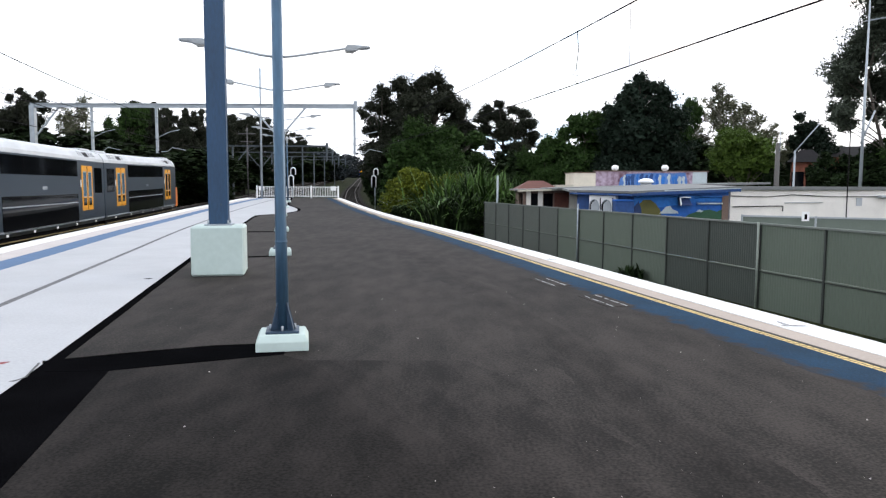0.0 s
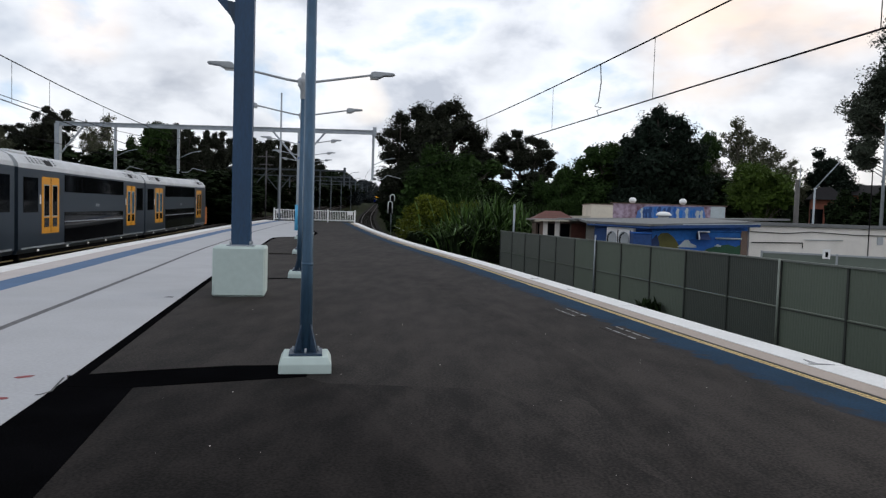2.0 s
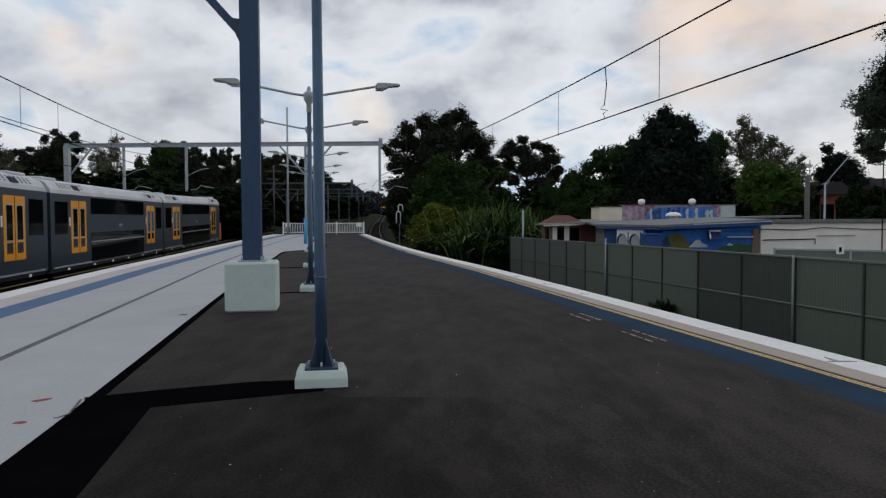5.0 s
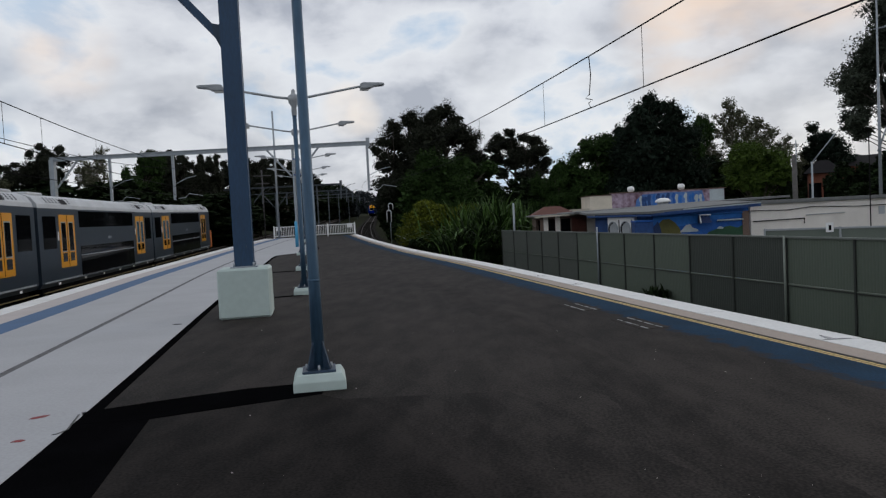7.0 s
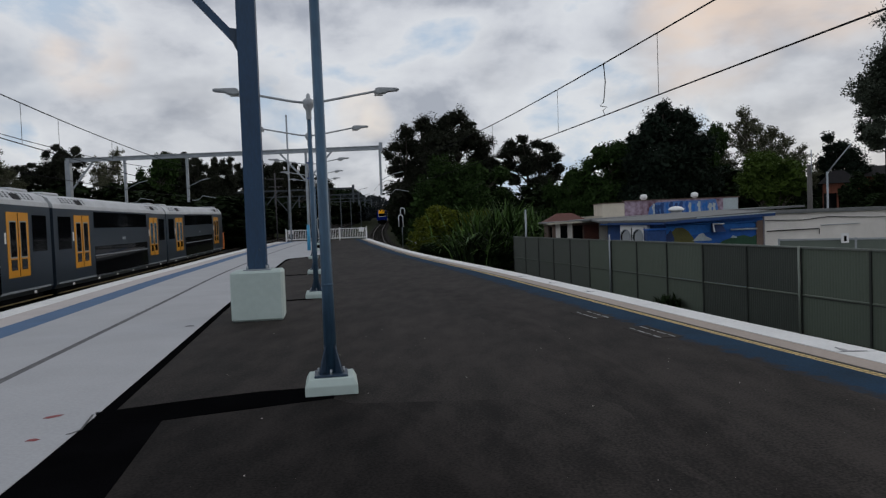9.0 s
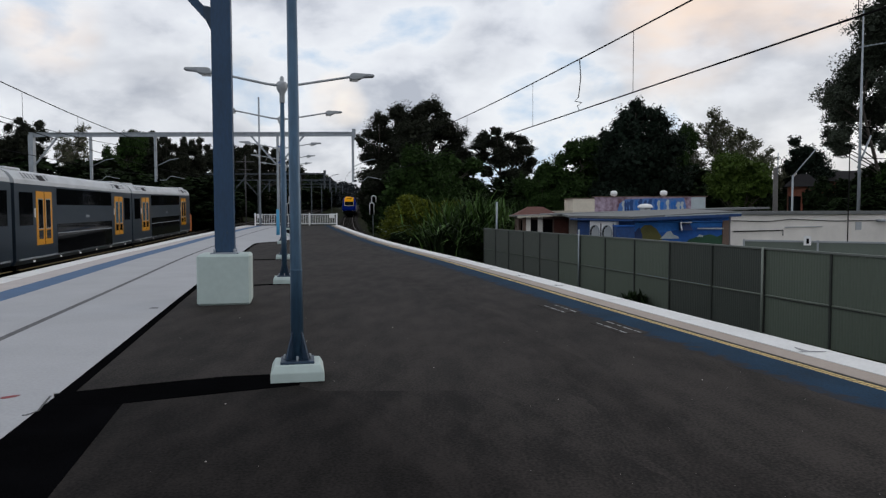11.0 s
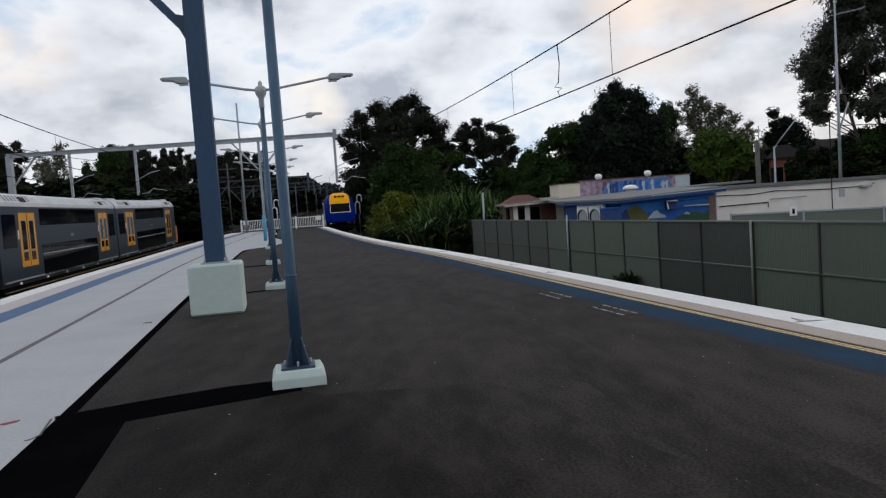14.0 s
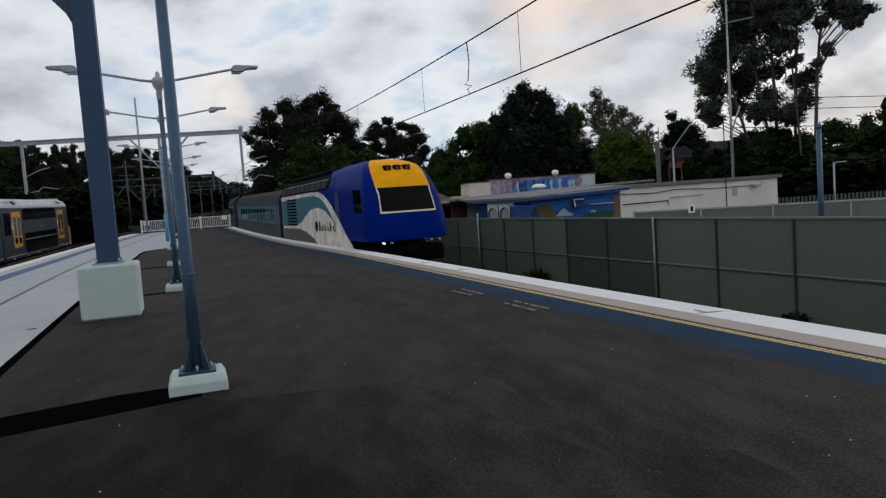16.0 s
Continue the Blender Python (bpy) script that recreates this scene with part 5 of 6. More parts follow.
    part("graffiti_field", bm, MURAL_PALE, t, "smoky blue graffiti background")
    rng = random.Random(4)
    x = hx0 + 1.7
    while x < hx1 - 1.4:
        w = rng.uniform(0.10, 0.24)
        z0, z1 = 1.62 + rng.uniform(-0.1, 0.1), 2.3 + rng.uniform(-0.12, 0.1)
        poly = [(x, z0), (x + 0.4 * w, z0 - 0.05), (x + w, z0 + 0.1), (x + 0.8 * w, (z0 + z1) / 2), (x + w, z1), (x + 0.3 * w, z1 + 0.05), (x - 0.06, z1 - 0.2), (x + 0.15 * w, (z0 + z1) / 2)]
        bm = bmesh.new()
        add_prism(bm, poly, hy - 0.065, hy - 0.03, "y")
        part("graffiti_shape", bm, rng.choice((MURAL_NAVY, MURAL_CLOUD, MURAL_NAVY, MURAL_DARK, MURAL_BLUE, MURAL_BLUE2)), t)
        x += w * rng.uniform(0.95, 1.7)
    part("parapet_cap", box(hx0 - 0.1, hx1 + 0.1, hy - 0.1, hy + 0.25, 2.52, 2.57), BROWN_WALL, t)
    part("side_daub", box(hx1 - 0.9, hx1 - 0.02, hy - 0.062, hy - 0.04, 1.5, 2.5), MURAL_CLOUD, t)
    part("hall_roof", prism([(6.0, 1.42), (17.2, 1.75), (17.2, 1.85), (6.0, 1.52)], 37.6, hy - 0.05), ROOF_GREY, t)
    lx0, lx1, ly = 4.45, 7.45, 39.8
    part("link_wall", box(lx0, lx1, ly, ly + 0.2, g, 1.38), BROWN_WALL, t)
    part("link_roof", prism([(lx0 - 0.35, 1.36), (lx1 + 1.5, 1.44), (lx1 + 1.5, 1.54), (lx0 - 0.35, 1.43)], ly - 0.4, ly + 4.6), ROOF_GREY, t)
    part("link_fascia", prism([(lx0 - 0.35, 1.30), (lx1, 1.38), (lx1, 1.47), (lx0 - 0.35, 1.40)], ly - 0.44, ly - 0.40), TAN, t, "pale fascia board")
    for f, w in ((0.10, 0.12), (0.32, 0.13), (0.93, 0.22)):
        x = lx0 + f * (lx1 - lx0)
        part("pilaster", box(x - w, x + w, ly - 0.06, ly, g, 1.36), SHED_WHITE, t, "white pilaster")
    for f0, f1 in ((0.15, 0.27), (0.38, 0.55)):
        part("link_window", box(lx0 + f0 * (lx1 - lx0), lx0 + f1 * (lx1 - lx0), ly - 0.03, ly, 0.1, 1.2), GLASS, t)
    part("shutter", box(lx0 + 0.58 * (lx1 - lx0), lx0 + 0.84 * (lx1 - lx0), ly - 0.03, ly, 0.1, 1.24), ROOF_TILE, t, "brown roller shutter")


mural_building()


def turbine_vent(x, y, z):
    t = thing("roof_turbine_vent", pose(x, y, z), "white spherical turbine roof ventilator", "roof vent", "ventilators on the hall roof")
    part("neck", tube([(0, 0, 0), (0, 0, 0.3)], 0.12, 10), WHITE_PAINT, t)
    part("turbine", lathe([(0.13, 0.25), (0.2, 0.3), (0.23, 0.4), (0.2, 0.52), (0.1, 0.58)], 14), WHITE_PAINT, t)


turbine_vent(10.75, 44.9, 2.35)
turbine_vent(13.75, 44.5, 2.35)


def roof_cowl(x, y, z):
    t = thing("roof_cowl", pose(x, y, z), "low white round roof cowl", "roof vent")
    part("neck", lathe([(0.3, 0), (0.3, 0.25)], 14), LUM, t)
    part("hood", lathe([(0.42, 0.22), (0.44, 0.3), (0.3, 0.42), (0.1, 0.46)], 14), WHITE_PAINT, t)


roof_cowl(11.4, 40.3, 1.6)


def air_unit(x, y, z, rz):
    t = thing("air_conditioner", pose(x, y, z, 0, 0, rz), "white outdoor air conditioning unit with a dark curved fan guard", "air conditioner", "outdoor units on the wall")
    part("case", box(-0.36, 0.36, -0.15, 0.15, 0, 1.22, 0.02), WHITE_PAINT, t)
    fan = part("fan_grille", tube([(-0.09 + 0.25 * math.cos(a), -0.16, 0.64 + 0.36 * math.sin(a)) for a in [math.pi * k / 12 for k in range(25)]], 0.022, 6), GALV, t)
    part("fan_hollow", prism([(-0.09 + 0.24 * math.cos(a), 0.64 + 0.35 * math.sin(a)) for a in [math.pi * k / 10 for k in range(20)]], -0.158, -0.149), LUM, fan, "grey fan guard")
    # black crescent painted as the shade inside the fan opening
    part("fan_shadow", prism([(-0.09 + 0.23 * math.cos(a), 0.64 + 0.34 * math.sin(a)) for a in [math.pi * (0.45 + k / 10) for k in range(12)]] + [(-0.13 + 0.12 * math.cos(a), 0.64 + 0.25 * math.sin(a)) for a in [math.pi * (1.55 - k / 10) for k in range(12)]], -0.163, -0.156), BLACK, fan, "dark crescent drawn as shade inside the fan guard")
    for k in range(5):
        part("grille_bar", box(-0.27, 0.06, -0.168, -0.15, 0.42 + 0.12 * k, 0.435 + 0.12 * k), LUM, fan)
    part("side_slot", box(0.2, 0.25, -0.156, -0.14, 0.15, 1.08), BLACK, t)
    part("bracket", box(-0.34, 0.34, -0.1, 0.3, -0.06, 0.0), GALV, t)


air_unit(7.08, 32.75, 0.0, -42)
air_unit(7.5, 32.15, 0.0, -42)


def blue_bin():
    t = thing("blue_cabinet", pose(7.9, 31.35, -1.8), "dark blue steel cabinet against the wall", "cabinet")
    part("body", box(-0.4, 0.4, -0.3, 0.3, 0, 2.75, 0.03), MURAL_NAVY, t)
    part("lid", box(-0.43, 0.43, -0.33, 0.33, 2.75, 2.83, 0.02), MURAL_BLUE, t)


blue_bin()


def brown_hut():
    t = thing("brown_hut", Matrix(), "small brown hut with a reddish tiled hip roof", "hut")
    x0, x1, y0, y1 = 4.75, 7.1, 44.6, 47.0
    part("wall", box(x0, x1, y0, y1, -1.8, 1.35), BROWN_WALL, t)
    bm = bmesh.new()
    lo = [bm.verts.new(p) for p in ((x0 - 0.35, y0 - 0.4, 1.33), (x1 + 0.35, y0 - 0.4, 1.33), (x1 + 0.35, y1 + 0.4, 1.33), (x0 - 0.35, y1 + 0.4, 1.33))]
    hi = [bm.verts.new(p) for p in ((x0 + 0.7, (y0 + y1) / 2, 1.95), (x1 - 0.7, (y0 + y1) / 2, 1.95))]
    for f in ((lo[0], lo[1], hi[1], hi[0]), (lo[1], lo[2], hi[1]), (lo[2], lo[3], hi[0], hi[1]), (lo[3], lo[0], hi[0]), tuple(lo[::-1])):
        bm.faces.new(f)
    part("roof", bm, ROOF_TILE, t, "reddish brown hip roof")
    part("fascia", box(x0 - 0.35, x1 + 0.35, y0 - 0.44, y0 - 0.4, 1.22, 1.35), TAN, t)
    for x in (x0 + 0.35, x0 + 1.05, x0 + 1.7):
        part("window", box(x - 0.22, x + 0.22, y0 - 0.03, y0 + 0.02, 0.3, 1.1), GLASS, t)
        part("post", box(x + 0.24, x + 0.34, y0 - 0.05, y0, -1.8, 1.3), TAN, t)


brown_hut()


def white_shed():
    t = thing("long_white_shed", Matrix(), "long weathered cream-white shed with a flat grey roof edge", "shed")
    m = pose(12.75, 31.75, 0, 0, 0, 18.5)
    L = 10.7
    for name, b, material, lab in (
        ("wall", box(0, L, 0, 6, -1.9, 1.46), SHED_WHITE, ""),
        ("roof_edge", box(-0.05, L + 0.25, -0.12, 6.1, 1.46, 1.63, 0.01), ROOF_GREY, "grey metal roof edge"),
        ("cable", tube([(0.0, -0.04, 1.2), (2.0, -0.04, 1.15), (3.4, -0.04, 1.25), (6.0, -0.04, 1.15), (9.2, -0.04, 1.16), (9.6, -0.04, 1.28)], 0.018, 5), BLACK, ""),
        ("pipe", tube([(0.1, -0.05, 0.72), (2.9, -0.05, 0.74), (2.9, -0.05, 0.5)], 0.025, 6), BLACK, ""),
        ("pipe", tube([(3.0, -0.05, 0.88), (5.2, -0.05, 0.9)], 0.022, 6), LUM, ""),
        ("vent", box(7.3, 7.65, -0.03, 0.01, 0.72, 1.1), LUM, ""),
        ("flood_light", box(8.6, 9.2, -0.25, 0, 1.1, 1.22, 0.02), LUM, ""),
    ):
        o = part(name, b, material, t, lab)
        o.matrix_local = m


white_shed()


def back_fences():
    t = thing("green_panel_fence", Matrix(), "pale green low panel fence with a light top rail", "fence")
    a, b = Vector((10.9, 26.0, 0)), Vector((21.0, 19.6, 0))
    d = b - a
    m = Matrix.Translation(a) @ pose(0, 0, 0, 0, 0, math.degrees(math.atan2(d.y, d.x)))
    L = d.length
    n = 5
    for i in range(n):
        o = part("panel", box(L * i / n + 0.03, L * (i + 1) / n - 0.03, 0, 0.03, -1.9, 0.52), FENCE_PALE, t)
        o.matrix_local = m
        o = part("rail", box(L * i / n, L * (i + 1) / n, -0.03, 0.05, 0.52, 0.58), LUM, t)
        o.matrix_local = m
        o = part("post", box(L * i / n - 0.03, L * i / n + 0.03, -0.04, 0.06, -1.9, 0.6), LUM, t)
        o.matrix_local = m
    t2 = thing("palisade_fence", Matrix(), "grey steel palisade fence behind the pale fence", "fence")
    a, b = Vector((18.3, 28.2, 0)), Vector((33.0, 25.0, 0))
    d = b - a
    m = Matrix.Translation(a) @ pose(0, 0, 0, 0, 0, math.degrees(math.atan2(d.y, d.x)))
    for i in range(int(d.length / 0.16)):
        o = part("pale", box(0.16 * i, 0.16 * i + 0.09, 0, 0.02, -1.9, 0.62), FENCE_C, t2)
        o.matrix_local = m
    o = part("rail", box(0, d.length, 0.02, 0.06, 0.3, 0.36), FENCE_C, t2)
    o.matrix_local = m
    s = thing("notice_board", pose(12.6, 24.85, 0), "small white notice on the fence", "sign")
    part("plate", box(-0.13, 0.13, -0.06, -0.045, 0.42, 0.75), WHITE_PAINT, s)
    part("symbol_bar", box(-0.04, 0.05, -0.066, -0.06, 0.48, 0.66), BLACK, s)


back_fences()


def house(x, y, rz, w, d, h, wallm, label):
    t = thing("brick_house", pose(x, y, -1.8, 0, 0, rz), label, "house")
    part("wall", box(-w / 2, w / 2, -d / 2, d / 2, 0, h), wallm, t)
    bm = bmesh.new()
    lo = [bm.verts.new(p) for p in ((-w / 2 - 0.4, -d / 2 - 0.4, h), (w / 2 + 0.4, -d / 2 - 0.4, h), (w / 2 + 0.4, d / 2 + 0.4, h), (-w / 2 - 0.4, d / 2 + 0.4, h))]
    hi = [bm.verts.new((-w / 5, 0, h + 1.2)), bm.verts.new((w / 5, 0, h + 1.2))]
    for f in ((lo[0], lo[1], hi[1], hi[0]), (lo[1], lo[2], hi[1]), (lo[2], lo[3], hi[0], hi[1]), (lo[3], lo[0], hi[0]), tuple(lo[::-1])):
        bm.faces.new(f)
    part("roof", bm, ROOF_DARK, t, "dark hip roof")
    for k in (-0.28, 0.2):
        win = part("window", box(w * k - 0.5, w * k + 0.5, -d / 2 - 0.03, -d / 2 + 0.02, h * 0.6, h * 0.85), GLASS, t)
        part("sill", box(w * k - 0.6, w * k + 0.6, -d / 2 - 0.1, -d / 2, h * 0.6 - 0.1, h * 0.6), WHITE_PAINT, win)


house(32.9, 65.2, -25, 2.4, 4.6, 5.6, BRICK, "orange brick house among dark trees")
house(42, 74, -28, 10, 8, 6.4, BRICK, "brick house with a broad dark roof among trees")


# ---------------------------------------------------------------- trees
def fast_mesh(name, verts, quads, material, parent, smooth=False):
    me = bpy.data.meshes.new(name)
    me.vertices.add(len(verts))
    me.vertices.foreach_set("co", np.asarray(verts, np.float32).ravel())
    n = len(quads)
    me.loops.add(n * 4)
    me.loops.foreach_set("vertex_index", np.asarray(quads, np.int32).ravel())
    me.polygons.add(n)
    me.polygons.foreach_set("loop_start", np.arange(0, n * 4, 4, dtype=np.int32))
    me.update(calc_edges=True)
    me.validate()
    me.materials.append(material)
    ob = new(name, me)
    ob.parent = parent
    return ob


def leaf_quads(centres, size, rng, droop=0.0, ratio=0.45):
    """Diamond leaves at the centres, turned at random."""
    n = len(centres)
    a = rng.normal(size=(n, 3))
    a[:, 2] = a[:, 2] * 0.6 - droop
    a /= np.linalg.norm(a, axis=1, keepdims=True)
    b = np.cross(a, rng.normal(size=(n, 3)))
    b /= np.linalg.norm(b, axis=1, keepdims=True) + 1e-9
    s = size * rng.uniform(0.6, 1.4, (n, 1))
    v = np.stack([centres - a * s, centres + b * s * ratio, centres + a * s, centres - b * s * ratio], 1)
    return v.reshape(-1, 3), np.arange(n * 4).reshape(n, 4)


def cloud(rng, c, r, n, shell=0.5):
    d = rng.normal(size=(n, 3))
    d /= np.linalg.norm(d, axis=1, keepdims=True)
    k = (shell + (1 - shell) * rng.uniform(0, 1, (n, 1))) ** 0.6
    return np.array(c) + d * k * np.array(r)


def limb(bm, a, b, r, rng, r1=0.02, sag=0.3):
    a, b = np.array(a, float), np.array(b, float)
    pts = []
    for k in range(5):
        t = k / 4
        p = a + (b - a) * t
        p[:2] += rng.normal(size=2) * 0.12 * sag * np.linalg.norm(b - a) * math.sin(math.pi * t) * 0.5
        p[2] += sag * math.sin(math.pi * t) * 0.35
        pts.append(p)
    add_tube(bm, pts, r, 6, r1)


def lobed_tree(name, seed, lobes, label, leafm, bark, leaves, size, stems, flat=0.72, fill=0.5, airy=1.0, ratio=0.42, droop=0.3, swell=1.3):
    """A tree whose crown is a set of lobes (across, height, radius), each a cluster of small leafy puffs on twigs."""
    rng = np.random.default_rng(seed)
    t = thing(name, Matrix(), label, "tree", "trees round the railway")
    bm = bmesh.new()
    width = max(abs(x) + r for x, _, r in lobes)
    tops = []
    for x0, x1, z1, r in stems:
        limb(bm, (x0, rng.uniform(-0.4, 0.4), -0.9), (x1, rng.uniform(-0.6, 0.6), z1), r, rng, r * 0.55, 0.06)
        tops.append((np.array([x0, 0.0, 0.0]), np.array([x1, 0.0, z1]), r))
    fine, coarse = [], []
    lobes = [(x + rng.normal() * 0.42 * r, z + rng.normal() * 0.26 * r, r * rng.uniform(0.6, 0.95)) for x, z, r in lobes for _ in range(2)]
    area = sum(r * r for _, _, r in lobes)
    for x, z, r in lobes:
        y = rng.uniform(-0.55, 0.55) * math.sqrt(max(0.3, width * width - x * x))
        c = np.array([x, y, z])
        # bough: leaves the stem well below the lobe
        foot, head, sr = min(tops, key=lambda s: abs(s[0][0] + (s[1][0] - s[0][0]) * min(1, z / s[1][2]) - x))
        k = min(1.0, max(0.2, (z - 1.2 - 0.55 * abs(x - head[0])) / head[2]))
        start = foot + (head - foot) * k
        limb(bm, start, c - np.array([0, 0, 0.3 * r]), sr * 0.34, rng, sr * 0.1, 0.35)
        r *= swell
        n = int(7 + 6 * r)
        share = leaves * r * r / area / n
        for _ in range(n):
            d = rng.normal(size=3)
            d /= np.linalg.norm(d)
            d[2] += 0.12
            p = c + d * r * rng.uniform(0.3, 1.0) * np.array([1.0, 1.0, flat])
            q = r * rng.uniform(0.4, 0.75) * airy + 0.12
            limb(bm, c - np.array([0, 0, 0.25 * r]), p, 0.02 + 0.012 * r, rng, 0.008, 0.2)
            m = max(8, int(share))
            pts = cloud(rng, (0, 0, 0), (q, q, q * flat), m, 0.05) * rng.uniform(0.75, 1.0, (m, 1))
            pts[:, 2] = np.where(pts[:, 2] < -0.3 * q, pts[:, 2] * 0.6, pts[:, 2])
            fine.append(pts + p)
        if fill:
            coarse.append(cloud(rng, c, (0.78 * r, 0.78 * r, 0.75 * r * flat), int(110 * fill * r * r) + 8, 0.1))
    part("trunk", bm, bark, t)
    v, q = leaf_quads(np.concatenate(fine), size, rng, droop, ratio)
    if coarse:
        v2, q2 = leaf_quads(np.concatenate(coarse), 0.24, rng, 0.0, 0.8)
        v, q = np.concatenate([v, v2]), np.concatenate([q, q2 + len(v)])
    fast_mesh("crown", v, q, leafm, t)
    t["built_height"], t["built_spread"] = float(max(z + 0.75 * r for _, z, r in lobes)), float(width)
    return t


def dense_tree(seed, h, spread, label, leafm, point=0.0, leaves=14000, size=0.23, low=0.12):
    rng = np.random.default_rng(seed)
    t = thing("leafy_tree", Matrix(), label, "tree", "trees round the railway")
    bm = bmesh.new()
    limb(bm, (0, 0, -0.8), (0, 0, h * 0.75), 0.03 * h, rng, 0.04, 0.03)
    lumps = []
    for i in range(64 if point else 34):
        zz = rng.uniform(low, 0.97)
        prof = math.sqrt(max(0.03, 1 - ((zz - 0.45) / 0.56) ** 2)) if not point else max(0.14, min(0.95, (1 - zz) ** 0.7 * 1.35))
        ang = rng.uniform(0, 2 * math.pi)
        rad = spread * prof * rng.uniform(0.45, 0.92)
        c = np.array([rad * math.cos(ang), rad * math.sin(ang), zz * h])
        lumps.append((c, spread * rng.uniform(0.2, 0.4) * (0.55 + 0.45 * prof)))
        if i % 4 == 0:
            limb(bm, (0, 0, max(0.2, zz - 0.25) * h), c, 0.009 * h, rng, 0.02, 0.2)
    part("trunk", bm, BARK, t)
    w = np.array([r * r for _, r in lumps])
    pts = [cloud(rng, c, (r, r, r * 0.95), max(20, int(leaves * k)), 0.3) for (c, r), k in zip(lumps, w / w.sum())]
    core = cloud(rng, (0, 0, h * 0.48), (spread * 0.6, spread * 0.6, h * 0.36), leaves // 5, 0.2)
    v, q = leaf_quads(np.concatenate(pts + [core]), size, rng, 0.1, 0.55)
    fast_mesh("crown", v, q, leafm, t)
    t["built_height"], t["built_spread"] = float(h), float(spread)
    return t


def polar(b, d, z=-1.8):
    return pose(d * math.sin(radians(b)), d * math.cos(radians(b)), z, 0, 0, b * 37 % 360)


def plant(proto, b, d, h, spread, label="", z=None):
    """A copy at bearing b and distance d, scaled to a height and spread."""
    h0, spread0 = proto["built_height"], proto["built_spread"]
    h *= 1.0 if b < -8 else 1.12
    gz = rail_z(min(d, 400) * math.cos(radians(b))) - 0.7 if z is None else z
    m = polar(b, d, gz) @ Matrix.Diagonal((spread / spread0, spread / spread0, h / h0, 1))
    o = copy_thing(proto, m)
    if label:
        o["label"] = label
    return o


def stand(b, d, z=None):
    """A place at bearing b and distance d, on the ground, turned square to the sight line."""
    gz = rail_z(min(d, 400) * math.cos(radians(b))) - 0.7 if z is None else z
    return pose(d * math.sin(radians(b)), d * math.cos(radians(b)), gz, 0, 0, -b)


def grow(proto, b, d, rise, half, label="", turn=0):
    """A copy whose top stands at an angle of rise over the eye's level, half its width given."""
    m = stand(b, d)
    h = 1.6 + d * math.tan(radians(rise)) - m.translation.z
    k = half / proto["built_spread"]
    o = copy_thing(proto, m @ pose(0, 0, 0, 0, 0, turn) @ Matrix.Diagonal((k, k, h / proto["built_height"], 1)))
    if label:
        o["label"] = label
    return o


BIG_GUM = lobed_tree("gum_tree", 11, [
    (2.0, 16.5, 1.1), (3.5, 16.2, 0.9), (0.3, 16.0, 1.1), (-2.6, 15.9, 1.1), (-4.2, 14.9, 1.0), (-5.8, 13.3, 0.9), (-6.5, 11.9, 0.8), (-6.1, 10.2, 0.9),
    (-3.2, 13.2, 2.0), (-1.4, 14.0, 2.0), (1.2, 13.9, 1.7), (3.7, 13.7, 1.6), (4.8, 11.9, 1.4), (2.4, 10.8, 1.8), (-0.6, 10.8, 2.5), (-3.6, 10.0, 2.3), (5.7, 10.2, 1.4), (6.6, 8.6, 1.3),
    (-5.0, 7.8, 1.9), (-5.0, 5.0, 1.8), (3.6, 8.3, 1.8), (0.4, 8.0, 2.4)],
    "tall dark gum tree with layered clumps and sky gaps", LEAF_GUM, BARK, 56000, 0.125, [(-0.8, -1.6, 11.5, 0.42), (0.8, 2.2, 11.0, 0.36), (-2.6, -4.6, 9.5, 0.22)], 0.9, 0.75, swell=1.42)
BIG_GUM.matrix_basis = stand(-2.1, 92) @ Matrix.Diagonal((1, 1, 0.95, 1))
FLAT_GUM = lobed_tree("gum_tree", 12, [
    (-0.6, 13.2, 0.65), (-2.1, 12.8, 0.5), (0.8, 12.6, 0.75), (-1.2, 11.9, 1.0), (-2.8, 11.3, 0.85), (1.9, 11.5, 0.85), (0.3, 10.9, 1.3), (2.9, 10.5, 0.85), (-2.6, 9.9, 1.1), (1.5, 9.7, 1.2),
    (3.5, 9.4, 0.65), (-0.8, 9.2, 1.3), (2.6, 8.5, 1.0), (-2.0, 8.2, 1.1), (0.6, 7.7, 1.3), (-3.3, 8.8, 0.6)],
    "gum tree with an umbrella crown of dark clumps", LEAF_GUM, BARK, 25000, 0.115, [(0.0, -0.3, 9.5, 0.3), (0.2, 1.2, 8.5, 0.2)], 0.75, 0.6, swell=1.38)
FLAT_GUM.matrix_basis = stand(4.9, 92) @ Matrix.Diagonal((1, 1, 0.97, 1))
AIRY_GUM = lobed_tree("gum_tree", 13, [
    (-1.0, 13.0, 0.65), (-0.4, 12.3, 0.75), (-1.7, 11.8, 0.75), (0.2, 11.3, 0.85), (-1.1, 10.9, 0.95), (-2.4, 10.5, 0.75), (1.7, 11.1, 0.85), (2.3, 10.5, 0.65), (1.0, 10.1, 0.95), (-0.6, 9.5, 1.0),
    (-2.6, 9.1, 0.85), (2.9, 9.7, 0.65), (2.0, 8.9, 0.95), (0.4, 8.3, 1.0), (-1.8, 7.9, 0.95), (3.1, 8.3, 0.75), (-2.8, 7.1, 0.85)],
    "slim gum tree with pale limbs and airy sprays", LEAF_PALE, BARK_PALE, 10500, 0.11, [(0.0, -0.7, 11.5, 0.2), (0.3, 1.6, 10.0, 0.14)], 1.0, 0.0, 0.75)
AIRY_GUM.matrix_basis = stand(21.4, 78) @ Matrix.Diagonal((1, 1, 0.96, 1))
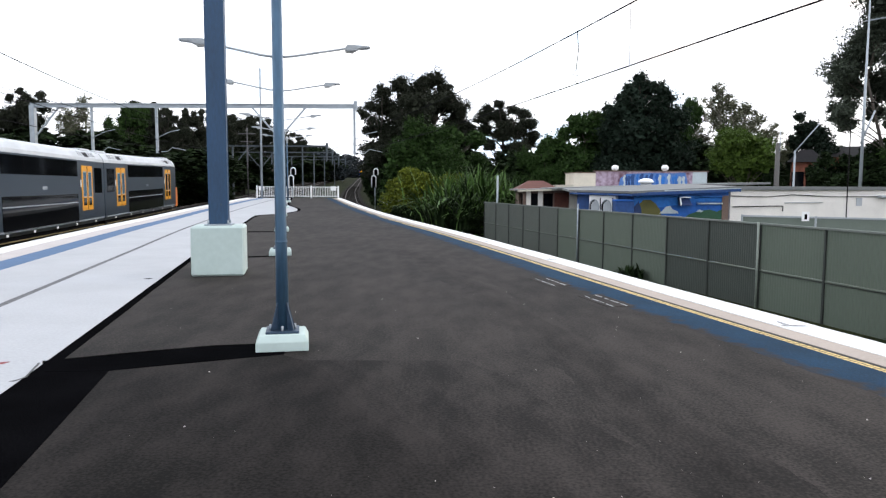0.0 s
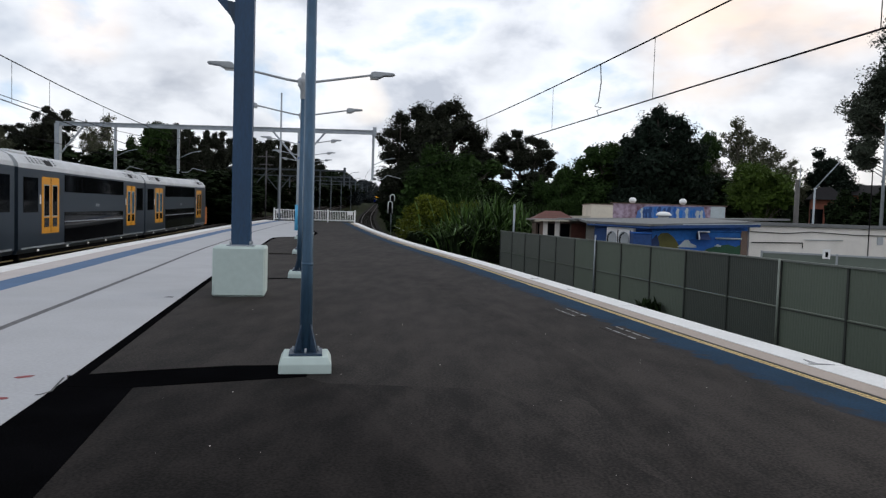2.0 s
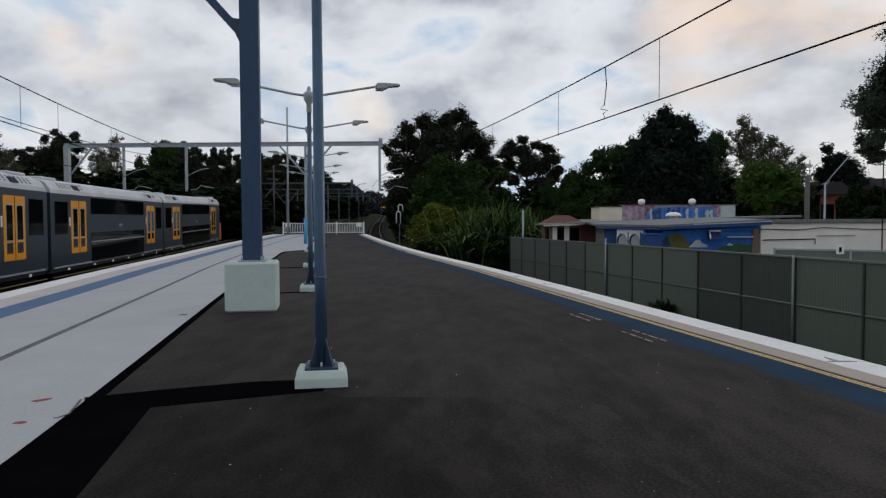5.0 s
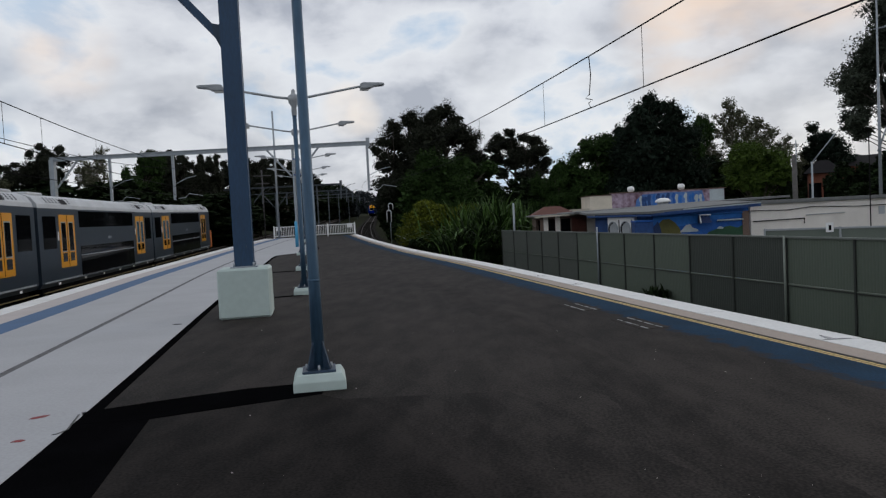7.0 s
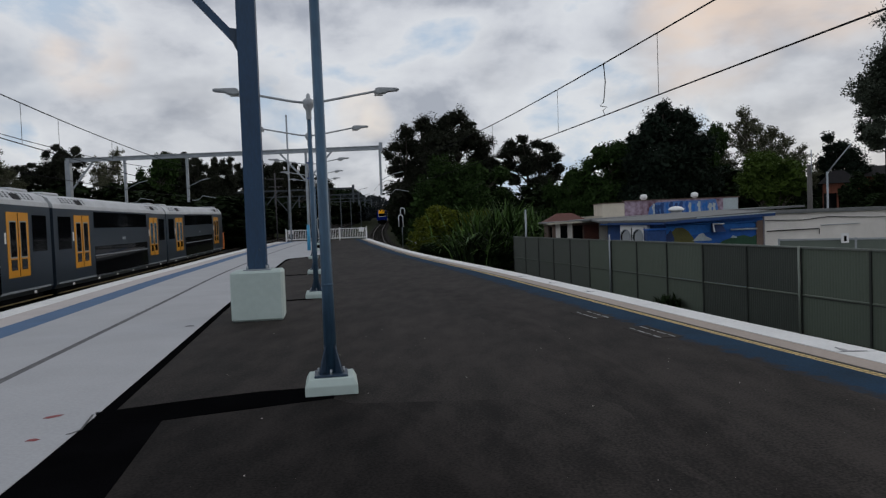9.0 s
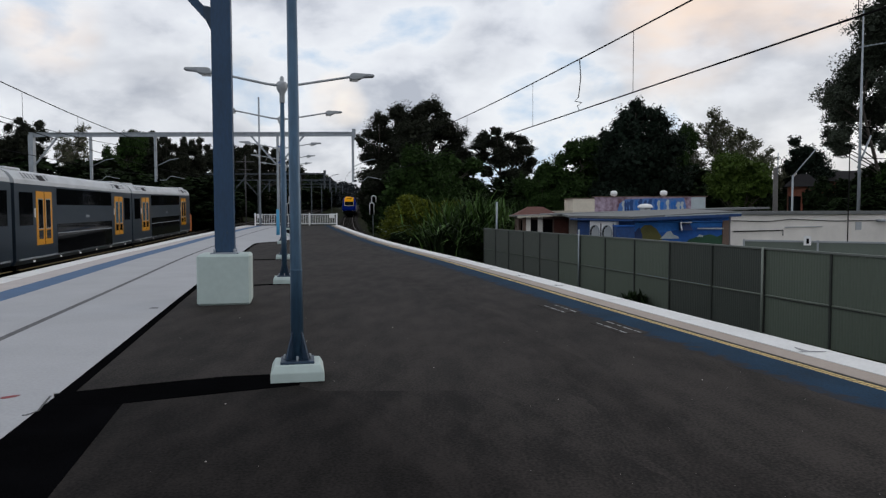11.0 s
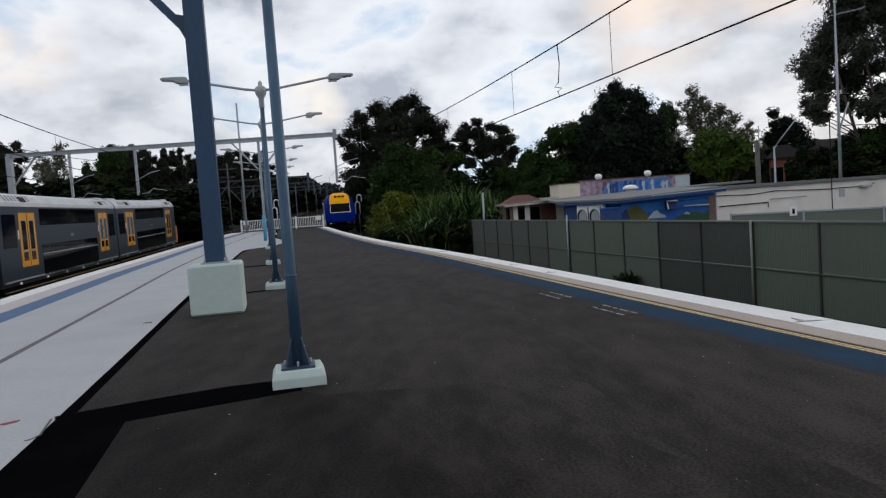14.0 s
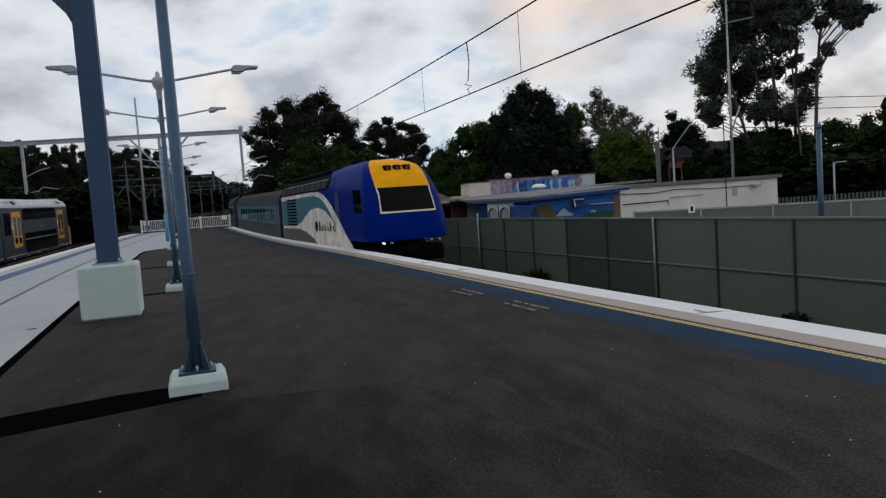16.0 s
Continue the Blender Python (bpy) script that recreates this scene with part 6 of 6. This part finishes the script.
OLD_GUM = lobed_tree("gum_tree", 14, [
    (-4.3, 10.4, 1.15), (-3.6, 11.8, 1.3), (-4.0, 9.0, 0.85), (-3.9, 7.9, 0.55), (-3.0, 13.5, 1.4), (-2.6, 15.3, 1.3), (-1.5, 16.9, 1.5), (0.2, 17.5, 1.5), (1.8, 17.1, 1.4), (-1.2, 14.6, 1.4), (0.6, 15.4, 1.4),
    (2.4, 15.1, 1.2), (-2.4, 10.6, 1.1), (-2.0, 8.7, 0.8), (-1.0, 12.2, 1.0), (0.5, 11.2, 0.95), (1.6, 12.8, 1.1), (0.8, 9.3, 1.0), (-0.6, 8.4, 0.9), (2.3, 10.5, 0.9), (2.7, 8.8, 0.7), (1.6, 7.9, 0.9)],
    "large spreading gum tree with airy foliage and slim dark limbs", LEAF_GREY, BARK, 50000, 0.10, [(0.9, 0.5, 12.5, 0.2), (1.8, 2.2, 11.5, 0.15), (0.3, -2.6, 11.0, 0.16), (1.2, -0.8, 12.0, 0.15)], 0.9, 0.45, swell=1.32)
OLD_GUM.matrix_basis = stand(32.7, 60, -1.8) @ Matrix.Diagonal((0.96, 0.96, 1, 1))
SLIM_GUM = lobed_tree("gum_tree", 15, [
    (-1.2, 13.8, 0.75), (-0.4, 14.8, 0.9), (0.8, 15.2, 0.95), (2.0, 14.6, 0.85), (2.9, 13.5, 0.65), (2.2, 12.8, 0.5), (0.4, 13.5, 0.55), (-2.0, 12.3, 0.5), (0.9, 11.7, 0.5), (0.2, 10.9, 0.4), (-1.3, 10.9, 0.4), (1.4, 13.9, 0.7)],
    "slender gum tree with a high airy crown and bare stem", LEAF_GREY, BARK, 8500, 0.1, [(-0.6, 0.3, 12.6, 0.17), (-0.75, -1.5, 11.6, 0.1)], 0.85, 0.3)
SLIM_GUM.matrix_basis = stand(35.9, 56, -1.8)
SPIRE = lobed_tree("leafy_tree", 23, [
    (0.0, 12.9, 0.75), (-0.9, 12.2, 0.75), (0.9, 12.1, 0.75), (-0.2, 11.3, 1.25), (-1.5, 11.8, 0.8), (1.5, 11.7, 0.85), (2.4, 10.3, 1.1), (-2.7, 9.0, 1.0), (3.0, 9.2, 1.0), (1.5, 10.9, 1.0), (-1.6, 10.9, 0.75), (-2.2, 9.9, 0.75), (0.3, 9.7, 1.8), (2.1, 9.5, 1.2), (-1.3, 8.7, 1.6), (2.8, 8.1, 1.2), (0.8, 7.7, 2.0),
    (-2.7, 7.5, 1.2), (-1.2, 6.3, 1.9), (3.2, 6.1, 1.4), (1.4, 5.1, 2.0), (-3.1, 5.1, 1.3), (0.0, 3.5, 2.2), (3.3, 3.9, 1.3), (-2.4, 2.9, 1.6)],
    "tall dark conical evergreen tree", LEAF_COLD, BARK, 30000, 0.12, [(0, 0, 11.0, 0.34)], 1.0, 1.0, droop=0.7)
SPIRE.matrix_basis = stand(15.2, 68) @ Matrix.Diagonal((1, 1, 0.96, 1))
BROAD = lobed_tree("leafy_tree", 24, [
    (0.8, 9.5, 1.0), (-0.5, 9.1, 1.0), (2.0, 8.9, 1.2), (-1.6, 8.2, 1.0), (0.6, 7.7, 1.7), (-2.6, 7.1, 1.0), (3.2, 7.5, 1.3), (2.2, 6.3, 1.6), (-1.2, 6.1, 1.7), (-3.6, 5.9, 1.1), (-3.0, 4.5, 1.4), (0.6, 4.7, 1.9), (3.4, 4.7, 1.6),
    (-1.0, 3.1, 1.8), (2.0, 2.9, 1.8), (-3.5, 2.7, 1.4)],
    "broad mid-green leafy tree", LEAF_GREEN, BARK, 24000, 0.13, [(0, 0.2, 7.5, 0.3)], 0.85, 1.0, ratio=0.55)
BROAD.matrix_basis = stand(11.0, 72)
THICKET = lobed_tree("leafy_tree", 25, [
    (0.0, 8.7, 1.3), (-2.0, 8.1, 1.4), (2.0, 8.3, 1.2), (-3.8, 6.9, 1.4), (4.0, 7.3, 1.3), (-1.0, 6.5, 2.0), (2.0, 6.3, 2.0), (5.0, 5.7, 1.3), (-4.8, 5.1, 1.5), (-2.5, 4.5, 2.0), (1.0, 4.1, 2.0), (4.0, 3.9, 1.8), (0.0, 2.1, 2.0), (-4.0, 2.5, 1.8), (3.0, 1.9, 2.0)],
    "wide dense green tree under the gums", LEAF_GREEN, BARK, 26000, 0.13, [(-1, -1.5, 6.5, 0.25), (1, 2, 6.5, 0.25)], 0.95, 1.0, ratio=0.5)
THICKET.matrix_basis = stand(-0.6, 80)
DOME = lobed_tree("leafy_tree", 26, [
    (0.0, 6.7, 0.85), (-0.8, 6.3, 0.85), (0.9, 6.3, 0.8), (-1.3, 5.5, 0.75), (1.35, 5.5, 0.75), (0.0, 5.5, 1.25), (-0.6, 4.8, 0.9), (0.9, 4.7, 0.9), (-1.5, 4.8, 0.55), (1.7, 4.8, 0.5)],
    "small round-topped bright green tree on a forked stem", LEAF_BRIGHT, BARK, 14000, 0.085, [(0, -0.4, 4.6, 0.12), (0.1, 0.7, 4.6, 0.1)], 0.8, 0.9)
DOME.matrix_basis = stand(22.4, 58)
FIR = lobed_tree("leafy_tree", 27, [
    (-0.3, 10.0, 0.6), (0.3, 9.0, 0.8), (-0.8, 8.6, 0.75), (1.2, 8.0, 0.85), (-1.4, 7.4, 0.85), (0.2, 7.4, 1.25), (1.8, 6.6, 0.95), (-1.8, 6.0, 0.95), (0.2, 5.4, 1.55), (2.0, 4.8, 1.15), (-1.6, 4.0, 1.35), (0.8, 3.0, 1.5)],
    "dark ragged evergreen tree beside the houses", LEAF_COLD, BARK, 12000, 0.12, [(0, -0.2, 9.0, 0.22)], 0.9, 0.9)
FIR.matrix_basis = stand(26.8, 82)
D1 = dense_tree(21, 10, 4.0, "dense dark green broadleaf tree", LEAF_DARK, leaves=11000, size=0.25)
D2 = dense_tree(22, 10, 4.0, "dense mid-green broadleaf tree", LEAF_GREEN, leaves=8500, size=0.22)
D4 = dense_tree(24, 10, 4.0, "distant tree beyond the line with haze in its colour", LEAF_HAZE, leaves=7000, size=0.26)
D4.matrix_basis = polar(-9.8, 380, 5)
D1.matrix_basis = polar(13.2, 84, -1.5) @ Matrix.Diagonal((1.3, 1.3, 0.8, 1))
D2.matrix_basis = polar(26.0, 60) @ Matrix.Diagonal((0.2, 0.2, 0.26, 1))
# behind the fence and buildings
plant(D1, -2.0, 90, 9.0, 3.6)
plant(D1, -2.6, 104, 9.0, 4.0)
plant(D1, -4.4, 92, 7.5, 2.6)
plant(D1, -4.2, 124, 9.0, 4.0)
plant(D1, -4.2, 150, 10.0, 4.0)
plant(D1, -9.6, 285, 15.6, 5.5)
plant(D1, -8.9, 330, 15.0, 5.0)
plant(D1, -8.3, 360, 12.5, 4.0)
plant(D1, 0.2, 84, 7.6, 4.6)
plant(D1, 4.2, 84, 7.34, 4.4)
plant(D1, 6.6, 82, 7.13, 4.4)
plant(D1, 8.4, 78, 6.7, 3.6)
grow(BROAD, 8.0, 70, 3.2, 2.6, "low olive-green tree behind the hut", 140)
grow(BROAD, 18.5, 74, 6.4, 2.2, "dark olive tree against the sky", 80)
plant(D1, 18.0, 74, 8.28, 3.2)
plant(D1, 20.2, 72, 7.36, 3.6)
plant(D1, 22.6, 74, 7.13, 3.0)
grow(AIRY_GUM, 24.0, 80, 5.0, 2.6, "thin dark shrubby tree", 160)
plant(D1, 24.4, 82, 6.67, 3.2)
plant(D2, 29.4, 56, 5.29, 2.1)
plant(D1, 32.0, 60, 6.21, 2.8)
plant(D1, 24.7, 61, 4.83, 0.9)
plant(D1, 27.9, 62, 4.83, 1.0)
plant(D2, 26.3, 60, 2.99, 0.7)
plant(D1, 30.6, 58, 5.52, 2.4)
plant(D1, 33.4, 58, 5.75, 2.8)
plant(D1, 36.0, 56, 5.29, 3.0)
plant(D2, 38.6, 54, 5.06, 3.0)
plant(D1, 41.5, 52, 6.44, 4.0)
plant(D1, 45, 55, 9.2, 5.0)
plant(D1, 16.5, 82, 8.51, 5.0)
plant(D1, 11.0, 82, 7.34, 5.0)
plant(D1, 28.4, 60, 6.2, 1.5)
plant(D2, 29.8, 58, 5.6, 1.6)
plant(D1, 31.2, 62, 7.2, 2.4)
plant(D1, 34.6, 60, 6.6, 2.6)
plant(D1, 39.8, 55, 6.4, 2.6)
grow(BROAD, 40.6, 54, 4.6, 3.2, "dark leafy tree beside the street", 20)
grow(BROAD, 36.6, 58, 3.4, 3.0, "dark leafy tree behind the pale fence", 110)
grow(BROAD, 33.6, 60, 3.3, 3.0, "dark leafy tree behind the pale fence", 200)
# across the tracks
plant(D1, -27.0, 92, 8.6, 5)
plant(D1, -30.0, 92, 9.2, 5)
plant(D1, -37.4, 90, 8.6, 5)
plant(D1, -21.2, 96, 9.4, 4.6)
plant(D1, -18.4, 110, 9.6, 5)
plant(D1, -16.0, 140, 10.8, 6)
grow(FLAT_GUM, -37.4, 90, 6.4, 4.6, turn=60)
grow(AIRY_GUM, -34.2, 88, 6.3, 3.6, turn=30)
grow(FLAT_GUM, -32.4, 92, 5.4, 3.6, turn=200)
grow(FLAT_GUM, -30.1, 90, 6.69, 2.9, "dense dark gum tree beyond the tracks", 120)
grow(AIRY_GUM, -27.1, 90, 6.6, 2.6, "gum tree with a thin crown", 90)
grow(BROAD, -23.7, 86, 5.7, 3.2, "fresh green leafy tree beyond the tracks", 40)
grow(FLAT_GUM, -22.0, 96, 6.3, 3.4, turn=300)
grow(FLAT_GUM, -20.8, 92, 5.7, 2.4, turn=20)
grow(FLAT_GUM, -19.2, 98, 5.85, 2.6, turn=75)
grow(FLAT_GUM, -17.2, 120, 5.6, 3.6, turn=140)
grow(FLAT_GUM, -15.5, 140, 5.5, 4.6, turn=250)
grow(FLAT_GUM, -13.6, 150, 5.4, 4.4, turn=330)
grow(FLAT_GUM, -12.2, 190, 4.4, 5.0, turn=10)
plant(D1, -35.0, 86, 10.05, 5.5)
plant(D1, -31.6, 84, 9.52, 5.5)
plant(D1, -28.6, 88, 10.58, 5.5)
plant(D1, -25.6, 84, 10.05, 5.5)
plant(D1, -22.6, 92, 10.84, 5.5)
plant(D1, -19.8, 94, 8.73, 5.5)
plant(D1, -17.2, 150, 11.6, 7.6)
plant(D1, -14.2, 190, 10.8, 9.0)
plant(D1, -11.8, 250, 13.9, 11.0)
plant(D1, -10.2, 270, 16.4, 7.0)
plant(D1, -10.9, 300, 17.6, 9.0)
plant(D1, -33.5, 96, 9.78, 6.05)
plant(D1, -24.0, 97, 10.58, 6.05)
plant(D1, -20.6, 103, 9.78, 6.05)
plant(D1, -15.6, 190, 11.0, 9.5)
plant(D1, -12.8, 220, 12.0, 10.0)
plant(D1, -3.0, 130, 9.0, 6.0)
# extra trees close to the line, added to shade the distant express
for y in (172, 200, 232, 262, 300, 340):
    x = track_r(y) + 8.5
    plant(D1, math.degrees(math.atan2(x, y)), math.hypot(x, y), 12.5, 5)
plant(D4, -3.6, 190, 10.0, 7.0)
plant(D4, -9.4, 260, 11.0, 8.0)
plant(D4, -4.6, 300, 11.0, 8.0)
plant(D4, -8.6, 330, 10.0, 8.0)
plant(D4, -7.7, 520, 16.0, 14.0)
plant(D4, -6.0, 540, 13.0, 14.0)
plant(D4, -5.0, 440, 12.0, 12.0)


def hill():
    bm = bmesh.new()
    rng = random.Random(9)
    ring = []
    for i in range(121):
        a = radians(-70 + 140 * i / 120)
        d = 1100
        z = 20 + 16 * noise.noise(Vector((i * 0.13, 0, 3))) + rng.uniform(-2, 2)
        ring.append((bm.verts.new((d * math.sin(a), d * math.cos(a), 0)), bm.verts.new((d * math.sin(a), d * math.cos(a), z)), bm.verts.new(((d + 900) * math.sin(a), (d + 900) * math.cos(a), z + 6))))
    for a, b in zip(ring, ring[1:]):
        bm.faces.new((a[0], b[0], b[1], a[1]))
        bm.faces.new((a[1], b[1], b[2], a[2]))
    tagged(part("backdrop", bm, HAZE_HILL), "low wooded hills far away, haze painted in as blue-grey", "hills", kind="structure")


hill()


def reed_clump(b, d, h, spread, n, material, seed):
    """Arching blades from one base."""
    rng = np.random.default_rng(seed)
    t = thing("reed_clump", polar(b, d, -1.75), "tall clump of arching yellow-green reeds", "reeds", "reeds beside the track")
    vs, qs = [], []
    for _ in range(n):
        base = np.array([*(rng.normal(size=2) * spread * 0.45), 0.0])
        ang, L = rng.uniform(0, 2 * math.pi), h * rng.uniform(0.55, 1.12)
        out = np.array([math.cos(ang), math.sin(ang), 0])
        side = np.array([-out[1], out[0], 0])
        w, reach = rng.uniform(0.03, 0.13), rng.uniform(0.15, 0.95)
        k0 = len(vs)
        for k in range(6):
            s = k / 5
            p = base + out * reach * L * s**2 + np.array([0, 0, L * (s - 0.32 * reach * 2 * s**3)])
            ww = w * (1 - 0.85 * s**2)
            vs += [p - side * ww, p + side * ww]
        for k in range(5):
            i = k0 + 2 * k
            qs.append((i, i + 1, i + 3, i + 2))
    fast_mesh("foliage", np.array(vs), np.array(qs), material, t)


S1 = dense_tree(31, 5, 3.0, "yellow-green rounded shrub beside the track", LEAF_YELLOW, leaves=12000, size=0.13, low=0.05)
S1.matrix_basis = polar(-2.0, 55, -1.5) @ Matrix.Diagonal((0.8, 0.8, 0.86, 1))
plant(S1, -1.4, 54, 4.3, 2.6)
plant(S1, 0.6, 56, 4.2, 2.4)
plant(S1, -2.4, 58, 4.6, 2.4)
# low dark bushes added to shade and blacken the foot of the shrubs
plant(D1, -3.4, 52, 2.0, 0.9)
plant(D1, -2.0, 51, 1.8, 0.9)
plant(D1, -0.6, 50, 2.0, 0.9)
plant(D1, 0.9, 49, 1.9, 0.9)
plant(D1, 2.3, 47, 1.9, 0.8)
plant(D1, 1.8, 58, 4.4, 2.2)
plant(D1, 4.2, 57, 4.2, 2.0)
plant(D1, 5.6, 58, 3.6, 1.6)
rr = random.Random(5)
for i in range(26):
    b = -0.4 + 6.6 * i / 25 + rr.uniform(-0.2, 0.2)
    d = rr.uniform(48, 56)
    mid = 1 - abs(b - 2.6) / 5.0
    reed_clump(b, d, 3.5 + 2.0 * mid + rr.uniform(-1.2, 0.8), 1.7, 190, (LEAF_REED, LEAF_DARK, LEAF_REED, LEAF_GREEN)[i % 4], 100 + i)
for i, (x, y, h) in enumerate(((-1.2, 47, 0.9), (0.3, 44, 0.8), (6.7, 25.4, 0.62), (7.3, 21.6, 0.28), (9.4, 14.4, 0.35))):
    reed_clump(math.degrees(math.atan2(x, y)), math.hypot(x, y), h, 0.7 * min(1, h), 160, LEAF_DARK, 300 + i)


# ---------------------------------------------------------------- what moves
def motions():
    # suburban train: the joint between its first two cars, along the line
    joint = spline([(0.0, 42.95), (0.5, 44.3), (1.0, 45.5), (1.5, 46.5), (2.0, 47.4), (2.5, 48.1), (3.0, 48.85), (3.5, 49.3), (4.2, 49.5), (6.0, 49.5), (16.0, 49.5)])
    times = [0, 0.5, 1, 1.5, 2, 2.5, 3, 3.5, 4.2, 5, 6, 16]
    for car, back in zip(suburban, (9.95, -9.95, -29.9)):
        walk(car, [(t, on_track(track_l2, joint(t) + back, 7.2) @ pose(0, 0, 0.1)) for t in times])
    # express train: its nose along the platform line
    nose = spline([(0.0, 425.0), (2.0, 378.0), (4.0, 330.0), (6.5, 268.0), (7.5, 243.0), (9.0, 205.0), (10.0, 178.5), (11.5, 138.5), (12.0, 126.0), (12.5, 111.0), (13.0, 97.0), (13.5, 83.5), (14.0, 70.5), (14.5, 58.0), (15.0, 46.3), (15.5, 35.4), (16.0, 24.3)])
    times = [0.5 * k for k in range(33)]
    walk(express[0], [(t, on_track(track_r, nose(t) + 8.6, 5.2) @ pose(0, 0, 0, 0, 0, 180) @ pose(0, 8.6, 0.26)) for t in times])
    for k, car in enumerate(express[1:]):
        walk(car, [(t, on_track(track_r, nose(t) + 17.4 + 12.3 + 24.6 * k, 8.5)) for t in times])


motions()
